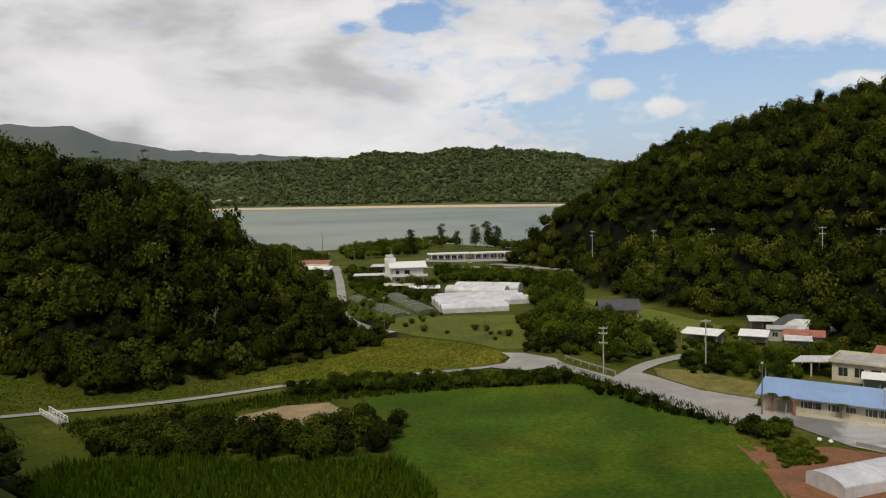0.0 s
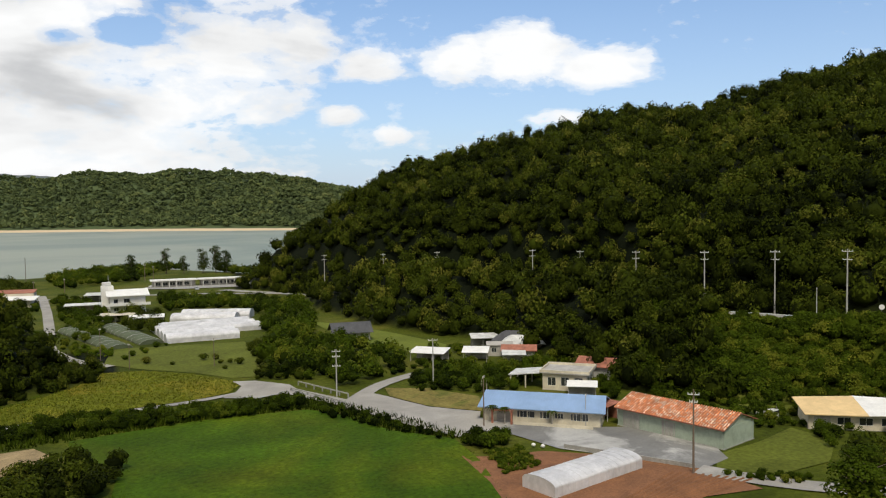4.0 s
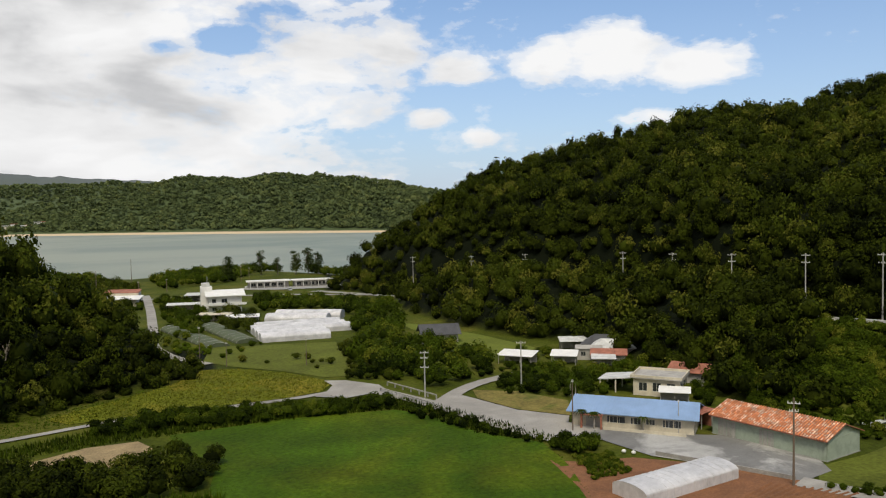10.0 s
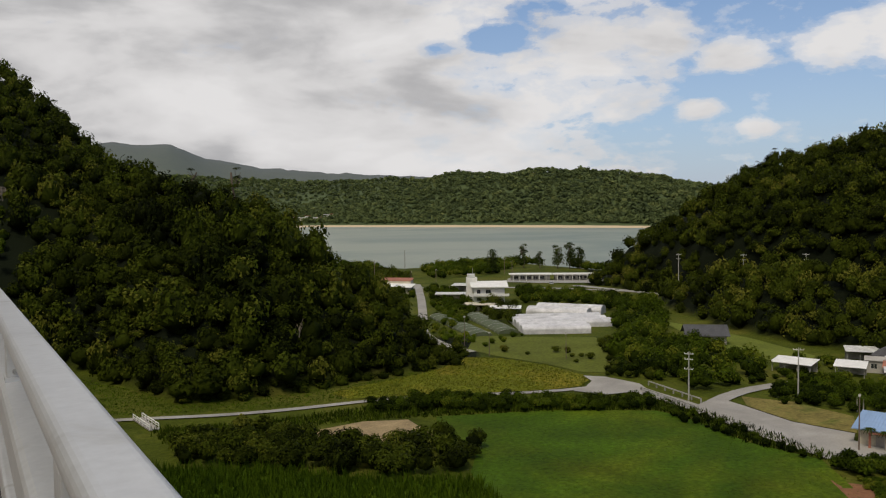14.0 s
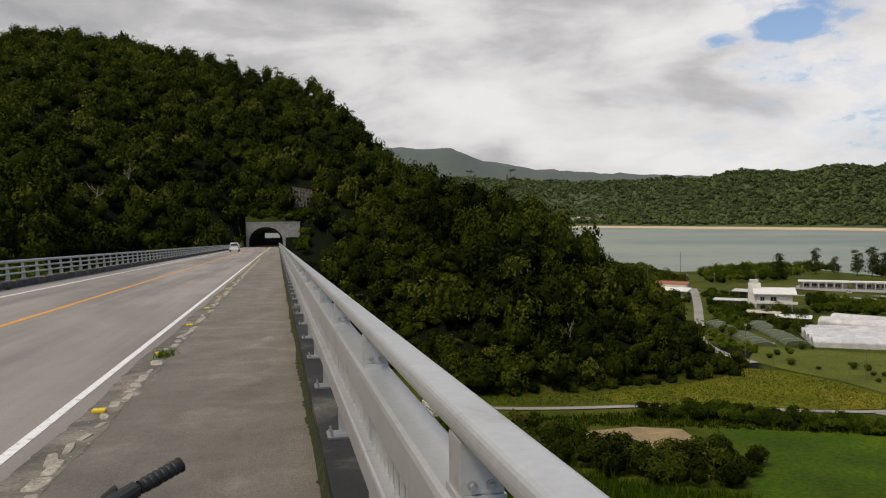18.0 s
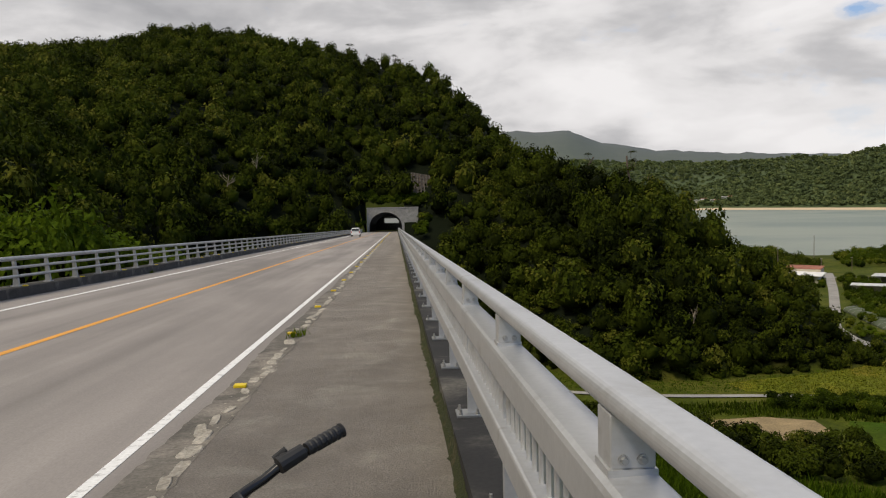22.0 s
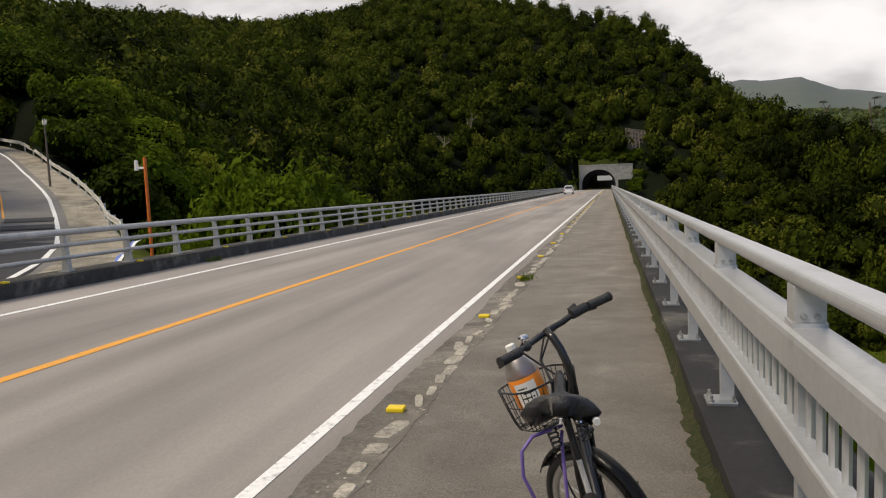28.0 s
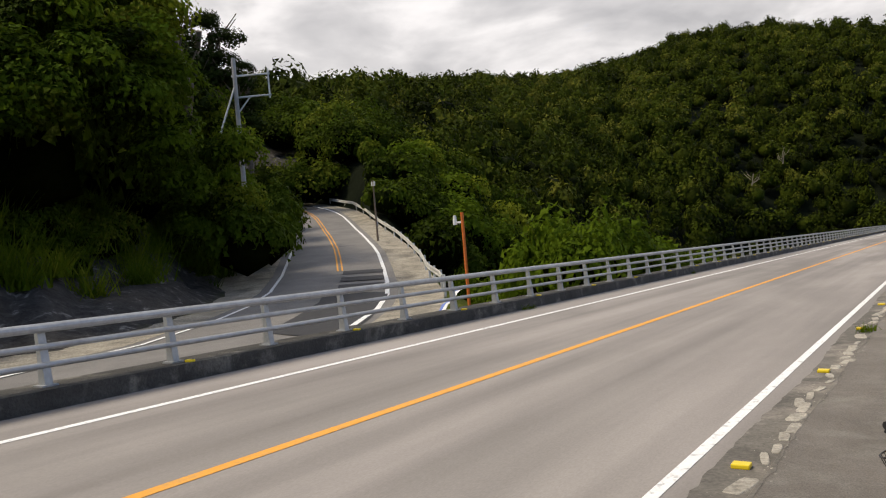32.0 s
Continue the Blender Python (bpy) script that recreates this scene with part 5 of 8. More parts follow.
def wall_with_holes(bm, x0, x1, z0, z1, y, holes, thick=0.2):
    """A wall along x, with its outer face at y and body behind it, cut by rectangular openings (x0, x1, z0, z1)."""
    xs = sorted({x0, x1, *[h[0] for h in holes], *[h[1] for h in holes]})
    zs = sorted({z0, z1, *[h[2] for h in holes], *[h[3] for h in holes]})
    for xa, xb in zip(xs, xs[1:]):
        for za, zb in zip(zs, zs[1:]):
            cx, cz = (xa + xb) / 2, (za + zb) / 2
            if not any(h[0] < cx < h[1] and h[2] < cz < h[3] for h in holes):
                box(bm, xa, xb, y, y + thick, za, zb)
    bmesh.ops.remove_doubles(bm, verts=bm.verts, dist=0.002)


def window(parent, x0, x1, z0, z1, y, panes=2, dark=GLASS_DARK, frame_mat=None):
    """A framed window in an opening of a wall along x."""
    fm = frame_mat or TIN_ROOF
    bm = bmesh.new()
    t = 0.06
    for a in ((x0, x1, z0, z0 + t), (x0, x1, z1 - t, z1), (x0, x0 + t, z0 + t, z1 - t), (x1 - t, x1, z0 + t, z1 - t)):
        box(bm, a[0], a[1], y + .05, y + .11, a[2], a[3])
    for k in range(1, panes):
        xm = x0 + (x1 - x0) * k / panes
        box(bm, xm - .03, xm + .03, y + .05, y + .10, z0 + t, z1 - t)
    w = part("window", bm, fm, parent)
    for k in range(panes):
        xa, xb = x0 + (x1 - x0) * k / panes, x0 + (x1 - x0) * (k + 1) / panes
        bm = bmesh.new()
        box(bm, xa + .04, xb - .04, y + .07, y + .085, z0 + t, z1 - t)
        part("pane", bm, dark, w)
    return w


def door(parent, x0, x1, z1, y, mat):
    bm = bmesh.new()
    box(bm, x0, x1, y + .06, y + .11, 0.0, z1)
    for k in range(3):
        box(bm, x0 + .06 + k * (x1 - x0) / 3, x0 - .06 + (k + 1) * (x1 - x0) / 3, y + .045, y + .06, 0.15, z1 - .15)
    return part("door", bm, mat, parent)


def slab(parent, name, pts, thick, mat, label=""):
    """A roof plane through corner points, with thickness."""
    bm = bmesh.new()
    lo = [bm.verts.new(Vector(p) - Vector((0, 0, thick))) for p in pts]
    hi = [bm.verts.new(p) for p in pts]
    bm.faces.new(hi)
    bm.faces.new(lo[::-1])
    n = len(pts)
    for i in range(n):
        bm.faces.new((lo[i], lo[(i + 1) % n], hi[(i + 1) % n], hi[i]))
    bmesh.ops.recalc_face_normals(bm, faces=bm.faces)
    return part(name, bm, mat, parent, label)


def seams(roof, p0, p1, q0, q1, step, mat, w=0.05, h=0.05):
    """Raised seams on a roof plane, from the line p0-p1 to the line q0-q1."""
    p0, p1, q0, q1 = (Vector(p) for p in (p0, p1, q0, q1))
    n = int((p1 - p0).length / step)
    bm = bmesh.new()
    for k in range(1, n):
        a, b = p0.lerp(p1, k / n), q0.lerp(q1, k / n)
        d = (p1 - p0).normalized() * w / 2
        up_ = Vector((0, 0, h))
        v = [bm.verts.new(c) for c in (a - d, a + d, b + d, b - d, a - d + up_, a + d + up_, b + d + up_, b - d + up_)]
        for f in ((4, 5, 6, 7), (0, 1, 5, 4), (1, 2, 6, 5), (2, 3, 7, 6), (3, 0, 4, 7)):
            bm.faces.new([v[i] for i in f])
    part("seams", bm, mat, roof)


def box_house(name, label, a, b, deep, eave, wall_mat, holes_front=(), holes_right=(), holes_left=(), panes=2, lift=0.0, group=""):
    """Four walls on a plinth; the front runs from a to b, the body lies to the front line's left. Returns the thing and its length."""
    place, turn, L = frame_of(a, b)
    h = thing(name, label, "house" if "house" in name else "building", (place[0], place[1], place[2] + lift), turn, group)
    bm = bmesh.new()
    box(bm, -.1, L + .1, -.1, deep + .1, -0.6, 0.05)
    part("plinth", bm, CONCRETE, h)
    bm = bmesh.new()
    wall_with_holes(bm, 0, L, 0.05, eave, 0, list(holes_front))
    wf = part("wall", bm, wall_mat, h)
    for q in holes_front:
        if q[2] > 0.3:
            window(h, q[0], q[1], q[2], q[3], 0, panes)
        else:
            door(h, q[0], q[1], q[3], 0, GREY_WALL)
    bm = bmesh.new()
    wall_with_holes(bm, 0.2, L - .2, 0.05, eave, 0, [])
    w = part("wall", bm, wall_mat, h)
    w.location = (0, deep - .2, 0)
    for side, holes in ((L, holes_right), (0, holes_left)):
        bm = bmesh.new()
        wall_with_holes(bm, 0.002, deep - .002, 0.05, eave, 0, list(holes))
        w = part("wall", bm, wall_mat, h)
        w.matrix_basis = pose(L, 0, 0, 0, 0, 90) if side == L else pose(0, deep, 0, 0, 0, -90)
        if holes:
            for q in holes:
                ww = window(h, q[0], q[1], q[2], q[3], 0, panes)
                ww.matrix_basis = w.matrix_basis.copy()
    bm = bmesh.new()
    box(bm, .25, L - .25, .25, deep - .25, 0.06, 0.10)
    part("floor", bm, DARK, h)
    return h, L


# hall with the blue roof
hall, L = box_house("village_hall", "long cream village hall with a blue sheet roof", (113.4, 70.6), (119.3, 52.4), 8.2, 2.75, CREAM,
                    [(2.2, 4.6, 0.06, 2.2), (5.6, 8.6, 1.0, 2.1), (9.4, 11.0, 1.0, 2.1), (11.8, 13.2, 1.1, 2.0), (14.4, 17.2, 0.9, 2.1)], [(2.0, 4.4, 1.0, 2.1), (5.6, 7.2, 1.0, 2.1)], panes=3)
ridge = 4.35
for nm, pts in (("roof", [(-.9, -.9, 2.62), (L + .9, -.9, 2.62), (L + .6, 4.1, ridge), (-.6, 4.1, ridge)]), ("roof", [(-.6, 4.1, ridge), (L + .6, 4.1, ridge), (L + .9, 9.1, 2.62), (-.9, 9.1, 2.62)])):
    r_ = slab(hall, nm, pts, 0.14, BLUE_ROOF)
    seams(r_, pts[0], pts[1], pts[3], pts[2], 0.45, BLUE_ROOF)
for x in (0.08, L - .12):
    bm = bmesh.new()
    v = [bm.verts.new(c) for c in ((x, .1, 2.7), (x, 8.1, 2.7), (x, 4.1, ridge - .14), (x + .06, .1, 2.7), (x + .06, 8.1, 2.7), (x + .06, 4.1, ridge - .14))]
    bm.faces.new(v[:3]), bm.faces.new(v[3:][::-1])
    part("gable", bm, CREAM, hall)
bm = bmesh.new()
box(bm, 1.6, 5.2, -1.8, 0, 2.3, 2.42)
for x in (1.8, 5.0):
    box(bm, x - .15, x + .15, -1.7, -1.4, 0, 2.3)
part("porch", bm, RUST_ROOF, hall, "brown porch canopy on square posts")
bm = bmesh.new()
box(bm, 5.3, L - 1, -1.5, -1.3, 0, .55)
part("planter_wall", bm, CREAM, hall)
bm = bmesh.new()
for k in range(9):
    x = 6.0 + k * 1.25
    box(bm, x, x + .12, -.12, 0, .1, 2.6)
part("pilaster", bm, CREAM, hall)

# warehouse with red tiles
shed, L = box_house("warehouse", "pale green metal warehouse with a weathered red tile roof", (122.6, 50.8), (117.9, 32.7), 8.6, 3.0, GREEN_WALL,
                    [(1.0, 4.2, 0.06, 2.5), (8.2, 10.6, 0.06, 2.4)], [])
ridge = 4.7
slopes = [[(-.4, -.6, 2.95), (L + .4, -.6, 2.95), (L + .4, 4.3, ridge), (-.4, 4.3, ridge)], [(-.4, 4.3, ridge), (L + .4, 4.3, ridge), (L + .4, 9.2, 2.95), (-.4, 9.2, 2.95)]]
for x in (0.05, L - .11):
    bm = bmesh.new()
    v = [bm.verts.new(c) for c in ((x, .1, 3.0), (x, 8.5, 3.0), (x, 4.3, ridge - .1), (x + .06, .1, 3.0), (x + .06, 8.5, 3.0), (x + .06, 4.3, ridge - .1))]
    bm.faces.new(v[:3]), bm.faces.new(v[3:][::-1])
    part("gable", bm, GREEN_WALL, shed)
bm = bmesh.new()
for k in range(24):
    x = 0.2 + k * L / 24
    box(bm, x, x + .07, -.04, .0, .1, 2.95)
part("wall_rib", bm, GREEN_WALL, shed)
roofs = [slab(shed, "roof", p, 0.12, RUST_ROOF) for p in slopes]
# tiles: rolls laid in courses up the slope that faces the yard
bm = bmesh.new()
n = 6
for i in range(n):
    a0, a1 = math.pi * i / n, math.pi * (i + 1) / n
    c = [(-.14 * math.cos(a0), 0.0, .11 * math.sin(a0)), (-.14 * math.cos(a1), 0.0, .11 * math.sin(a1)), (-.12 * math.cos(a1), .92, .09 * math.sin(a1) + .02), (-.12 * math.cos(a0), .92, .09 * math.sin(a0) + .02)]
    bm.faces.new([bm.verts.new(q) for q in c])
bmesh.ops.remove_doubles(bm, verts=bm.verts, dist=0.001)
bmesh.ops.recalc_face_normals(bm, faces=bm.faces)
tile = part("tile", bm, TILE, roofs[0])
slope_a = math.atan2(ridge - 2.95, 4.9)
cols, rows_ = 46, 6
for i in range(cols):
    for j in range(rows_):
        c = tile if i == j == 0 else tile.copy()
        if not i == j == 0:
            scene.collection.objects.link(c)
        s_ = j * .86
        c.matrix_basis = Matrix.Translation((-.25 + (L + .5) * i / (cols - 1), -.62 + s_ * math.cos(slope_a), 2.96 + s_ * math.sin(slope_a) + .01)) @ Matrix.Rotation(slope_a, 4, "X")

# flat-roofed cream house behind the hall
flat_house, L = box_house("flat_house", "cream concrete house with a flat parapet roof", (139.0, 73.0), (141.2, 64.6), 7.5, 3.3, CREAM, [(1.0, 2.6, 0.9, 2.5), (3.6, 5.2, 0.9, 2.6), (6.2, 7.8, 0.9, 2.6)], [(1.2, 2.8, 0.9, 2.5), (4.2, 5.8, 0.9, 2.5)])
bm = bmesh.new()
box(bm, -.5, L + .5, -.5, 8.0, 3.3, 3.5)
part("roof_slab", bm, GREY_WALL, flat_house)
bm = bmesh.new()
for q in ((-.5, L + .5, -.5, -.3), (-.5, L + .5, 7.8, 8.0), (-.5, -.3, -.3, 7.8), (L + .3, L + .5, -.3, 7.8)):
    box(bm, *q, 3.5, 3.95)
part("parapet", bm, CREAM, flat_house)
slab(flat_house, "side_roof", [(-7, 0.5, 2.5), (-.6, 0.5, 3.2), (-.6, 6.5, 3.2), (-7, 6.5, 2.5)], 0.2, TIN_ROOF, "pale grey lean-to roof")
for x in (-6.6, -3.6):
    for y in (.8, 6.2):
        bm = bmesh.new()
        box(bm, x - .12, x + .12, y - .12, y + .12, 0, 2.5)
        part("carport_post", bm, CREAM, flat_house)


def cottage(name, label, a, b, deep, eave, ridge, wall_mat, roof_mat, over=0.6, hip=0.0, holes=(), group=""):
    h, L = box_house(name, label, a, b, deep, eave, wall_mat, holes, [(deep * .3, deep * .6, .9, 2.0)] if eave > 2.2 else [], group=group)
    m = deep / 2
    e = [(-over, -over, eave), (L + over, -over, eave), (L + over, deep + over, eave), (-over, deep + over, eave)]
    r0, r1 = (hip - over * (hip == 0), m, ridge), (L - hip + over * (hip == 0), m, ridge)
    for pts in ([e[0], e[1], r1, r0], [e[2], e[3], r0, r1]):
        r_ = slab(h, "roof", pts, 0.12, roof_mat)
        seams(r_, pts[0], pts[1], pts[3], pts[2], 0.6, roof_mat, 0.06, 0.045)
    if hip:
        slab(h, "roof", [e[1], e[2], r1], 0.12, roof_mat)
        slab(h, "roof", [e[3], e[0], r0], 0.12, roof_mat)
    else:
        bm = bmesh.new()
        for x in (0.05, L - .1):
            bm.faces.new([bm.verts.new(c) for c in ((x, 0, eave - .1), (x, deep, eave - .1), (x, m, ridge - .12))])
        part("gable", bm, wall_mat, h)
    return h, L


def lean_to(name, label, a, b, deep, low, high, roof_mat, wall_mat=None, open_front=True):
    """A shed with one sloping roof on posts."""
    place, turn, L = frame_of(a, b)
    h = thing(name, label, "shed", place, turn)
    r_ = slab(h, "roof", [(-.4, -.5, low), (L + .4, -.5, low), (L + .4, deep + .4, high), (-.4, deep + .4, high)], 0.08, roof_mat)
    seams(r_, (-.4, -.5, low), (L + .4, -.5, low), (-.4, deep + .4, high), (L + .4, deep + .4, high), 0.5, roof_mat, 0.05, 0.04)
    k = max(2, int(L / 2.6))
    for i in range(k + 1):
        for y, z in ((.05, low), (deep - .1, high - .1)):
            bm = bmesh.new()
            box(bm, i * L / k - .06, i * L / k + .06, y - .06, y + .06, -.3, z - .02)
            part("post", bm, GREY_WALL, h)
    bm = bmesh.new()
    box(bm, 0, L, deep - .1, deep, -.3, high - .2)
    part("back_wall", bm, wall_mat or DARK_ROOF, h)
    return h


lean_to("garden_shed", "low shed with a white sheet roof among shrubs", (149.0, 112.5), (151.2, 105.0), 4.5, 2.1, 2.7, WHITE, GREY_WALL)
lean_to("garden_shed", "small shed with a white sheet roof beside a cottage", (155.0, 101.8), (157.4, 97.0), 4.0, 2.2, 2.9, WHITE, GREY_WALL)
cottage("cottage_house", "old grey cottage with a dark tiled roof", (171, 103), (174, 95), 6.5, 2.6, 4.6, GREY_WALL, DARK_ROOF, 0.8, 2.2, [(1, 3, .9, 2), (5, 7, .9, 2)])
cottage("cottage_house", "small cottage with a worn pale tin roof", (168, 98.5), (173, 90.5), 6.0, 2.4, 4.2, GREY_WALL, TIN_ROOF, 0.7, 1.8, [(1, 3, .9, 2), (5, 7, .9, 2)])
cottage("cottage_house", "low brown concrete cottage with a flat-pitched roof", (163.5, 100.5), (166.5, 95.5), 5.0, 2.7, 3.2, GREY_WALL, GREY_WALL, 0.3, 0, [(1, 2.2, .9, 2)])
cottage("cottage_house", "half-hidden house with a rusted red roof", (151.5, 71.5), (152.5, 63.5), 6.0, 2.8, 4.2, GREY_WALL, RUST_ROOF, 0.6)
cottage("cottage_house", "dark-roofed house behind creek trees", (160, 146), (167.5, 140), 7.0, 2.4, 4.8, GREY_WALL, DARK_ROOF, 0.8)
cottage("cottage_house", "low cottage with a rust-brown sheet roof beside others", (160.5, 94.5), (164.0, 88.0), 5.0, 2.4, 3.4, GREY_WALL, RUST_ROOF, 0.5, 0, [(1, 2.4, .9, 2), (4, 5.6, .9, 2)])
lean_to("garden_shed", "lean-to with a grey sheet roof behind the cottages", (172, 110), (177, 104), 4.0, 2.4, 3.0, TIN_ROOF, GREY_WALL)
lean_to("garden_shed", "open shed with a worn tin roof between cottages", (157.5, 92.5), (160.0, 88.5), 3.4, 2.1, 2.6, TIN_ROOF, GREY_WALL)
lean_to("garden_shed", "small white-roofed lean-to beside the flat house", (136.0, 66.0), (138.0, 61.5), 3.0, 2.1, 2.5, WHITE, GREY_WALL)
# ochre-roofed houses by the south lane
low_house, L = box_house("long_house", "low house with a long ochre and white sheet roof", (136.0, 24.6), (141.5, 12.0), 7.0, 2.6, CREAM, [(0.8, 3.2, 0.06, 2.1), (4.2, 6.2, .8, 2.0), (7.4, 9.4, .8, 2.0), (10.6, 12.6, .8, 2.0)])
slab(low_house, "roof", [(-.8, -1.0, 2.6), (L * .62, -1.0, 2.6), (L * .62, 7.8, 3.7), (-.8, 7.8, 3.3)], 0.14, YELLOW_ROOF, "faded ochre sheet roof")
slab(low_house, "roof", [(L * .62, -1.0, 2.62), (L + .8, -1.0, 2.9), (L + .8, 7.8, 3.5), (L * .62, 7.8, 3.72)], 0.14, WHITE, "white sheet roof")
hip, L = cottage("hip_house", "house with a peaked ochre hip roof and white eaves", (135.3, 9.2), (138.2, 0.2), 8.0, 2.9, 5.0, CREAM, YELLOW_ROOF, 1.0, 3.8, [(1, 3, 0.06, 2.1), (4.4, 6.6, .8, 2.1), (7.4, 8.8, .8, 2.1)])
slab(hip, "canopy", [(-3.4, -.6, 2.3), (-.4, -.6, 2.6), (-.4, 5.5, 2.6), (-3.4, 5.5, 2.3)], 0.1, WHITE, "white sheet canopy")
slab(hip, "canopy", [(9.8, 1.5, 2.6), (13.0, 1.5, 2.2), (13.0, 6.5, 2.2), (9.8, 6.5, 2.6)], 0.1, WHITE, "white sheet canopy")
lean_to("carport", "long white-roofed carport before the hip-roofed house", (128.6, 4.6), (127.6, -2.6), 3.4, 2.3, 2.6, WHITE, GREY_WALL)
cottage("orange_house", "tiny hut with an orange tile roof on the slope", (163.0, 4.0), (164.0, -1.0), 3.6, 2.6, 3.6, GREY_WALL, TILE, 0.5, 0, [(1, 2.4, .9, 2)])
cottage("dark_house", "house with a dark roof on the terrace", (153.0, -16), (157.0, -23), 6.0, 2.4, 4.2, GREY_WALL, DARK_ROOF, 0.7, 1.8, [(1, 3, .9, 2)])
lean_to("garden_shed", "white-roofed shed beside the dark-roofed house", (151.5, -19.5), (153, -24), 3.0, 2.2, 2.6, WHITE, GREY_WALL)
lean_to("garden_shed", "small white-roofed shed by the lane", (129, -15.5), (131, -20), 3.0, 2.1, 2.5, WHITE, GREY_WALL)
lean_to("tool_shed", "brown shed with a flat rusty roof behind the yard", (124.5, 58), (123.5, 53.0), 3.0, 2.6, 2.9, RUST_ROOF, RUST_ROOF)
# white two-storey house
white_house, L = box_house("white_house", "white two-storey concrete house with a bright white roof", (168.7, 261.0), (179.0, 255.0), 11.0, 6.6, WHITE, [(1.2, 2.6, 3.9, 5.4), (4.6, 6.6, 3.9, 5.4), (1.2, 2.8, 1.0, 2.3), (5, 7.4, .9, 2.4)], [(2, 4.5, 3.9, 5.4), (6.5, 8.5, 3.9, 5.4)])
slab(white_house, "roof", [(-1.2, -1.5, 6.6), (L + 1.4, -1.5, 6.6), (L + 1.4, 7.5, 8.2), (-1.2, 7.5, 8.2)], 0.25, WHITE, "bright white sloping roof")
slab(white_house, "roof", [(-1.2, 7.5, 8.2), (L + 1.4, 7.5, 8.2), (L + 1.4, 12.4, 6.6), (-1.2, 12.4, 6.6)], 0.25, WHITE)
bm = bmesh.new()
box(bm, -2.6, 1.6, 5.5, 10.5, 0, 9.6)
part("stair_tower", bm, WHITE, white_house)
bm = bmesh.new()
box(bm, -2.2, 0.8, 6.2, 8.8, 9.6, 11.0, bevel=0.1)
part("water_tank", bm, TIN_ROOF, white_house, "rounded roof water tank")
bm = bmesh.new()
box(bm, -1.6, L + 1.6, -1.6, 0.0, 3.0, 3.18)
box(bm, -1.6, L + 1.6, -1.62, -1.5, 3.18, 3.95)
part("balcony", bm, WHITE, white_house)
tube_bm = bmesh.new()
tube(tube_bm, (0, 8, 9.6), (0, 8, 13.4), .05, seg=6)
part("aerial", tube_bm, TIN_ROOF, white_house)
lean_to("low_annex", "long low annex with a grey tin roof and terrace", (164.5, 283), (176, 274.5), 4.5, 2.4, 2.8, TIN_ROOF, CREAM)
lean_to("low_annex", "grey tin-roofed annex behind the garden", (190, 312), (203, 300), 7, 2.8, 3.3, TIN_ROOF, GREY_WALL)
lean_to("terrace_shed", "cream garden shed with a flat roof", (152, 242), (159, 234), 4, 2.5, 2.8, CREAM, CREAM)
# shore buildings
for a, b, dp, lab in (((247, 346), (264, 334.5), 8, "long low white shore restaurant with a flat roof"), ((266, 333), (285, 320), 7, "white flat-roofed shore building with dark openings")):
    hb, L = box_house("shore_building", lab, a, b, dp, 3.3, GREY_WALL, [(1.5 + 3.4 * k, 3.9 + 3.4 * k, 0.9, 2.5) for k in range(5)], panes=2)
    bm = bmesh.new()
    box(bm, -1, L + 1, -2.4, dp + .6, 3.3, 3.55)
    box(bm, -1, L + 1, -2.4, -2.1, 3.55, 3.9)
    part("roof_slab", bm, WHITE, hb)
    bm = bmesh.new()
    for k in range(6):
        box(bm, 1 + k * L / 6, 1.3 + k * L / 6, -2.2, -1.9, 0, 3.3)
    part("porch_post", bm, WHITE, hb)
hb, L = box_house("shore_house", "small house with stacked white roofs by the lane", (158.0, 323), (168, 313), 8, 3.4, CREAM, [(1, 3, .9, 2.2), (5, 8, .9, 2.2)])
slab(hb, "roof", [(-1, -1.5, 3.3), (L + 2, -1.5, 3.3), (L + 2, 4.5, 4.4), (-1, 4.5, 4.4)], .2, WHITE, "white sheet roof")
slab(hb, "roof", [(-.5, 4.5, 5.6), (L, 4.5, 5.6), (L, 9, 6.6), (-.5, 9, 6.6)], .2, RUST_ROOF, "faded red sheet roof")
bm = bmesh.new()
box(bm, .2, L - .2, 4.6, 8.6, 3.4, 5.6)
part("upper_wall", bm, CREAM, hb)
# far village on the other shore
rng = np.random.default_rng(8)
far_group = "houses of the far village"
for k in range(9):
    az, rr = 19.6 + 0.42 * k + rng.uniform(-.1, .1), 2185 + rng.uniform(-20, 30)
    x, y = rr * math.sin(radians(az)), rr * math.cos(radians(az))
    w = rng.uniform(9, 20)
    h = thing("village_house", "far white village house behind the beach", "house", (x, y, height1(x, y)), -az, far_group)
    bm = bmesh.new()
    box(bm, -w / 2, w / 2, 0, 9, -3, 6 + rng.uniform(0, 4))
    wl = part("wall", bm, WHITE if k % 3 else CREAM, h)
    bm = bmesh.new()
    box(bm, -w / 2 - .8, w / 2 + .8, -.8, 9.8, 9, 10.2)
    part("roof", bm, WHITE if k % 2 else RUST_ROOF, h)

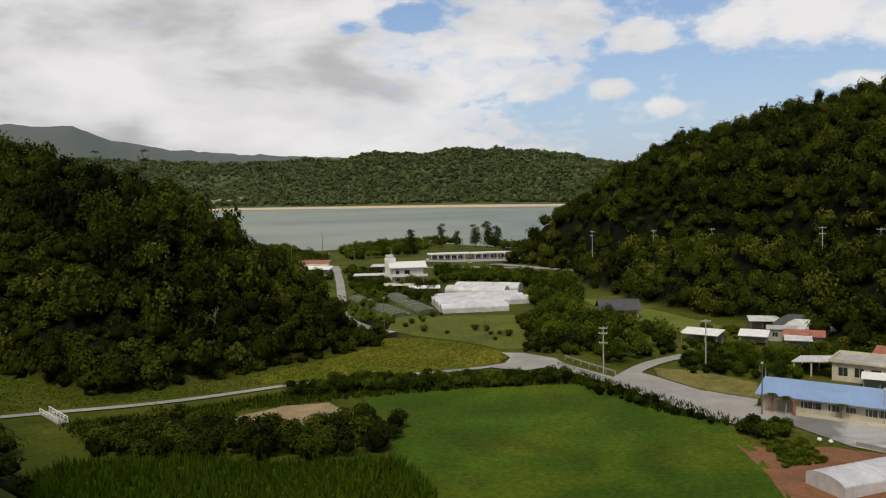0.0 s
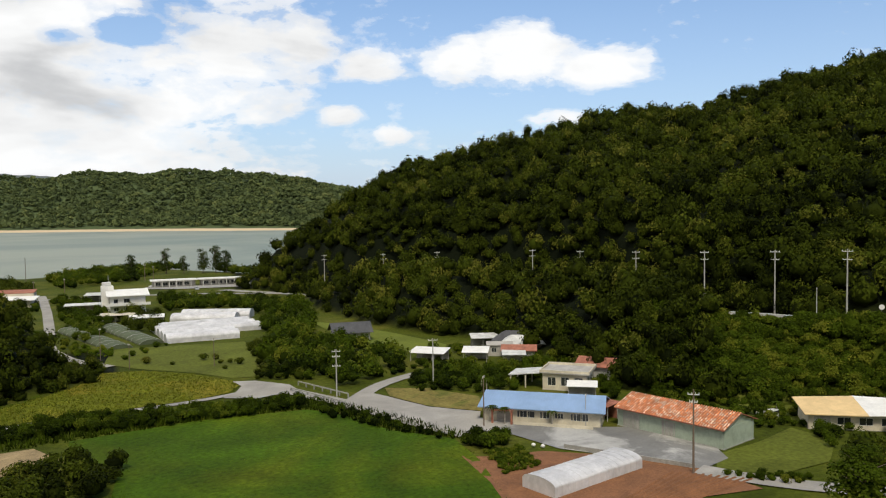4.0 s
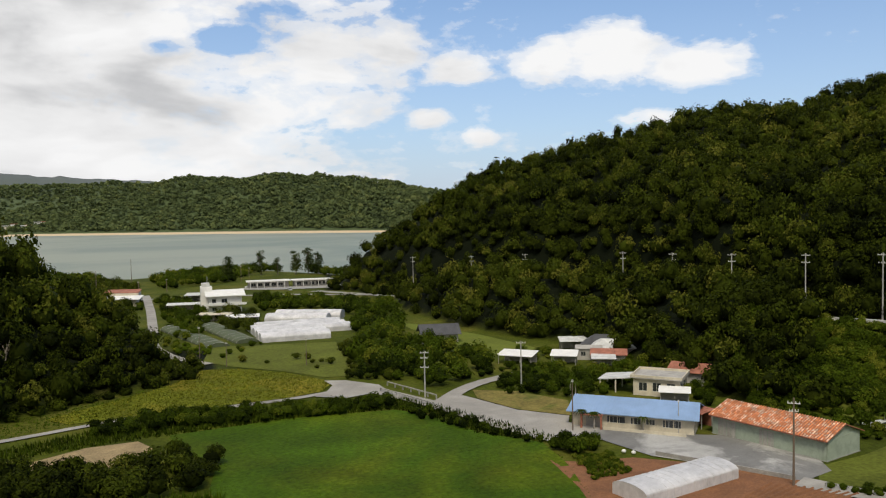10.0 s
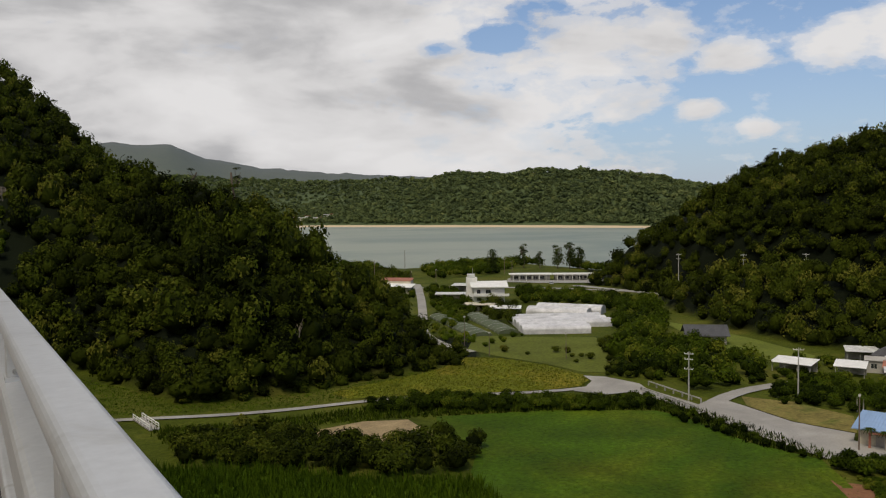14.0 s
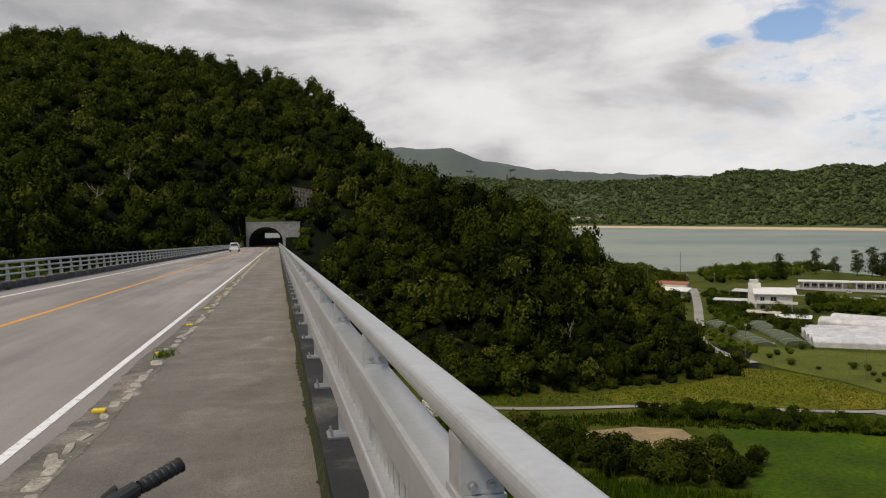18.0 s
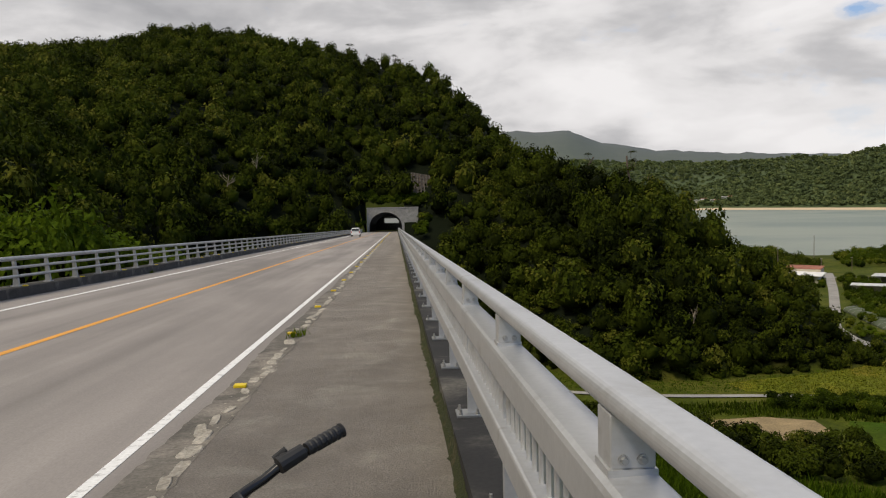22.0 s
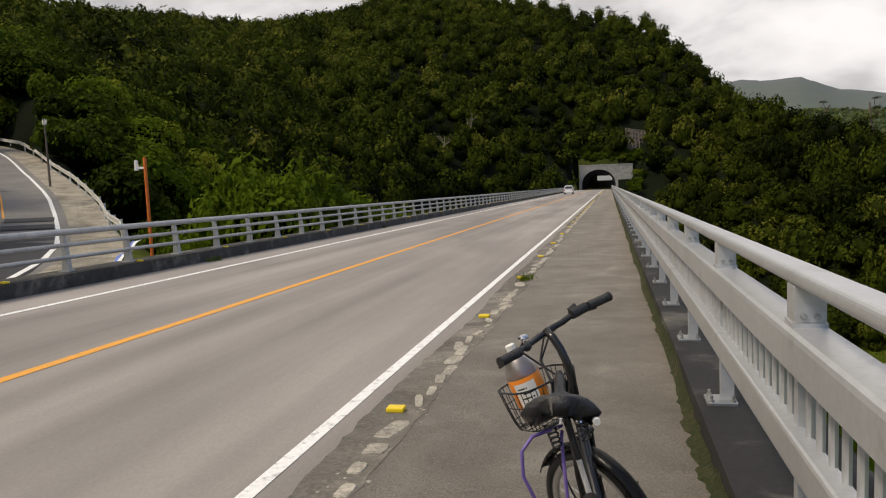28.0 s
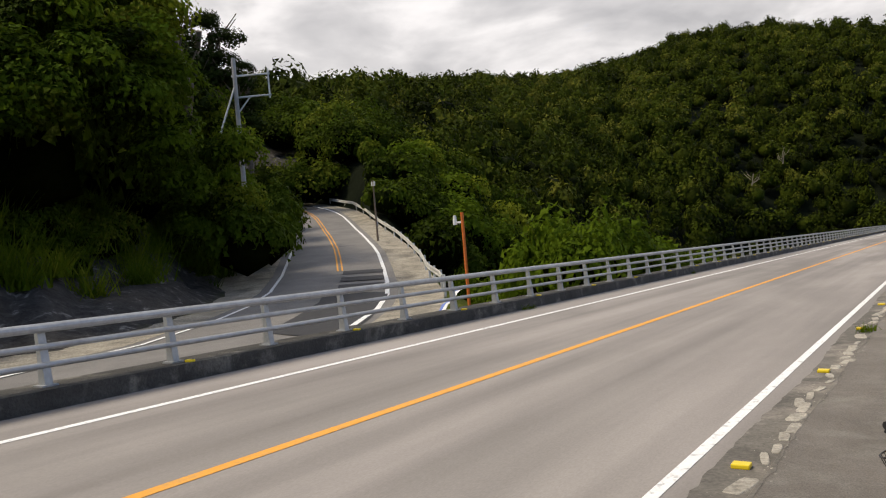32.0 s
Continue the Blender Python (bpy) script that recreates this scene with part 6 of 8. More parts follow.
# ---------------------------------------------------------------- greenhouses


def hoop(name, label, a, b, width, wall, crown_h, mat, ribs=12, ends=True):
    """A round-topped greenhouse tunnel from a to b (its middle line)."""
    place, turn, L = frame_of(a, b)
    h = thing(name, label, "greenhouse", place, turn, "greenhouses")
    prof = [(-width / 2, 0.0), (-width / 2, wall)] + [(-width / 2 * math.cos(t), wall + crown_h * math.sin(t)) for t in np.linspace(0.2, math.pi - 0.2, 11)] + [(width / 2, wall), (width / 2, 0.0)]
    bm = bmesh.new()
    n = max(2, int(L / 2))
    rows = []
    for k in range(n + 1):
        x = L * k / n
        sag = 0.03 * math.sin(k * 1.7)
        rows.append([bm.verts.new((x, y, z + (sag if z > wall else 0))) for y, z in prof])
    for ra, rb in zip(rows, rows[1:]):
        for i in range(len(prof) - 1):
            bm.faces.new((ra[i], rb[i], rb[i + 1], ra[i + 1]))
    if ends:
        bm.faces.new(rows[0])
        bm.faces.new(rows[-1][::-1])
    bmesh.ops.recalc_face_normals(bm, faces=bm.faces)
    part("cover", bm, mat, h, smooth=False)
    bm = bmesh.new()
    for k in range(ribs + 1):
        x = L * k / ribs
        pipe(bm, [(x, y * 1.004, z * 1.002 + .01) for y, z in prof], 0.022, 5)
    part("ribs", bm, FILM, h)
    return h


hoop("tunnel_greenhouse", "white film tunnel greenhouse on red soil", (88.0, 47.0), (104.3, 42.2), 5.6, 1.3, 0.8, FILM, 14)
for a, b in (((137.0, 187.0), (154.2, 177.6)), ((139.8, 192.3), (157.2, 182.8)), ((142.8, 198.0), (168.6, 184.6)), ((145.8, 203.8), (171.6, 190.4)), ((148.8, 209.6), (174.6, 196.2))):
    hoop("film_greenhouse", "pale film greenhouse bay in a joined block", a, b, 5.3, 1.25, 1.15, FILM, 12)
hoop("film_greenhouse", "round-topped film greenhouse behind the block", (166, 222), (178, 205), 7.0, 1.2, 1.7, FILM, 8)
hoop("film_greenhouse", "round-topped film greenhouse behind the block", (174, 227), (187, 208), 7.0, 1.2, 1.8, FILM, 8)
lean_to("packing_shed", "white-roofed packing shed beside the greenhouses", (152, 225), (160, 219), 5, 2.6, 3.0, WHITE, GREY_WALL)
hoop("net_house", "low dark net tunnel over a garden bed", (135.5, 231), (124, 188), 6.5, 0.3, 1.2, NET, 10)
hoop("net_house", "low dark net tunnel over a garden bed", (146, 226), (133.5, 188), 6.5, 0.3, 1.2, NET, 10)

rng = np.random.default_rng(77)
for poly, gap, lo, hi, mat, lab in (
        ([(150, 30), (167, 26), (171, 8), (163, 8), (153, 20)], 2.6, 1.2, 2.2, LEAF_NEAR, "rank green bushes on the terrace"),
        ([(166, -2), (184, -8), (196, -24), (186, -26), (172, -16), (160, -6)], 2.6, 1.0, 2.0, LEAF_NEAR, "green shrubs and vegetable beds on the terraces"),
        ([(186, -14), (204, -20), (206, -40), (190, -38)], 3.2, 1.6, 2.8, LEAF_HILL, "dark bushes at the road bend"),
        ([(131, 31), (137, 25), (139, 29), (134, 36), (128, 37)], 1.6, 0.6, 1.1, LEAF_NEAR, "low hedge along the warehouse lawn"),
        ([(108, 30), (113, 20), (112, 18), (107, 22), (105.8, 30)], 1.4, 0.5, 0.9, LEAF_NEAR, "clipped hedge along the lane wall"),
        ([(99, 66), (106, 67), (107, 61), (100, 60)], 1.7, 1.2, 1.9, LEAF_NEAR, "broad dark shrub at the corner of the yard"),
        ([(91.5, 54), (98.5, 61.5), (103.2, 58), (97.5, 51.5)], 0.62, 0.35, 0.62, LEAF_NEAR, "green vegetable bed on red soil"),
        ([(114, 165), (122, 160), (131, 152), (128, 138), (120, 142), (114, 152)], 5.5, 0.8, 1.5, LEAF_HILL, "scattered young trees on the lawn"),
        ([(113, 176), (133, 186), (135, 182), (114, 172)], 3.5, 0.7, 1.3, LEAF_NEAR, "shrubs below the net tunnels"),
        ([(120, 220), (128, 238), (120, 196), (112, 188)], 2.8, 0.9, 1.6, LEAF_NEAR, "banana and shrub garden by the lane")):
    Q = sow(poly, gap, rng, 0.8 + hi if hi > 1.4 else 0)
    sz = rng.uniform(lo, hi, len(Q))
    wood("shrubs", Q + np.stack([0 * sz, 0 * sz, sz * .4], 1), sz, BUSH_KINDS, CORES, mat, lab, "bushes", rng, tone_bias=0.08)

# ---------------------------------------------------------------- single trees
LEAF_PINE = foliage("leaf_pine", (0.012, 0.020, 0.004), (0.034, 0.050, 0.008), (0.07, 0.085, 0.018), 0.15)
LEAF_BRIGHT = foliage("leaf_bright", (0.035, 0.060, 0.004), (0.115, 0.172, 0.009), (0.21, 0.23, 0.020), 0.35)


def tree(name, label, x, y, tall, radius, kinds, mat, flat=1.0, base=None, tiers=1, bark=BARK, group="", low=0.55):
    """A tapered trunk with limbs and one or more tiers of leaf clumps."""
    z = height1(x, y) if base is None else base
    t = thing(name, label, "tree", (x, y, z - .2), random.uniform(0, 360), group)
    bm = bmesh.new()
    bend = [(random.uniform(-.04, .04) * tall * k, random.uniform(-.04, .04) * tall * k) for k in range(4)]
    pts = [(bend[k][0], bend[k][1], tall * .85 * k / 3) for k in range(4)]
    pipe(bm, pts, 0.035 * tall ** .8, 7)
    tips = []
    for k in range(3 + 2 * tiers):
        a = random.uniform(0, 2 * math.pi)
        h0 = tall * random.uniform(.45, .8)
        tip = (math.cos(a) * radius * .6, math.sin(a) * radius * .6, h0 + tall * .16)
        tube(bm, (0, 0, h0), tip, 0.012 * tall ** .8, 0.005 * tall ** .8, 5)
        tips.append(tip)
    part("trunk", bm, bark, t)
    V, tn = [], []
    for k in range(tiers):
        kd = kinds[random.randrange(len(kinds))].reshape(-1, 3)
        u = k / max(1, tiers - 1) if tiers > 1 else 1
        r_ = radius * (1.0 - 0.45 * u if tiers > 1 else 1.0)
        off = tips[k % len(tips)]
        zc = tall * (low + (0.93 - low) * u) if tiers > 1 else tall * .72
        V.append(kd * np.array([r_, r_, r_ * flat]) + np.array([off[0] * .35, off[1] * .35, zc - r_ * flat * .3]))
        tn.append(np.full(len(kd), random.uniform(.2, .6)))
    V = np.concatenate(V)
    bare("crown", V, np.arange(len(V)).reshape(-1, 3), mat, t, tone=np.concatenate(tn))
    return t


random.seed(4)


def polar(az, r):
    return r * math.sin(radians(az)), r * math.cos(radians(az))


for x, y, h, r in ((309, 419, 16, 4.6), (316, 411, 11, 4.0), (323, 402, 15, 5.2), (328, 396, 17, 6.0), (332, 391, 14, 5.2), (270, 397, 14, 5.8)):
    tree("casuarina_tree", "dark feathery casuarina tree by the shore", x, y, h, r, KINDS, LEAF_PINE, 0.9, tiers=7, low=0.22)
for az, el, r, rad, tiers, nm in ((13.66, 3.15, 238, 2.6, 2, "ridge_tree"), (16.43, 3.25, 229, 2.6, 3, "ridge_tree"), (17.6, 1.6, 226, 2.2, 1, "ridge_tree"), (0.18, 10.15, 392, 3.6, 3, "ridge_pine"), (-3.03, 10.9, 402, 4.2, 3, "ridge_pine"),
                                  (2.9, 9.1, 372, 4.5, 2, "ridge_pine"), (5.2, 7.3, 345, 3.6, 2, "ridge_pine"), (-5.2, 11.05, 408, 4.6, 2, "ridge_pine"), (-11, 11.75, 412, 4.2, 2, "ridge_pine"), (53.0, 3.8, 402, 3.4, 3, "ridge_pine"),
                                  (72.0, 6.5, 392, 4.4, 2, "ridge_tree"), (75.3, 7.2, 390, 3.2, 2, "ridge_tree"), (77.0, 7.7, 388, 3.2, 2, "ridge_tree"), (83.5, 9.4, 376, 3.4, 2, "ridge_tree"), (90.3, 9.4, 372, 4.6, 2, "ridge_tree"), (91.3, 9.4, 372, 4.2, 2, "ridge_tree"), (93.4, 9.8, 368, 4.2, 2, "ridge_tree"), (96.9, 10.6, 364, 4.4, 3, "ridge_tree"), (-20, 10.7, 428, 4, 2, "ridge_pine"), (-32, 10.9, 392, 4, 2, "ridge_pine"), (-37, 11.4, 352, 4, 2, "ridge_pine")):
    x, y = polar(az, r)
    z = height1(x, y)
    top = 1.6 + r * math.tan(radians(el))
    tree(nm, "tall pine standing above the ridge woods" if "pine" in nm else "flat-crowned tree standing above the hillside woods", x, y, max(7.0, top - z), rad, KINDS, LEAF_PINE if "pine" in nm else LEAF_HILL, 0.55, tiers=tiers)
# tall trees over the road bank
for az, off, h, rad in ((-49.5, 11, 15.5, 4.2), (-54, 12, 14, 4.4), (-59, 13, 14, 4.6), (-47.8, 10, 17.5, 3.6), (-46.6, 11, 16.5, 3.2), (-51.5, 9, 16.5, 3.6), (-63, 12, 13, 4.4)):
    for r in np.arange(24, 90, .5):
        x, y = polar(az, r)
        if x < np.interp(y, SIDE[:, 1], SIDE[:, 0]) and along(SIDE, np.array([x]), np.array([y]))[0][0] > off + 2.2 * float(smooth01((26 - y) / 10)):
            break
    tree("bank_tree", "tall dark pine leaning over the road bank", x, y, h, rad, FINE_KINDS, LEAF_PINE, 0.8, tiers=4)
# leafy boughs hanging over the bank
rng = np.random.default_rng(33)
hang = []
for az, el, r, rad in ((-61, 9.5, 33, 2.0), (-58, 10.5, 33, 2.1), (-55.5, 12, 34, 2.2), (-53, 10.0, 35, 2.1), (-52.5, 14, 36, 2.2), (-50.5, 11, 38, 2.2), (-50, 7.0, 38, 2.0), (-48.2, 8.5, 42, 2.1), (-48, 4.5, 42, 2.0), (-46.6, 6.0, 47, 2.2),
                       (-46.2, 2.6, 48, 2.2), (-45.4, 4.0, 53, 2.3), (-45.0, 1.2, 54, 2.2), (-57, 15.5, 35, 2.2), (-60, 13, 34, 2.2), (-62.5, 10.5, 33, 2.2), (-63.5, 15, 34, 2.3), (-47.6, 1.2, 46, 1.6), (-46.6, -.2, 49, 1.6),
                       (-64.5, 9, 32, 2.0), (-59.5, 17, 37, 2.2), (-54, 17.5, 37, 2.4), (-50.5, 15.5, 42, 2.3), (-48.5, 12.2, 46, 2.0), (-44.7, 3.4, 60, 2.2), (-45.4, 8.2, 62, 2.6), (-44.4, 6.4, 68, 2.6), (-46.6, 9.6, 60, 2.4), (-44.3, 6.4, 45, 1.9), (-44.2, 2.8, 46, 1.9)):
    x, y = polar(az - 2.2 * float(smooth01((az + 51) / 3)), r)
    x, y = x - .3, y - 1.6
    hang.append((x, y, 1.65 + r * math.tan(radians(el)) - .5, rad))
hang = np.array(hang)
# front copy in brighter leaves as lit, rear copy in darker leaves as shade
wood("hanging_boughs", hang[:, :3], hang[:, 3], FINE_KINDS, CORES, LEAF_BRIGHT, "leafy green boughs hanging over the rocky bank", "boughs", rng, .95, core=False, tone_bias=.12)
wood("hanging_boughs", hang[:, :3] + np.array([-.5, -.2, -.3]), hang[:, 3] * 1.05, FINE_KINDS, CORES, LEAF_NEAR, "shaded boughs hanging over the rocky bank", "boughs", rng, .95, core=False)
# fresh green shrubs beyond the guard rail
rng = np.random.default_rng(31)
Q = sow([(-14.0, 25.5), (-20.5, 36), (-29.5, 48), (-41, 61.5), (-34, 66), (-24, 66), (-13.2, 60), (-12.6, 26)], 2.9, rng)
sz = rng.uniform(1.5, 2.7, len(Q))
wood("roadside_shrubs", np.stack([Q[:, 0], Q[:, 1], Q[:, 2] + 1.0], 1), sz, FINE_KINDS, CORES, LEAF_BRIGHT, "fresh green leafy shrubs beyond the guard rail", "bushes", rng, 1.5, tone_bias=.2)
Q = sow([(-36, 59), (-50, 70), (-58, 82), (-56, 92), (-38, 90), (-22, 68)], 4.8, rng)
sz = rng.uniform(3.0, 4.4, len(Q))
wood("roadside_trees", Q + np.array([0, 0, 4.2]), sz, FINE_KINDS, CORES, LEAF_BRIGHT, "broad leafy trees beyond the side road", "trees", rng, 1.1, tone_bias=.22)
# bushes and grass tufts on the rocky bank
bank_p = []
for _ in range(900):
    a, r = rng.uniform(-88, -44.5), rng.uniform(18, 75)
    x, y = polar(a, r)
    d = float(along(SIDE, np.array([x]), np.array([y]))[0][0])
    d -= 2.2 * float(smooth01((26 - y) / 10))
    if x < np.interp(y, SIDE[:, 1], SIDE[:, 0]) and 6.6 < d < 14:
        bank_p.append((x, y, height1(x, y), d))
bank_p = np.array(bank_p)
tufts("bank_grass", bank_p[::2, :3], 34, 0.75, 0.22, CANE, "clumps of long grass hanging on the rocky bank", "grass", rng, 1.1, 0.025)
sel = bank_p[(bank_p[:, 3] > 8.5)][1::3]
sz = rng.uniform(0.8, 1.7, len(sel))
wood("bank_bushes", sel[:, :3] + np.array([0, 0, .3]), sz, FINE_KINDS, CORES, LEAF_NEAR, "leafy bushes on the rocky road bank", "bushes", rng)
far_bank = np.array([(x_, y_, height1(x_, y_)) for x_, y_ in (polar(a_, r_) for a_, r_ in ((-48.2, 43), (-47.2, 47), (-46.2, 51), (-45.6, 56), (-45.2, 61), (-44.9, 67), (-44.8, 74), (-47.8, 50), (-46.4, 58)))])
wood("bank_bushes", far_bank + np.array([0, 0, 1.6]), np.full(len(far_bank), 2.4), FINE_KINDS, CORES, LEAF_NEAR, "leafy bushes along the verge of the side road", "bushes", rng, 1.3)
# broad trees on the near side of the south lane
for x, y, h, r in ((98, 12, 8.5, 4.6), (100, 6, 9.0, 5.0), (97, 1, 8.0, 4.4), (101, -2.5, 7.5, 4.2), (99, -13, 8.0, 4.6), (96, -17, 7.0, 4.0)):
    tree("lane_tree", "broad dark green tree beside the south lane", x, y, h, r, FINE_KINDS, LEAF_NEAR, 0.75, tiers=4, low=0.4)
# palms before the hall
def palm(x, y, tall, fronds=13):
    t = thing("palm", "small palm tree with drooping green fronds", "palm", (x, y, height1(x, y)), 0, "palms by the hall")
    bm = bmesh.new()
    tube(bm, (0, 0, -.2), (0, 0, tall), .13, .09, 7)
    part("trunk", bm, BARK_PALE, t)
    V = []
    for k in range(fronds):
        a = 2 * math.pi * k / fronds + random.uniform(-.2, .2)
        L = random.uniform(1.2, 1.7)
        prev = Vector((0, 0, tall))
        side = Vector((-math.sin(a), math.cos(a), 0)) * .16
        for q in range(1, 5):
            u = q / 4
            p = Vector((math.cos(a) * L * u, math.sin(a) * L * u, tall + .5 * u - 1.15 * u * u))
            w0, w1 = side * (1.3 - u + .25), side * max(.05, 1.05 - u)
            V += [prev - w0, prev + w0, p + w1, prev - w0, p + w1, p - w1]
            prev = p
    V = np.array([v[:] for v in V])
    bare("fronds", V, np.arange(len(V)).reshape(-1, 3), LEAF_NEAR, t, tone=np.full(len(V), .4))
    return t


for x, y, h in ((113.2, 66.5, 2.8), (116.0, 59.3, 2.6), (112.6, 68.5, 3.0), (128, 79, 3.4), (131, 82, 3.2), (139, 30, 3.0), (134, 7, 3.4), (146, 52, 3.0), (148, 48, 3.2), (150, 45, 3.0)):
    palm(x, y, h)

# ---------------------------------------------------------------- poles


def utility_pole(x, y, tall, label, arms=((0.2, 1.8), (1.3, 1.2)), base=None, mat=POLE, r=0.16, face=0.0, group="utility poles"):
    z = height1(x, y) if base is None else base
    t = thing("utility_pole", label, "utility pole", (x, y, z - .2), face, group)
    bm = bmesh.new()
    tube(bm, (0, 0, 0), (0, 0, tall + .2), r, r * .6, 10)
    part("shaft", bm, mat, t)
    for drop, w in arms:
        bm = bmesh.new()
        box(bm, -w / 2, w / 2, -.05, .05, tall - drop - .05, tall - drop + .06)
        arm = part("crossarm", bm, TIN_ROOF, t)
        for sx in (-.46, -.15, .15, .46):
            bm = bmesh.new()
            tube(bm, (sx * w, 0, tall - drop + .06), (sx * w, 0, tall - drop + .30), .05, .03, 6)
            part("insulator", bm, WHITE, arm)
    return t


for az, el in ((47.0, -3.17), (51.15, -3.18), (54.95, -3.09), (61.7, -3.02), (65.0, -3.11), (68.8, -3.15), (73.3, -3.15), (77.7, -3.08), (81.95, -2.99), (87.3, -2.77), (96.9, -2.2)):
    r = float(np.interp(az, [q[0] for q in SHELF], [q[1] for q in SHELF])) + 3.4
    x, y = polar(az, r)
    z = height1(x, y)
    utility_pole(x, y, 1.6 + r * math.tan(radians(el)) - z, "grey concrete utility pole with crossarms beside the slope road", ((.25, 2.0), (1.9, 1.7)), z, face=-az, r=0.19, group="poles along the slope road")
x, y = polar(80.2, 178)
utility_pole(x, y, 6.5, "short stay pole beside the slope road", ((.2, .4),), r=.12)
utility_pole(105.1, 33.1, 11.3, "dark utility pole with small crossarms beside the yard", ((.5, 1.5), (1.5, 1.1)), mat=POLE_BROWN, face=-70)
utility_pole(129.8, 92.5, 9.8, "grey utility pole with a transformer arm by the cottages", ((.2, 1.9),), face=-50)
utility_pole(113.8, 103.7, 9.0, "utility pole with three crossarms by the lane bridge", ((.2, 1.6), (1.2, 1.5), (3.0, 1.6)), face=-50)
utility_pole(110.3, 68.7, 8.4, "slim dark pole beside the hall", ((.2, .5),), mat=POLE_BROWN, r=.12)
utility_pole(118.6, 54.6, 5.6, "slim grey pole before the hall", ((.2, .4),), r=.08)
for x, y, h in ((112, 178, 8), (109.2, 162.3, 6), (121.2, 147.8, 6.5)):
    utility_pole(x, y, h, "slim weathered pole at the field edge", ((.3, .6),), mat=POLE_BROWN, r=.1)
for x, y, az_el, arms in ((186, 384, -3.5, ((.2, 3.0),)), (234, 440, -2.79, ((.2, .4),)), (190, 351, -4.3, ((.2, .8),)), (271, 386, -3.5, ((.3, 1.0),)), (275, 384, -3.63, ((.3, 1.0),)), (285, 300, -3.02, ((.3, .5),)), (213, 366, -4.2, ((.3, .8),))):
    z = height1(x, y)
    utility_pole(x, y, 1.6 + math.hypot(x, y) * math.tan(radians(az_el)) - z, "thin utility pole near the shore", arms, z, mat=POLE_BROWN, r=.2, face=-30)
utility_pole(*polar(-38.3, 62), 4.8, "short brown pole beside the side road", ((.2, .3),), mat=POLE_BROWN, r=.09)
x, y = polar(-47.6, 50)
z = height1(x, y)
t = thing("line_pole", "grey pole with a square steel arm frame above the trees", "utility pole", (x, y, z - .2), 45)
top = 1.6 + 50 * math.tan(radians(13.0)) - z
bm = bmesh.new()
tube(bm, (0, 0, 0), (0, 0, top + .2), .17, .13, 10)
part("shaft", bm, POLE, t)
for nm, a_, b_, r_ in (("arm", (-.2, 0, top - .9), (2.1, 0, top - .8), .06), ("arm", (0, 0, top - 2.2), (2.1, 0, top - 2.1), .06), ("arm_end", (2.0, 0, top - 2.3), (2.0, 0, top - .5), .06), ("brace", (0, 0, top - 3.2), (.8, 0, top - 2.2), .05), ("stay", (0, 0, top - 1.4), (-1.2, -.4, top - 4.6), .06)):
    bm = bmesh.new()
    tube(bm, a_, b_, r_, r_, 6)
    part(nm, bm, TIN_ROOF, t)
# orange snow-pole style marker and its lamp
x, y = -15.9, 24.2
t = thing("marker_pole", "orange roadside marker pole with a small white fitting", "marker pole", (x, y, -.15), 0)
bm = bmesh.new()
tube(bm, (0, 0, -1.6), (0, 0, 2.45), .06, .06, 10)
part("pole", bm, ORANGE_POLE, t)
bm = bmesh.new()
box(bm, -.32, -.02, -.04, .04, 2.05, 2.13)
tube(bm, (-.33, 0, 2.0), (-.33, 0, 2.36), .08, .06, 8)
part("fitting", bm, WHITE, t)
# round sign by the slope road
x, y = polar(83.9, 176)
t = thing("road_sign", "round white road sign on a thin post", "sign", (x, y, height1(x, y)), -83.9)
bm = bmesh.new()
tube(bm, (0, 0, -.2), (0, 0, 2.6), .04, .04, 8)
part("post", bm, ZINC, t)
bm = bmesh.new()
tube(bm, (0, -.06, 2.7), (0, -.03, 2.7), .5, .5, 20)
part("disc", bm, WHITE, t)
# guard rail posts of the slope road
guard2 = thing("slope_guard_rail", "low white guard rail along the slope road", "guard rail", kind="structure")
line = [polar(a_, float(np.interp(a_, [q[0] for q in SHELF], [q[1] for q in SHELF])) - 3.0) for a_ in np.arange(71, 99, .8)]
for (xa, ya), (xb, yb) in zip(line, line[1:]):
    za, zb = (float(along(SHELF_XYZ, np.array([q[0]]), np.array([q[1]]))[1][0]) for q in ((xa, ya), (xb, yb)))
    bm = bmesh.new()
    pipe(bm, [(xa, ya, za + .75), (xb, yb, zb + .75)], .13, 6)
    part("beam", bm, TIN_ROOF, guard2)
    bm = bmesh.new()
    tube(bm, (xa, ya, za - .3), (xa, ya, za + .75), .07, .07, 6)
    part("post", bm, TIN_ROOF, guard2)

# ---------------------------------------------------------------- bicycle on the footway
PURPLE = surface("purple_cable", (0.16, 0.10, 0.34), 0.4)
JUICE = surface("orange_juice", (0.85, 0.26, 0.02), 0.3)
PAPER = surface("paper_label", (0.80, 0.79, 0.77), 0.6)
LEATHER = surface("black_saddle_vinyl", (0.022, 0.022, 0.024), 0.42, grain=0.2, grain_scale=90, bump=0.1)
RIM = surface("alloy_rim", (0.55, 0.55, 0.54), 0.35, metal=0.8)
RED_LENS = surface("red_lens", (0.55, 0.03, 0.02), 0.2)
CLEAR = bpy.data.materials.new("clear_plastic")
CLEAR.use_nodes = True
N = Net(CLEAR.node_tree)
g_, t_, x_ = N.n("ShaderNodeBsdfGlossy"), N.n("ShaderNodeBsdfTransparent"), N.n("ShaderNodeMixShader")
g_.inputs["Roughness"].default_value = 0.3
t_.inputs["Color"].default_value = (0.80, 0.82, 0.80, 1)
x_.inputs[0].default_value = 0.34
N.put(x_.inputs[1], t_.outputs[0])
N.put(x_.inputs[2], g_.outputs[0])
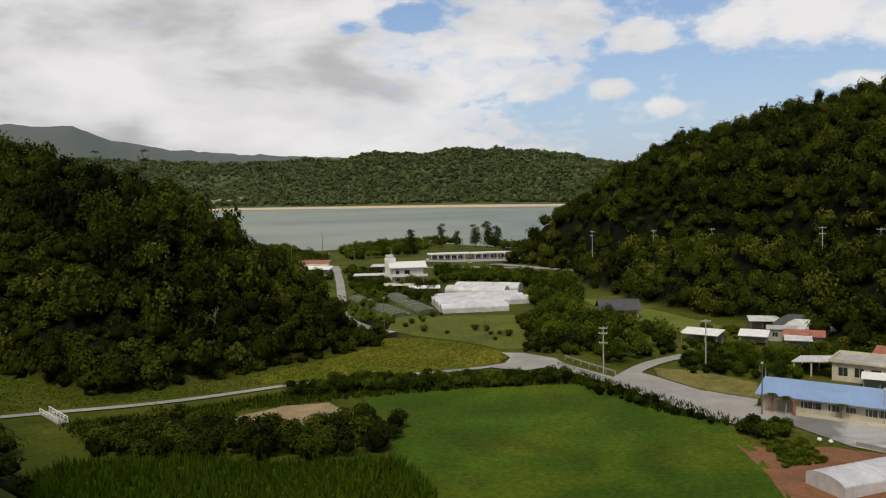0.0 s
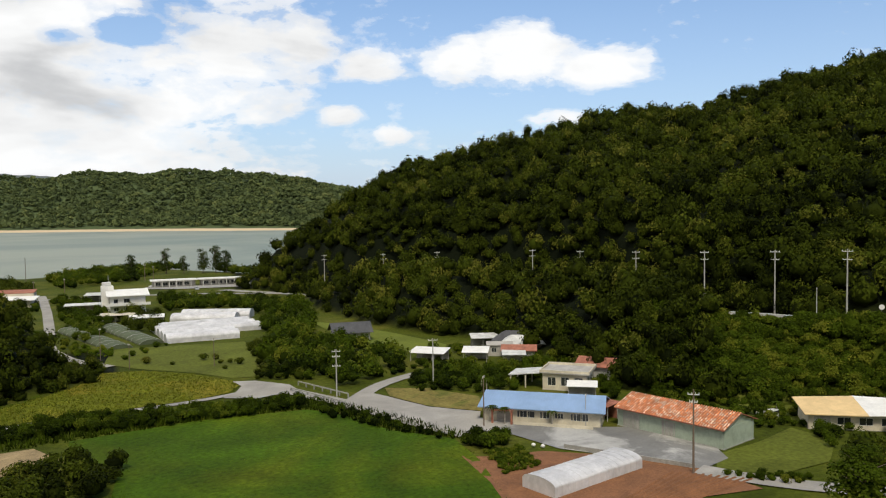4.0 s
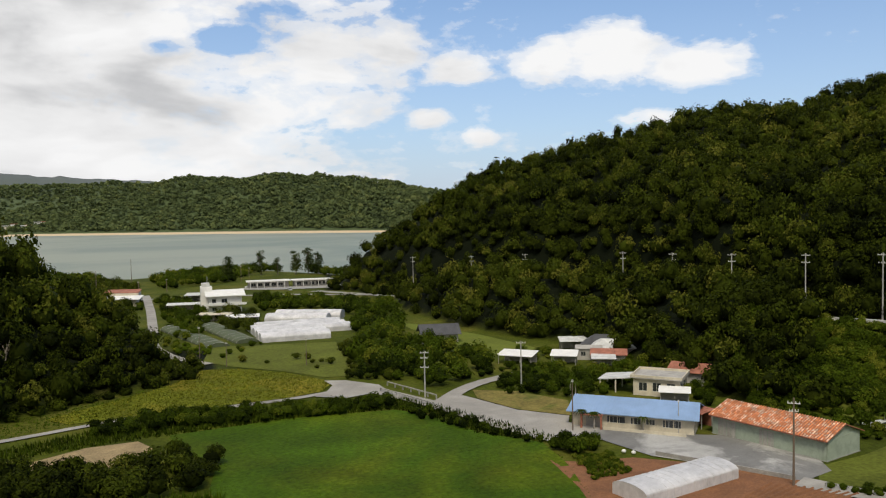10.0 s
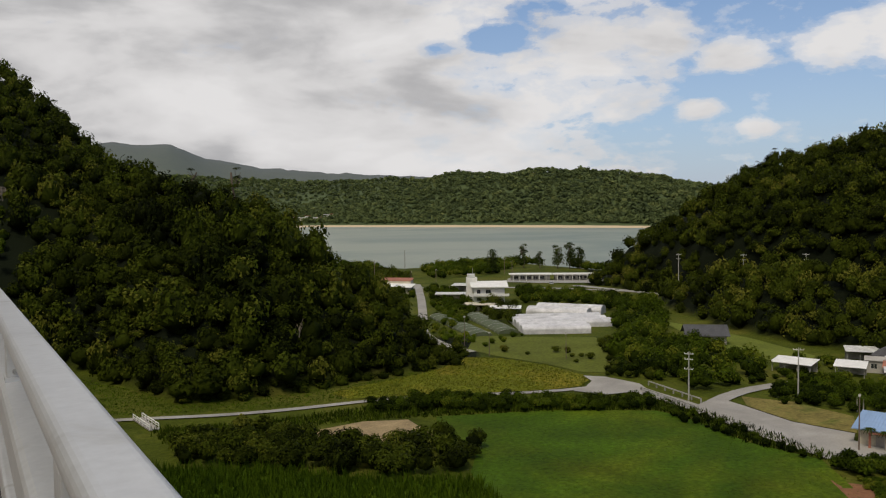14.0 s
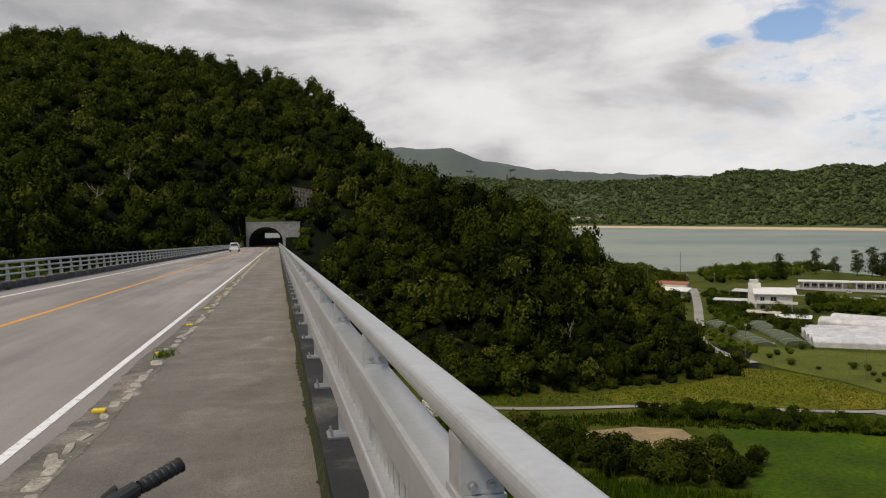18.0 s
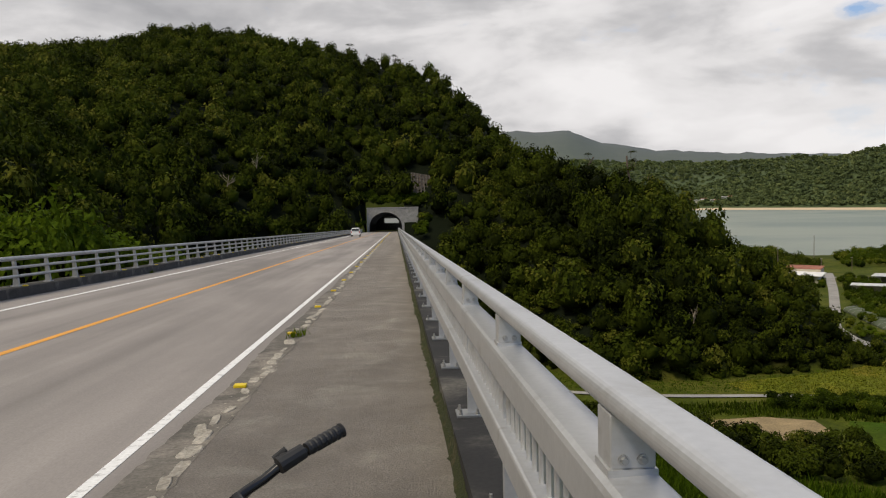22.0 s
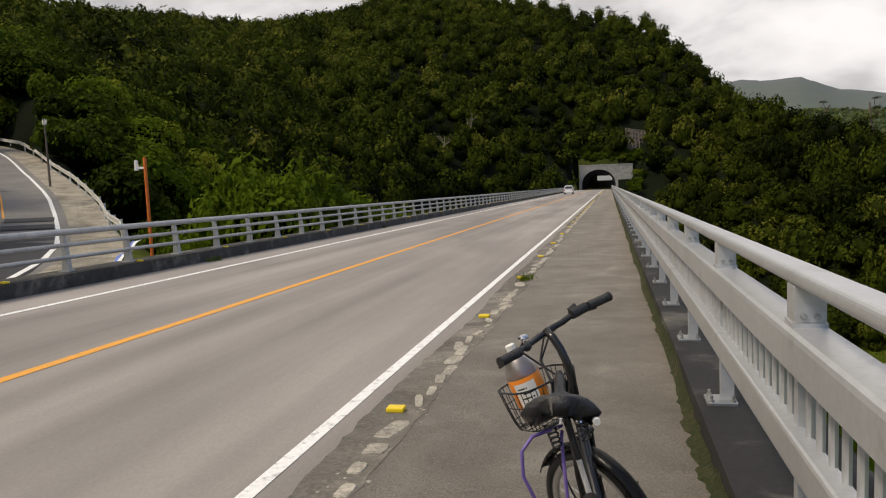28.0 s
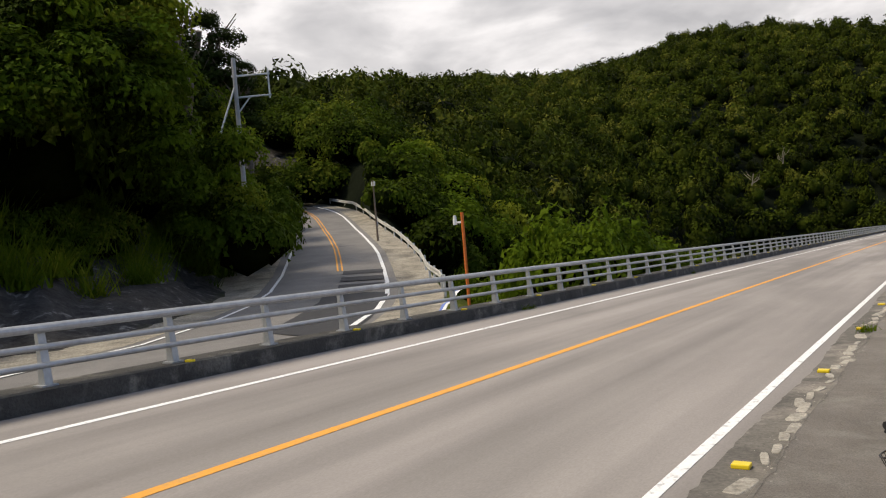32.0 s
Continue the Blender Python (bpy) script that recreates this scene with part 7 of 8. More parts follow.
N.put(N.n("ShaderNodeOutputMaterial").inputs[0], x_.outputs[0])


def lathe(bm, profile, seg=16):
    """A profile of (radius, z) turned round the upright axis."""
    rings = [[bm.verts.new((r * math.cos(2 * math.pi * k / seg), r * math.sin(2 * math.pi * k / seg), z)) for k in range(seg)] for r, z in profile]
    for a, b in zip(rings, rings[1:]):
        for k in range(seg):
            bm.faces.new((a[k], a[(k + 1) % seg], b[(k + 1) % seg], b[k]))
    return rings


BIKE = pose(-.166, 1.178, -GRADE * 1.05 + .004, -16, 0, 93.8)
bike = thing("bicycle", "black city bicycle with a wire basket standing on the footway", "bicycle")
BIKE = BIKE @ Matrix.Diagonal((0.975, 0.975, 0.972, 1))
bike.matrix_basis = BIKE
STEER = radians(42)


def fork(x, y, z):
    return (.774 + x * math.cos(STEER) - y * math.sin(STEER), x * math.sin(STEER) + y * math.cos(STEER), z)


def place_in_fork(bm):
    for v in bm.verts:
        v.co = Vector(fork(*v.co))


WR = 0.285


def wheel(name, cx, steered):
    def done(bm):
        for v in bm.verts:
            v.co = Vector((v.co.x + cx, v.co.y, v.co.z + WR))
        if steered:
            place_in_fork(bm)
        return bm

    def torus(r, q, n=40, m=8, sq=1.0):
        bm = bmesh.new()
        pts = [(r * math.cos(2 * math.pi * k / n), 0, r * math.sin(2 * math.pi * k / n)) for k in range(n)]
        rings = []
        for k in range(n):
            a = 2 * math.pi * k / n
            rings.append([bm.verts.new(((r + q * math.cos(b) * sq) * math.cos(a), q * math.sin(b), (r + q * math.cos(b) * sq) * math.sin(a))) for b in (2 * math.pi * j / m for j in range(m))])
        for k in range(n):
            for j in range(m):
                bm.faces.new((rings[k][j], rings[(k + 1) % n][j], rings[(k + 1) % n][(j + 1) % m], rings[k][(j + 1) % m]))
        return bm
    bm = bmesh.new()
    tube(bm, (0, -.05, 0), (0, .05, 0), .022, seg=12)
    w = part(name, done(bm), CHROME, bike)
    part("tyre", done(torus(WR - .022, .022)), BLACK, w, smooth=True)
    part("rim", done(torus(WR - .048, .014, 40, 6, 1.4)), RIM, w, smooth=True)
    bm = bmesh.new()
    for k in range(28):
        a, b = 2 * math.pi * k / 28, 2 * math.pi * (k + (3 if k % 2 else -3)) / 28
        s = .03 if k % 4 < 2 else -.03
        tube(bm, (.02 * math.cos(b), s, .02 * math.sin(b)), ((WR - .05) * math.cos(a), 0, (WR - .05) * math.sin(a)), .0014, seg=4)
    part("spokes", done(bm), CHROME, w)
    return w


def fender(name, cx, a0, a1, steered):
    bm = bmesh.new()
    rings = []
    for k in range(25):
        a = radians(a0 + (a1 - a0) * k / 24)
        ring = []
        for j in range(7):
            b = math.pi * (j / 6 - .5)
            rr = WR + .012 + .020 * math.cos(b)
            ring.append(bm.verts.new((cx + rr * math.cos(a), .032 * math.sin(b), WR + rr * math.sin(a))))
        rings.append(ring)
    for p, q in zip(rings, rings[1:]):
        for j in range(6):
            bm.faces.new((p[j], p[j + 1], q[j + 1], q[j]))
    geom = bmesh.ops.solidify(bm, geom=bm.faces[:], thickness=.003)
    if steered:
        place_in_fork(bm)
    return part(name, bm, BLACK_PAINT, bike, smooth=True)


wheel("front_wheel", .06, True)
wheel("rear_wheel", .0, False)
ff = fender("front_fender", .06, 35, 196, True)
bm = bmesh.new()
a = radians(192)
for v in box(bm, -.012, .012, -.034, .034, -.09, .03, bevel=.006):
    v.co = Vector(fork(.06 + (WR + .028) * math.cos(a) + v.co.x, v.co.y, WR + (WR + .028) * math.sin(a) + v.co.z))
part("mud_flap", bm, BLACK, ff)
bm = bmesh.new()
for s in (-.03, .03):
    pipe(bm, [fork(.06, s * 1.5, WR), fork(-.18, s * 1.1, WR + .13), fork(-.2, s, WR + .17)], .003, 5)
part("stay", bm, BLACK_PAINT, ff)
fender("rear_fender", .0, 20, 205, False)
# fork, head and stem
bm = bmesh.new()
for s in (-.05, .05):
    pipe(bm, [fork(.06, s, WR), fork(.035, s, WR + .2), fork(.0, s * .95, WR + .345), fork(-.01, s * .5, WR + .375)], .012, 8)
box_vs = [fork(-.012, -.05, WR + .36), fork(-.012, .05, WR + .36)]
tube(bm, box_vs[0], box_vs[1], .014)
part("fork", bm, BLACK_PAINT, bike, smooth=True)
bm = bmesh.new()
tube(bm, fork(-.012, 0, .63), fork(-.035, 0, .80), .022, seg=12)
part("head_tube", bm, BLACK_PAINT, bike)
bm = bmesh.new()
pipe(bm, [fork(-.035, 0, .78), fork(-.05, 0, .86), fork(-.055, 0, .94), fork(-.042, 0, 1.00), fork(-.02, 0, 1.045), fork(.012, 0, 1.078)], .0165, 12)
part("stem", bm, BLACK_PAINT, bike, "thick curved black stem", smooth=True)
bm = bmesh.new()
half = .298
bar = [fork(-.03 - .035, -half, 1.108), fork(-.05, -.20, 1.105), fork(-.02, -.13, 1.096), fork(.006, -.085, 1.078), fork(.012, -.03, 1.074), fork(.012, .03, 1.066), fork(.006, .085, 1.06), fork(-.02, .13, 1.066), fork(-.05, .20, 1.064), fork(-.065, half, 1.062)]
pipe(bm, bar, .0125, 10)
hb = part("handlebar", bm, BLACK_PAINT, bike, "swept black handlebar", smooth=True)
for s, zz in ((-1, 1.107), (1, 1.0625)):
    bm = bmesh.new()
    a, b = Vector(fork(-.0517, s * .19, zz)), Vector(fork(-.066, s * .302, zz + .001))
    lathe(bm, [(.0005, 0.0), (.0172, .0005)] + [(r_, (.08 + .14 * k + w_) * (b - a).length) for k in range(6) for w_, r_ in ((0, .0168), (.03, .0188), (.09, .0188), (.12, .0168))] + [(.0170, .95 * (b - a).length), (.0196, .955 * (b - a).length), (.0196, (b - a).length), (.0005, (b - a).length)], 14)
    bmesh.ops.transform(bm, matrix=Matrix.Translation(a) @ (b - a).to_track_quat("Z", "Y").to_matrix().to_4x4(), verts=bm.verts)
    part("grip", bm, BLACK, hb, "ribbed black rubber grip")
    bm = bmesh.new()
    pipe(bm, [fork(-.03, s * .12, zz - .005), fork(.01, s * .15, zz - .015), fork(.015, s * .19, zz - .025), fork(-.005, s * .27, zz - .032)], .0065, 6)
    box_c = Vector(fork(-.03, s * .14, zz))
    bmesh.ops.create_uvsphere(bm, u_segments=8, v_segments=6, radius=.019, matrix=Matrix.Translation(box_c))
    part("brake_lever", bm, BLACK, hb)
bm = bmesh.new()
tube(bm, fork(-.03, -.115, 1.10), fork(-.045, -.185, 1.106), .022, .020, 12)
tube(bm, fork(-.01, -.12, 1.115), fork(-.03, -.15, 1.128), .009, seg=8)
part("gear_shifter", bm, BLACK, hb)
bm = bmesh.new()
lathe(bm, [(.022, .0), (.022, .006), (.017, .014), (.008, .018), (.001, .019)], 14)
for v in bm.verts:
    v.co += Vector(fork(-.005, .125, 1.088))
tube(bm, fork(-.005, .125, 1.06), fork(-.005, .125, 1.092), .006, seg=8)
part("bell", bm, CHROME, hb, "small chrome bell")
for k, (s, q) in enumerate(((-.10, .03), (-.06, .02), (.11, -.03))):
    bm = bmesh.new()
    pts = [fork(.02, s, 1.075), fork(.10, s * .8, 1.03), fork(.11, s * .4 + q, .95), fork(.04, q, .86), fork(.0, q * .6, .76), fork(-.01, q * .4, .66)]
    fine = []
    for i in range(len(pts) - 1):
        for u in (0, .5):
            fine.append(tuple(np.array(pts[i]) * (1 - u) + np.array(pts[i + 1]) * u))
    pipe(bm, fine + [pts[-1]], .0040, 6)
    part("cable", bm, BLACK, bike, smooth=True)
# frame
bm = bmesh.new()
hx, hy = fork(-.02, 0, .68)[0], fork(-.02, 0, .68)[1]
pipe(bm, [(hx, hy * .5, .66), (.68, 0, .50), (.56, 0, .37), (.42, 0, .31), (.36, 0, .30)], .021, 10)
pipe(bm, [(hx, hy * .5, .71), (.66, 0, .56), (.52, 0, .45), (.31, 0, .40)], .014, 10)
tube(bm, (.36, 0, .28), (.262, 0, .60), .018, seg=12)
for s in (-.05, .05):
    pipe(bm, [(.36, s * .4, .29), (.18, s * .9, .285), (0, s * 1.2, WR)], .010, 8)
    pipe(bm, [(.28, s * .4, .54), (.14, s, .42), (0, s * 1.2, WR)], .008, 8)
tube(bm, (.36, -.045, .285), (.36, .045, .285), .024, seg=14)
part("frame", bm, BLACK_PAINT, bike, "low black step-through frame", smooth=False)
bm = bmesh.new()
tube(bm, (.285, 0, .52), (.340, 0, .86), .0135, seg=12)
tube(bm, (.262, 0, .59), (.257, 0, .605), .024, seg=12)
sp = part("seat_post", bm, BLACK_PAINT, bike, "long black seat post")
bm = bmesh.new()
for k in range(5):
    a0, a1 = radians(140 + 16 * k), radians(140 + 16 * (k + 1))
    q = []
    for zz, xx in ((.60, .298), (.72, .3173)):
        for a in (a0, a1):
            q.append(bm.verts.new((xx + .0145 * math.cos(a), .0145 * math.sin(a), zz)))
    bm.faces.new((q[0], q[1], q[3], q[2]))
bmesh.ops.solidify(bm, geom=bm.faces[:], thickness=.0006)
st_ = part("sticker", bm, PAPER, sp, "white sticker with rows of print")
# saddle
bm = bmesh.new()
rows = []
for k in range(13):
    u = k / 12
    x = .235 + .285 * u
    w = .108 * (1 - smooth01((u - .18) / .55)) + .024 if u > .08 else .085 + .047 * (u / .08) ** .5
    zc = .905 + .012 * math.cos(u * 5.0) + .02 * max(0, u - .6)
    row = []
    for j in range(13):
        b = -1 + 2 * j / 12
        row.append(bm.verts.new((x, b * w, zc - .05 * abs(b) ** 3.2 - (.012 * (1 - abs(b)) ** 2 if .15 < u < .7 else 0))))
    rows.append(row)
for p, q in zip(rows, rows[1:]):
    for j in range(12):
        bm.faces.new((p[j], q[j], q[j + 1], p[j + 1]))
bmesh.ops.recalc_face_normals(bm, faces=bm.faces)
bmesh.ops.solidify(bm, geom=bm.faces[:], thickness=.05)
roll = Matrix.Translation((.36, 0, .925)) @ Matrix.Rotation(radians(15), 4, "X") @ Matrix.Diagonal((1.15, 1.0, 1.3, 1)) @ Matrix.Translation((-.36, 0, -.88))
bmesh.ops.transform(bm, matrix=roll, verts=bm.verts)
sd = part("saddle", bm, LEATHER, bike, "wide black vinyl saddle", smooth=True)
for s in (-.03, .03):
    bm = bmesh.new()
    pipe(bm, [(.27, s * 1.6, .855), (.33, s, .835), (.42, s * .7, .845), (.49, s * .3, .875)], .004, 6)
    part("saddle_rail", bm, CHROME, sd)
for s in (-.05, .05):
    bm = bmesh.new()
    pipe(bm, [(.265 + .016 * math.cos(k * .7), s + .016 * math.sin(k * .7), .79 + .0019 * k) for k in range(36)], .0035, 5)
    part("saddle_spring", bm, BLACK_PAINT, sd)
bm = bmesh.new()
tube(bm, (.24, -.098, .855), (.225, -.10, .853), .013, .012, 14)
tube(bm, (.30, -.085, .86), (.24, -.098, .855), .006, seg=6)
part("rear_lamp", bm, PAPER, bike, "small pale lamp under the saddle")
bm = bmesh.new()
tube(bm, (.235, -.03, .585), (.225, -.03, .585), .008, seg=12)
part("reflector", bm, RED_LENS, bike, "small red reflector on the seat tube")
bm = bmesh.new()
pts = [(.33, .02, .84), (.27, .12, .85), (.24, .165, .82), (.235, .185, .74), (.24, .17, .64), (.25, .13, .575), (.26, .10, .565), (.265, .075, .60), (.27, .055, .70), (.30, .035, .80), (.33, .02, .84)]
pts = [tuple(np.array(pts[i]) * (1 - u) + np.array(pts[i + 1]) * u) for i in range(len(pts) - 1) for u in (0, .34, .67)]
pipe(bm, pts, .0062, 8)
lock = part("cable_lock", bm, PURPLE, bike, "purple plastic cable lock hanging under the saddle", smooth=True)
bm = bmesh.new()
tube(bm, (.25, .135, .575), (.262, .08, .555), .012, seg=10)
part("lock_barrel", bm, BLACK, lock)
# basket
bask = None
RZ, RF = .872, .170
def ring_of(z, sx, sy, cx):
    pts = []
    for k in range(28):
        a = 2 * math.pi * k / 28
        c, s = math.cos(a), math.sin(a)
        pts.append((cx + sx * math.copysign(abs(c) ** .55, c), sy * math.copysign(abs(s) ** .55, s), z))
    return pts
bm = bmesh.new()
levels = [ring_of(RZ, .115, .155, RF), ring_of(RZ - .07, .108, .145, RF), ring_of(RZ - .14, .10, .132, RF), ring_of(RZ - .175, .092, .12, RF)]
for i, pts in enumerate(levels):
    pipe(bm, [fork(*p) for p in pts + pts[:2]], .0042 if i == 0 else .0022, 6)
for k in range(28):
    pipe(bm, [fork(*levels[i][k]) for i in range(4)], .0019, 5)
lo = levels[3]
for k in range(1, 14):
    tube(bm, fork(*lo[k]), fork(*lo[28 - k]), .0019, seg=5)
for k in (-.06, 0, .06):
    tube(bm, fork(RF - .09, k, RZ - .175), fork(RF + .09, k, RZ - .175), .0019, seg=5)
bask = part("basket", bm, BLACK_PAINT, bike, "black wire basket on the front")
bm = bmesh.new()
for s in (-.06, .06):
    pipe(bm, [fork(.06, s, WR), fork(.10, s, .45), fork(.13, s, RZ - .175)], .004, 6)
tube(bm, fork(-.03, 0, .80), fork(.06, 0, .80), .010)
part("basket_bracket", bm, BLACK_PAINT, bask)
# pedals
bm = bmesh.new()
tube(bm, (.36, -.05, .285), (.36, .05, .285), .012, seg=10)
tube(bm, (.36, -.06, .285), (.36, -.068, .285), .085, seg=24)
cr = part("crankset", bm, CHROME, bike)
for s, a in ((-1, 250), (1, 70)):
    ex, ez = .36 + .16 * math.cos(radians(a)), .285 + .16 * math.sin(radians(a))
    bm = bmesh.new()
    tube(bm, (.36, s * .075, .285), (ex, s * .085, ez), .010, .008, 8)
    part("crank", bm, CHROME, cr)
    bm = bmesh.new()
    box(bm, ex - .045, ex + .045, min(s * .09, s * .18), max(s * .09, s * .18), ez - .012, ez + .012, bevel=.005)
    part("pedal", bm, BLACK, cr)
bm = bmesh.new()
tube(bm, (.04, .06, WR), (-.02, .16, -.045), .009, .008, 8)
part("kickstand", bm, BLACK_PAINT, bike)

# juice bottle in the basket
foot = BIKE @ Vector(fork(.165, .035, RZ - .165))
bottle = thing("juice_bottle", "half-full clear plastic bottle with orange label in the basket", "bottle")
up = (BIKE.to_3x3() @ Vector((-.02, .10, 1.0))).normalized()
bottle.matrix_basis = Matrix.Translation(foot) @ up.to_track_quat("Z", "Y").to_matrix().to_4x4() @ Matrix.Diagonal((1.2, 1.2, 1.0, 1))
bm = bmesh.new()
rings = lathe(bm, [(.045, .004), (.053, .012), (.055, .03), (.055, .205), (.053, .225), (.042, .26), (.022, .292), (.014, .30), (.014, .312)], 20)
bm.faces.new(rings[0][::-1])
part("bottle_body", bm, CLEAR, bottle, smooth=True)
bm = bmesh.new()
rings = lathe(bm, [(.043, .008), (.050, .016), (.0515, .03), (.0515, .10)], 20)
bm.faces.new(rings[0][::-1])
bm.faces.new(rings[-1])
part("juice", bm, JUICE, bottle, "orange juice")
bm = bmesh.new()
rings = lathe(bm, [(.0556, .075), (.0562, .077), (.0562, .200), (.0556, .202)], 24)
lab = part("label_sleeve", bm, JUICE, bottle, "orange wrapped label", smooth=True)
facing = math.atan2(*(bottle.matrix_basis.inverted() @ Vector((-.25, -1.3, 1.68))).yx)


def label_piece(name, a0, a1, z0, z1, r, mat):
    bm = bmesh.new()
    n = max(2, int(abs(a1 - a0) / 12))
    vs = [[bm.verts.new((r * math.cos(facing + radians(a0 + (a1 - a0) * k / n)), r * math.sin(facing + radians(a0 + (a1 - a0) * k / n)), z)) for k in range(n + 1)] for z in (z0, z1)]
    for k in range(n):
        bm.faces.new((vs[0][k], vs[0][k + 1], vs[1][k + 1], vs[1][k]))
    return part(name, bm, mat, lab)


label_piece("white_panel", -48, 28, .082, .185, .0566, PAPER)
for k, (a0, a1) in enumerate(((-30, 18), (-36, 10), (-24, 20), (-38, -5))):
    label_piece("print_bar", a0, a1, .10 + .02 * k, .106 + .02 * k, .0570, DARK)
bm = bmesh.new()
lathe(bm, [(.001, .331), (.014, .331), (.0165, .329), (.0165, .306), (.0165, .304)][::-1], 16)
part("cap", bm, WHITE, bottle, "white screw cap")

# ---------------------------------------------------------------- tunnel exit and slope lattice
GLOW = bpy.data.materials.new("daylight_beyond")
GLOW.use_nodes = True
N = Net(GLOW.node_tree)
e_ = N.n("ShaderNodeEmission")
e_.inputs["Color"].default_value = (0.62, 0.64, 0.60, 1)
e_.inputs["Strength"].default_value = 0.55
N.put(N.n("ShaderNodeOutputMaterial").inputs[0], e_.outputs[0])
bm = bmesh.new()
box(bm, TC - 1.5, TC + 4.3, 331.4, 331.8, TZ - 2.5 + 3.0, TZ - 2.5 + 4.9, bevel=.1)
part("tunnel_exit_light", bm, GLOW, portal, "daylight at the far end of the tunnel")
LATTICE = surface("stained_lattice", (0.12, 0.105, 0.085), 0.95, grain=0.3, grain_scale=3, blotch=0.5, blotch_scale=0.5)
lattice = thing("slope_lattice", "weathered concrete lattice holding the slope over the tunnel", "slope lattice", kind="structure")


def lattice_point(u, v):
    """u across the slope, v up it."""
    x, y = 5.2 + 6.0 * u, 257.0 + 9 * v + 1.2 * u
    return Vector((x, y, TZ + 9.6 + 9.0 * v - 1.0 * u))


for k in range(7):
    bm = bmesh.new()
    pipe(bm, [lattice_point(k / 6, q / 6) for q in range(7)], .22, 4)
    part("beam", bm, LATTICE, lattice)
for k in range(8):
    bm = bmesh.new()
    pipe(bm, [lattice_point(q / 6, k / 7) for q in range(7)], .20, 4)
    part("beam", bm, LATTICE, lattice)
v_ = [[lattice_point(i / 6, j / 6) + Vector((0, .35, -.15)) for i in range(7)] for j in range(7)]
bare("slope_face", [p[:] for r_ in v_ for p in r_], [(j * 7 + i, j * 7 + i + 1, j * 7 + i + 8, j * 7 + i + 7) for j in range(6) for i in range(6)], BARK, lattice)

# ---------------------------------------------------------------- side road details
bm = bmesh.new()


def side_at(s, off, lift=0.0):
    """Point of the side road: s counts along SIDE's points, off to the left."""
    i = int(min(s, len(SIDE) - 2))
    a, b = Vector(SIDE[i]), Vector(SIDE[i + 1])
    d = b - a
    n = Vector((-d.y, d.x, 0)).normalized()
    return a.lerp(b, s - i) + n * off + Vector((0, 0, lift))


def side_quad(name, s0, s1, o0, o1, lift, mat, lab, skew=0.0):
    n = 3
    vs, fs = [], []
    for k in range(n + 1):
        s = s0 + (s1 - s0) * k / n
        vs += [side_at(s + skew, o0, lift), side_at(s, o1, lift)]
        if k:
            fs.append((2 * k - 2, 2 * k - 1, 2 * k + 1, 2 * k))
    ob = bare(name, [v[:] for v in vs], fs, mat)
    return tagged(ob, lab, "road marking", kind="structure")


STRIPE = surface("dark_slip_stripe", (0.030, 0.030, 0.034), 0.8, grain=0.25, grain_scale=30, blotch=0.2, blotch_scale=2)
side_quad("slip_patch", 3.7, 6.15, .15, -2.75, .035, STRIPE, "dark slip-resistant surface across the side road", .5)
for k in range(8):
    s = 6.4 + .43 * k
    side_quad("slip_stripe", s, s + .24, -.45, -2.75, .035, STRIPE, "dark slip-resistant stripe across the side road", .05)
side_quad("road_patch", 13.0, 13.9, -.2, -2.7, .034, STRIPE, "dark repaired patch on the side road")
GRAVEL = surface("gravel_shoulder", (0.36, 0.32, 0.25), 0.95, grain=0.5, grain_scale=14, blotch=0.5, blotch_scale=0.8, bump=0.5)
for nm, o, w, lab in (("gravel_shoulder", 5.0, 3.0, "pale gravel shoulder with litter of leaves"), ("verge", -4.4, 1.9, "pale concrete verge of the side road")):
    ribbon(nm, offset_line(SIDE, o)[2:], w, GRAVEL, lab, "verge", 0.03, True)
beam_rail = thing("beam_guard_rail", "white corrugated beam guard rail along the side road", "guard rail", kind="structure")
WB = surface("white_guard_paint", (0.62, 0.61, 0.57), 0.5, grain=0.15, grain_scale=6, blotch=0.25, blotch_scale=1.5)
sts = list(np.arange(5.6, 14.6, .25))
prof = [(0, .0), (.04, .06), (.0, .12), (.0, .18), (.04, .24), (.0, .31), (-.02, .31), (-.02, 0)]
bm = bmesh.new()
rows = []
for s in sts:
    a, b = side_at(s, -5.0), side_at(s, -4.0)
    n = (b - a).normalized()
    n.z = 0
    rows.append([bm.verts.new(a + n * px + Vector((0, 0, .52 + pz))) for px, pz in prof])
for p, q in zip(rows, rows[1:]):
    for j in range(len(prof)):
        bm.faces.new((p[j], p[(j + 1) % 8], q[(j + 1) % 8], q[j]))
bm.faces.new(rows[0])
bm.faces.new(rows[-1][::-1])
bmesh.ops.recalc_face_normals(bm, faces=bm.faces)
part("beam", bm, WB, beam_rail, "corrugated white steel beam")
for s in sts[::2]:
    bm = bmesh.new()
    p = side_at(s, -5.1)
    tube(bm, p + Vector((0, 0, -.7)), p + Vector((0, 0, .84)), .06, seg=8)
    part("post", bm, WB, beam_rail)
# fallen banner behind the guard rail
bn = thing("fallen_banner", "blue and white cloth banner lying against the rail", "banner")
a, b = Vector((-12.4, 16.2, -.72)), Vector((-13.2, 18.9, -.15))
d, w = b - a, Vector((.25, .12, .10))
V = [a + d * (k / 8) + w * s + Vector((0, 0, .05 * math.sin(k * 1.9 + s * 2))) for k in range(9) for s in (0, .5, 1)]
F1 = [(k * 3, k * 3 + 1, k * 3 + 4, k * 3 + 3) for k in range(8)]
F2 = [(k * 3 + 1, k * 3 + 2, k * 3 + 5, k * 3 + 4) for k in range(8)]
BLUE_CLOTH = surface("blue_cloth", (0.13, 0.20, 0.52), 0.8)
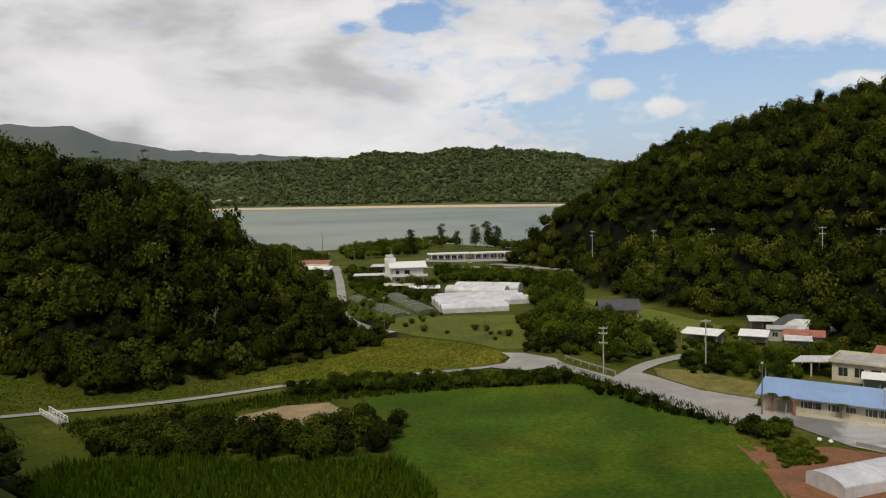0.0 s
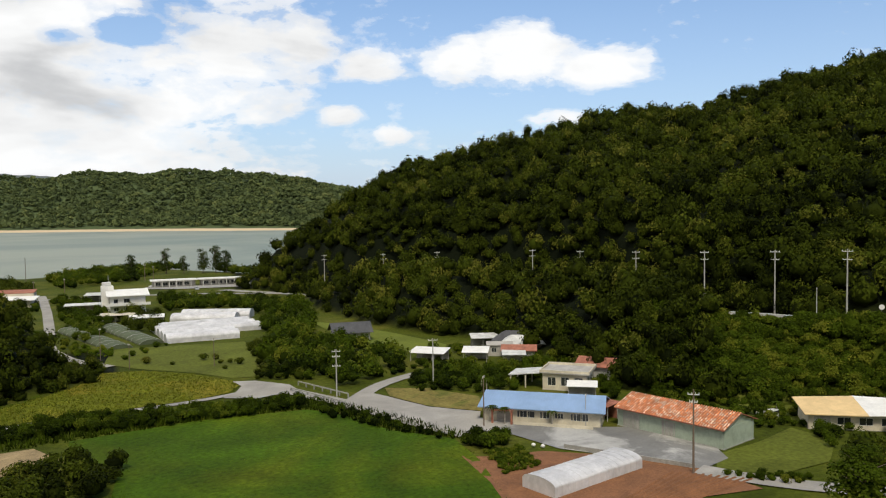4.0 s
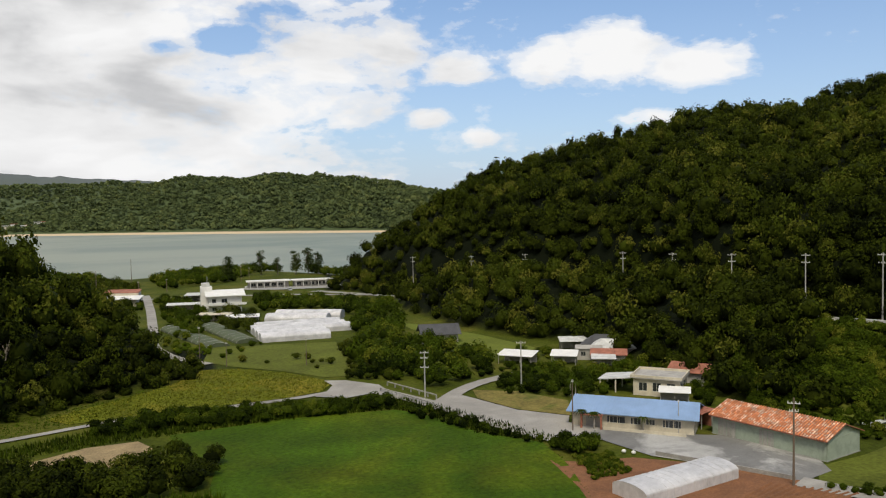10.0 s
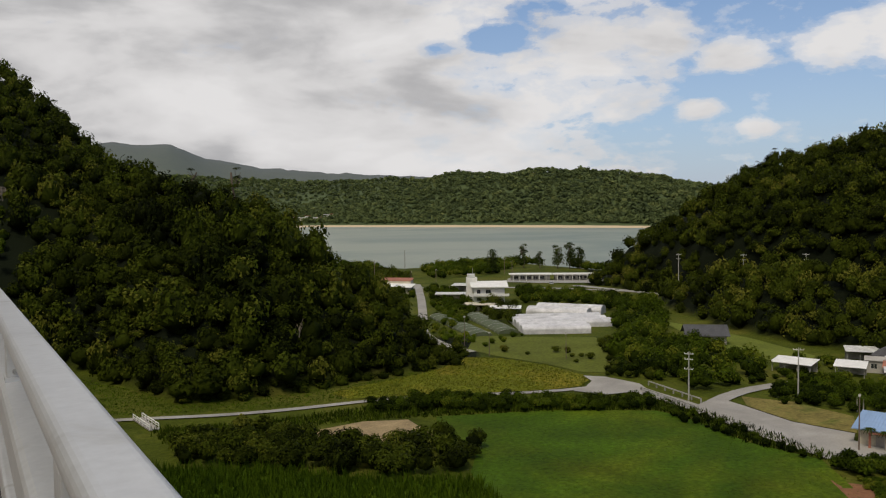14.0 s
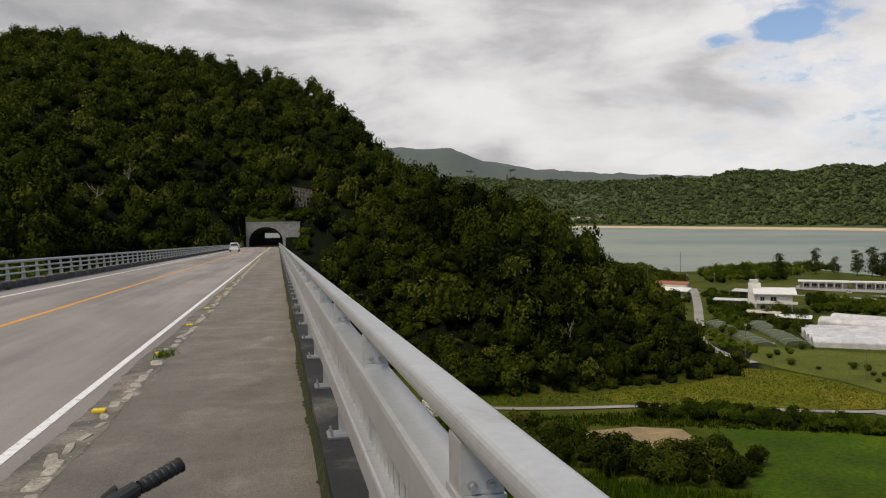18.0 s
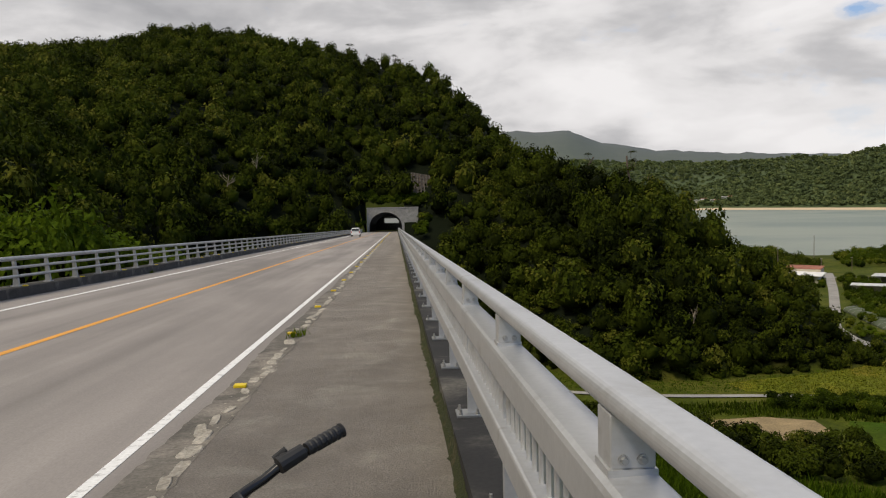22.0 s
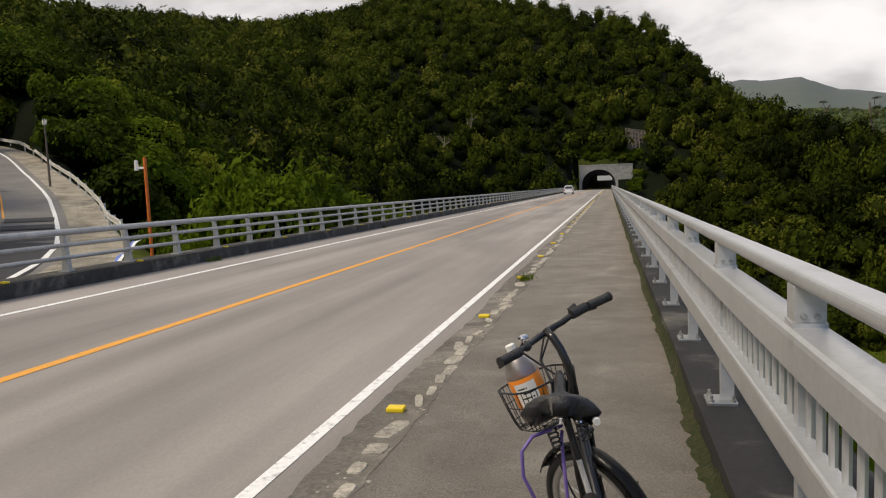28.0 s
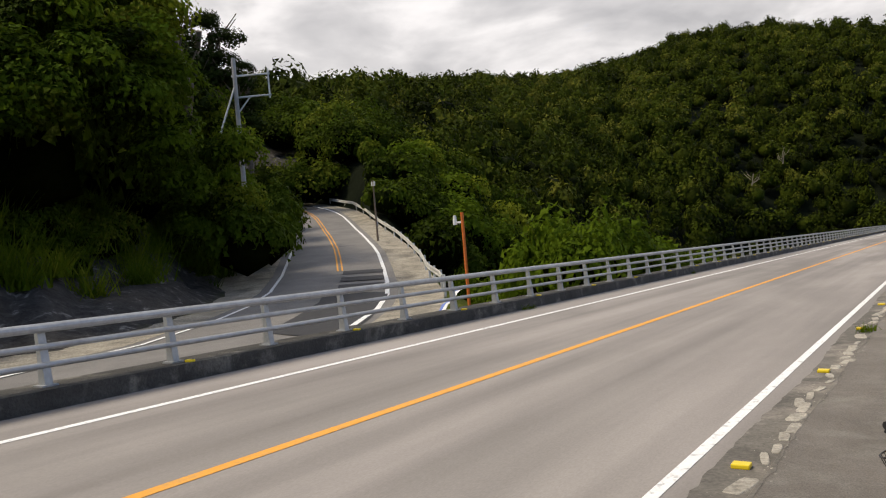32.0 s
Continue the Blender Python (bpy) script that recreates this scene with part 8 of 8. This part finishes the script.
bare("blue_half", [v[:] for v in V], F1, BLUE_CLOTH, bn)
bare("white_half", [v[:] for v in V], F2, WHITE, bn)

# ---------------------------------------------------------------- white car
CARW = surface("white_car_paint", (0.78, 0.78, 0.76), 0.25, grain=0.03, grain_scale=4)
car = thing("car", "small white hatchback driving towards the tunnel", "car", (-7.2, 140, -GRADE * 140 + .01))


def car_body(parent, L, Wd, H, mat):
    """Heading +y; the rear at y = 0."""
    bm = bmesh.new()
    low = [(0, .32), (.0, .75), (.06, .92), (L * .30, .98), (L * .72, .95), (L - .08, .78), (L, .55), (L - .02, .32)]
    for sgn in (0,):
        a = [bm.verts.new((-Wd / 2, y, z)) for y, z in low]
        b = [bm.verts.new((Wd / 2, y, z)) for y, z in low]
        n = len(low)
        for k in range(n):
            bm.faces.new((a[k], a[(k + 1) % n], b[(k + 1) % n], b[k]))
        bm.faces.new(a)
        bm.faces.new(b[::-1])
    bmesh.ops.bevel(bm, geom=bm.edges[:], offset=.06, segments=2, affect="EDGES")
    bmesh.ops.recalc_face_normals(bm, faces=bm.faces)
    body = part("body", bm, mat, parent)
    bm = bmesh.new()
    lo, hi = [(-Wd * .48, .05), (Wd * .48, .05), (Wd * .48, L * .74), (-Wd * .48, L * .74)], [(-Wd * .38, .28), (Wd * .38, .28), (Wd * .38, L * .55), (-Wd * .38, L * .55)]
    a = [bm.verts.new((x, y, .93)) for x, y in lo]
    b = [bm.verts.new((x, y, H)) for x, y in hi]
    for k in range(4):
        bm.faces.new((a[k], a[(k + 1) % 4], b[(k + 1) % 4], b[k]))
    bm.faces.new(b)
    bmesh.ops.bevel(bm, geom=bm.edges[:], offset=.05, segments=2, affect="EDGES")
    bmesh.ops.recalc_face_normals(bm, faces=bm.faces)
    part("cabin", bm, mat, parent)
    for nm, q in (("rear_window", [(-Wd * .40, .065, 1.02), (Wd * .40, .065, 1.02), (Wd * .34, .235, H - .12), (-Wd * .34, .235, H - .12)]),
                  ("windscreen", [(-Wd * .42, L * .72 - .01, 1.02), (Wd * .42, L * .72 - .01, 1.02), (Wd * .34, L * .57, H - .1), (-Wd * .34, L * .57, H - .1)]),
                  ("side_window", [(Wd * .478, .35, 1.02), (Wd * .478, L * .66, 1.02), (Wd * .40, L * .53, H - .12), (Wd * .40, .42, H - .12)]),
                  ("side_window", [(-Wd * .478, .35, 1.02), (-Wd * .478, L * .66, 1.02), (-Wd * .40, L * .53, H - .12), (-Wd * .40, .42, H - .12)])):
        bm = bmesh.new()
        f = bm.faces.new([bm.verts.new(p) for p in q])
        c = sum((Vector(p) for p in q), Vector()) / 4 - Vector((0, L * .42, 1.2))
        f.normal_update()
        n = f.normal if f.normal.dot(c) > 0 else -f.normal
        bmesh.ops.translate(bm, vec=n * .02, verts=bm.verts)
        r = bmesh.ops.extrude_face_region(bm, geom=bm.faces[:])
        bmesh.ops.translate(bm, vec=n * -.03, verts=[v for v in r["geom"] if isinstance(v, bmesh.types.BMVert)])
        part(nm, bm, GLASS_DARK, parent)
    for x in (-Wd / 2 + .11, Wd / 2 - .11):
        for y in (.62, L - .7):
            bm = bmesh.new()
            tube(bm, (x - .1, y, .29), (x + .1, y, .29), .29, seg=18)
            w = part("wheel", bm, BLACK, parent)
            bm = bmesh.new()
            tube(bm, (x - .108, y, .29), (x + .108, y, .29), .17, seg=14)
            part("rim", bm, RIM, w)
        bm = bmesh.new()
        box(bm, x - .06, x + .06, -.02, .06, .68, .92, bevel=.015)
        part("tail_light", bm, RED_LENS, parent)
        bm = bmesh.new()
        box(bm, x - .12, x + .12, L - .09, L + .005, .60, .74, bevel=.02)
        part("headlight", bm, PAPER, parent)
    bm = bmesh.new()
    box(bm, -Wd * .46, Wd * .46, -.07, .1, .34, .58, bevel=.04)
    part("bumper", bm, mat, parent)
    bm = bmesh.new()
    box(bm, -.17, .17, -.085, -.07, .42, .52)
    part("plate", bm, PAPER, parent, "blank number plate")


car_body(car, 3.6, 1.6, 1.50, CARW)
for x, y, tn, mat, lab in ((250, 347, 60, CARW, "white car parked near the shore"), (249, 315, 150, STEEL_DULL, "grey car parked near the shore"), (281, 315, 140, CARW, "white car parked by the shore buildings"), (128.5, 54.5, 10, CARW, "white car parked in front of the hall")):
    if lab.endswith("hall"):
        continue
    c = thing("parked_car", lab, "car", (x, y, height1(x, y) + .18), tn, "parked cars")
    car_body(c, 3.6, 1.6, 1.5, mat)


# ---------------------------------------------------------------- trees closing the head of the side road
rng = np.random.default_rng(41)
Q = sow([(-66, 79), (-74, 82), (-88, 84), (-92, 96), (-72, 102), (-60, 92)], 4.4, rng)
wood("roadside_trees", Q + np.array([0, 0, 2.6]), rng.uniform(3.0, 4.6, len(Q)), FINE_KINDS, CORES, LEAF_NEAR, "dark leafy trees at the head of the side road", "trees", rng, 1.15)
Q = np.array([(*polar(a_, r_), 0) for a_ in np.arange(-45.5, -38, .55) for r_ in (97, 103)])
Q[:, 2] = height(Q[:, 0], Q[:, 1]) + rng.uniform(.8, 2.2, len(Q))
wood("roadside_trees", Q, rng.uniform(2.6, 3.6, len(Q)), FINE_KINDS, CORES, LEAF_NEAR, "leafy trees above the bend of the side road", "trees", rng, 1.1)

# ---------------------------------------------------------------- gardens round the houses
spots = [(o.location.x, o.location.y) for o in bpy.data.objects if o.parent is None and o.type == "EMPTY" and any(w in o.name for w in ("house", "hall", "cottage", "shed", "roof", "lean", "store", "hut"))]


def off_houses(Q, gap):
    ok = np.ones(len(Q), dtype=bool)
    for hx_, hy_ in spots:
        ok &= (np.hypot(Q[:, 0] - hx_, Q[:, 1] - hy_) > gap)
    return Q[ok]


for nm, poly, gap, (lo, hi), mat, lab in (
        ("garden_shrubs", [(146, 30), (168, 26), (172, 4), (166, -22), (148, -26), (150, -4), (150, 12)], 2.6, (0.9, 2.0), LEAF_NEAR, "thick garden shrubs below the slope road"),
        ("garden_shrubs", [(152, 26), (170, 20), (176, 0), (168, -20), (158, -20), (160, 6)], 3.4, (0.6, 1.2), LEAF_YELLOW, "red and yellow leaved shrubs below the slope road"),
        ("hedge_plants", [(150, 60), (160, 52), (160, 30), (146, 32), (144, 46)], 3.0, (1.4, 2.8), LEAF_NEAR, "broad-leaved bushes behind the tiled store"),
        ("garden_shrubs", [(132, 100), (142, 98), (160, 82), (156, 74), (146, 78), (134, 88)], 2.8, (0.7, 1.5), LEAF_NEAR, "garden shrubs between the cottages"),
        ("lane_bushes", [(118, 128), (128, 140), (140, 132), (134, 118), (124, 112)], 3.0, (1.0, 2.2), LEAF_NEAR, "dense bushes beside the lane junction"),
        ("garden_shrubs", [(119, 104), (150, 118), (176, 112), (180, 92), (164, 72), (150, 58), (139, 58), (131, 86), (128, 98)], 3.0, (0.8, 2.2), LEAF_NEAR, "mixed garden trees and shrubs round the cottages"),
        ("garden_shrubs", [(140, 50), (150, 58), (160, 40), (172, 20), (168, -6), (152, -8), (146, 20), (130, 38), (128, 48)], 2.6, (0.7, 1.9), LEAF_NEAR, "thick garden growth behind the warehouse and houses"),
        ("garden_shrubs", [(114, 176), (124, 192), (118, 200), (111, 188)], 2.2, (0.6, 1.3), LEAF_BRIGHT, "pale leafy plants along the lane bend"),
        ("garden_shrubs", [(150, 300), (186, 342), (200, 325), (180, 290), (166, 284)], 3.6, (1.0, 2.2), LEAF_NEAR, "low trees and shrubs beside the shore lane"),
        ("lane_bushes", [(115, 128), (126, 138), (140, 158), (150, 164), (152, 150), (136, 126), (121, 118)], 2.6, (0.7, 1.9), LEAF_HILL, "dark scrub along the lawn and creek"),
        ("slope_scrub", [(152, 62), (170, 45), (170, 28), (174, 10), (186, -8), (196, -26), (180, -24), (166, -8), (158, 8), (150, 30), (144, 48)], 2.0, (0.9, 2.2), LEAF_NEAR, "tangled shrubs and young trees covering the terraces"),
        ("croton_bushes", [(166, 14), (176, 0), (190, -22), (182, -24), (168, -4), (160, 8)], 3.2, (0.7, 1.5), LEAF_YELLOW, "yellow and red leaved shrubs on the terraces"),
        ("weed_clumps", [(126, 6), (132, -2), (150, -14), (148, -24), (134, -16), (124, -4)], 2.4, (0.5, 1.3), LEAF_BRIGHT, "fresh weeds beside the south lane")):
    Q = off_houses(sow(poly, gap, rng, 3.0), 5.6)
    if not len(Q):
        continue
    sz = rng.uniform(lo, hi, len(Q))
    wood(nm, Q + np.stack([0 * sz, 0 * sz, sz * .35], 1), sz, BUSH_KINDS, CORES, mat, lab, "bushes", rng, tone_bias=.05)
# ridges of the red soil beds
beds = thing("soil_bed", "rows of raised red soil ridges in the bed", "soil bed", kind="structure")
for k in range(11):
    ax, ay, bx, by = 86.5 + .55 * k, 37.6 - .62 * k, 104.2 + .25 * k, 35.6 - .95 * k
    n = 12
    rv, rf = [], []
    for q in range(n + 1):
        x_, y_ = ax + (bx - ax) * q / n, ay + (by - ay) * q / n
        z_ = height1(x_, y_) + .10
        rv += [(x_, y_ - .26, z_), (x_, y_ - .08, z_ + .2 + rng.uniform(-.03, .03)), (x_, y_ + .08, z_ + .2), (x_, y_ + .26, z_)]
        if q:
            rf += [(4 * q - 4 + j, 4 * q - 3 + j, 4 * q + 1 + j, 4 * q + j)[::-1] for j in range(3)]
    bare("soil_ridge", rv, rf, SOIL, beds)
corner = np.array([(101.2, 64.0, 0), (103.2, 62.4, 0), (102.6, 65.2, 0), (104.6, 63.2, 0), (100.0, 62.4, 0)])
corner[:, 2] = height(corner[:, 0], corner[:, 1]) + .8
wood("corner_shrub", corner, np.array([1.9, 1.7, 1.8, 1.5, 1.5]), BUSH_KINDS, CORES, LEAF_NEAR, "broad round shrub at the corner of the yard", "bushes", rng, 1.0)
# low wall, jars and truck by the yard
wall = thing("yard_wall", "low weathered concrete wall along the edge of the yard", "wall", kind="structure")
for (xa, ya), (xb, yb) in (((106.4, 52.5), (106.9, 43)), ((106.9, 43), (107.2, 33.5))):
    bm = bmesh.new()
    za = height1(xa, ya)
    d = math.hypot(xb - xa, yb - ya)
    box(bm, 0, d, -.1, .1, -.2, .75, bevel=.02, m=Matrix.Translation((xa, ya, za)) @ Matrix.Rotation(math.atan2(yb - ya, xb - xa), 4, "Z"))
    part("wall_length", bm, CONCRETE, wall)
for x, y in ((104.6, 56.6), (104.9, 55.2), (102.3, 63.5)):
    bm = bmesh.new()
    bmesh.ops.create_uvsphere(bm, u_segments=12, v_segments=8, radius=.33)
    for v in bm.verts:
        v.co.z = v.co.z * .85 + .28
    ob = part("float_ball", bm, WHITE, smooth=True)
    ob.location = (x, y, height1(x, y) + .1)
    tagged(ob, "white float ball lying at the edge of the soil", "float", "float balls by the field")
truck = thing("kei_truck", "small white flatbed truck parked by the garden", "truck", (139.5, 33.0, height1(139.5, 33.0) + .05), 160)
bm = bmesh.new()
box(bm, -.7, .7, 2.1, 3.3, .35, 1.75, bevel=.08)
part("cab", bm, CARW, truck)
bm = bmesh.new()
box(bm, -.7, .7, 0, 2.05, .60, .68)
for x0, x1, y0, y1 in ((-.7, -.66, 0, 2.05), (.66, .7, 0, 2.05), (-.66, .66, 0, .04)):
    box(bm, x0, x1, y0, y1, .68, .95)
part("flatbed", bm, CARW, truck)
bm = bmesh.new()
box(bm, -.62, .62, 3.29, 3.32, 1.05, 1.6)
part("windscreen", bm, GLASS_DARK, truck)
for x in (-.6, .6):
    for y in (.55, 2.75):
        bm = bmesh.new()
        tube(bm, (x - .08, y, .27), (x + .08, y, .27), .27, seg=16)
        part("wheel", bm, BLACK, truck)
# parapets of the lane bridge and the field footbridge
for a_, b_, h_, lab, mat in (((117, 117), (114, 101), .8, "low concrete parapet of the lane bridge", CONCRETE), ((112, 114), (109, 98), .8, "low concrete parapet of the lane bridge", CONCRETE)):
    t = thing("bridge_parapet", lab, "parapet", (a_[0], a_[1], height1(*a_) + .1), math.degrees(math.atan2(b_[1] - a_[1], b_[0] - a_[0])), kind="structure")
    d = math.hypot(b_[0] - a_[0], b_[1] - a_[1])
    bm = bmesh.new()
    box(bm, 0, d, -.12, .12, h_ - .2, h_)
    part("rail_beam", bm, mat, t)
    for k in range(7):
        bm = bmesh.new()
        box(bm, d * k / 6 - .12, d * k / 6 + .12, -.1, .1, -.3, h_ - .2)
        part("post", bm, mat, t)
t = thing("footbridge", "small footbridge with white pipe rails over the ditch", "footbridge", (25.0, 146.0, height1(25, 146)), math.degrees(math.atan2(-9, 1)))
bm = bmesh.new()
box(bm, 0, 9, -.8, .8, .15, .35)
part("deck", bm, LANE, t)
for y in (-.75, .75):
    bm = bmesh.new()
    tube(bm, (0, y, 1.15), (9, y, 1.15), .09)
    tube(bm, (0, y, .75), (9, y, .75), .05)
    part("rail", bm, WHITE, t)
    for k in range(6):
        bm = bmesh.new()
        tube(bm, (9 * k / 5, y, .3), (9 * k / 5, y, 1.15), .07)
        part("post", bm, WHITE, t)
# pale dead branches on the wooded slopes
DEAD = surface("dead_wood", (0.24, 0.20, 0.15), 0.9, grain=0.2, grain_scale=5)
random.seed(9)
for az, el, r in ((-9.6, 3.2, 225), (-11.6, 2.0, 212), (17.5, -7.4, 172), (20.5, -7.8, 174), (-34.6, 4.6, 105)):
    x, y = polar(az, r)
    z = 1.65 + r * math.tan(radians(el))
    t = thing("dead_tree", "bare pale dead tree standing among the green woods", "tree", (x, y, z - 6))
    bm = bmesh.new()
    tube(bm, (0, 0, 3.0), (.5, .3, 6), .12, .08, 6)
    for k in range(6):
        a = random.uniform(0, 6.28)
        h0 = random.uniform(3.2, 6)
        tip = Vector((math.cos(a) * random.uniform(1.2, 2.6), math.sin(a) * random.uniform(1.2, 2.6), h0 + random.uniform(.8, 2.4)))
        tube(bm, (0, 0, h0), tip, .07, .03, 5)
        tube(bm, tip * .6 + Vector((0, 0, h0 * .4)), tip + Vector((random.uniform(-.8, .8), random.uniform(-.8, .8), .9)), .05, .02, 4)
    part("branches", bm, DEAD, t)

# long grass hanging on the rocky bank
sel = bank_p[(bank_p[:, 3] < 11) & (bank_p[:, 3] > 6.8)][::2]
tufts("bank_grass", sel[:, :3], 110, 1.35, 0.5, LEAF_BRIGHT, "large clumps of long grass hanging on the rocky bank", "grass", rng, 1.3, 0.035)

rng = np.random.default_rng(51)
Q = sow([(-43, 57.5), (-52, 66), (-60, 73), (-66, 78), (-62, 84), (-50, 78), (-42, 68)], 2.8, rng)
Q = Q[along(SIDE, Q[:, 0], Q[:, 1])[0] > 6.6]
wood("roadside_shrubs", Q + np.array([0, 0, 1.2]), rng.uniform(1.8, 2.8, len(Q)), BUSH_KINDS, CORES, LEAF_NEAR, "green shrubs beyond the beam guard rail", "bushes", rng, 1.2, tone_bias=.1)
# weeds growing from the joints of the kerbs
P_ = np.array([(-1.72, 12.3, -GRADE * 12.3 + .01), (-1.66, 12.5, -GRADE * 12.5 + .01), (-10.08, 17.3, -GRADE * 17.3), (-10.02, 17.6, -GRADE * 17.6), (-10.1, 33.4, -GRADE * 33.4)])
tufts("kerb_weeds", P_, 34, 0.13, 0.06, LEAF_BRIGHT, "small weeds growing from the kerb joints", "weeds", rng, 0.9, 0.010)

# crowns on the steep cut above the slope road
rng = np.random.default_rng(61)
cut = []
for az in np.arange(43.5, 82, .5):
    for dr in (5.5, 9, 12.5, 16, 20, 25):
        r = float(np.interp(az, [q[0] for q in SHELF], [q[1] for q in SHELF])) + dr + rng.uniform(-1.2, 1.2)
        x, y = polar(az + rng.uniform(-.3, .3), r)
        cut.append((x, y, height1(x, y) + rng.uniform(.2, 1.6)))
cut = np.array(cut)
wood("hillside_woods", cut, rng.uniform(2.0, 3.4, len(cut)), KINDS, CORES, LEAF_HILL, "dense green woods on the cut above the slope road", "woods", rng, 1.2)
# clumps of long grass that show on the rocky bank
clump = []
for az, el in ((-65, 0), (-64, 2.2), (-63.5, -1.4), (-62.6, 1), (-62, 3.0), (-61.5, -.6), (-60.8, 1.6), (-60, -1.8), (-59.6, .4), (-59, 2.8), (-58.4, -1.0), (-57.8, 1.2), (-57, 2.6), (-56.4, .8), (-55.8, 3.0), (-53.6, 3.4), (-53, 2.8), (-51, .4), (-50.2, -1.0), (-49.4, -1.8), (-48.8, 0)):
    for r in np.arange(18, 70, .4):
        x, y = polar(az, r)
        x, y = x - .3, y - 1.6
        z = height1(x, y)
        if z >= 1.7 + r * math.tan(radians(el)):
            clump.append((x, y, z))
            break
clump = np.array(clump)
tufts("bank_grass", np.concatenate([clump, clump + rng.normal(0, .25, clump.shape) * np.array([1, 1, .3])]), 90, 1.2, 0.35, LEAF_BRIGHT, "arching clumps of long grass on the rocky bank", "grass", rng, 1.2, 0.04)

# bushes growing over the headwall of the tunnel
rng = np.random.default_rng(71)
top = np.array([(x_, 253.4 + rng.uniform(0, 6), 0.0) for x_ in np.arange(-13.5, 9.5, .42)])
top[:, 2] = np.maximum(height(top[:, 0], top[:, 1]), TZ + 7.6) + .5
wood("headwall_bushes", top, rng.uniform(1.4, 2.2, len(top)), BUSH_KINDS, CORES, LEAF_NEAR, "green bushes growing over the tunnel headwall", "bushes", rng, 1.0, tone_bias=.1)
side = np.array([(x_, y_, -GRADE * y_ + z_) for x_, y_, z_ in ((-11.6, 246, 1.8), (-12.8, 243, 1.4), (-14.2, 247, 2.6), (-12.2, 249.5, 3.4), (-15.5, 242, 1.6), (-17.5, 238, 1.2), (-10.6, 249.6, 2.4), (6.4, 247.5, .6), (7.6, 246, 1.6), (8.4, 250, 3.4), (8.2, 243, .8), (9.6, 248, 3.0), (7.4, 239, -.4), (7.0, 232, -.6))])
wood("headwall_bushes", side, rng.uniform(1.8, 2.6, len(side)), BUSH_KINDS, CORES, LEAF_NEAR, "round green bushes crowding the sides of the tunnel mouth", "bushes", rng, 1.0, tone_bias=.15)
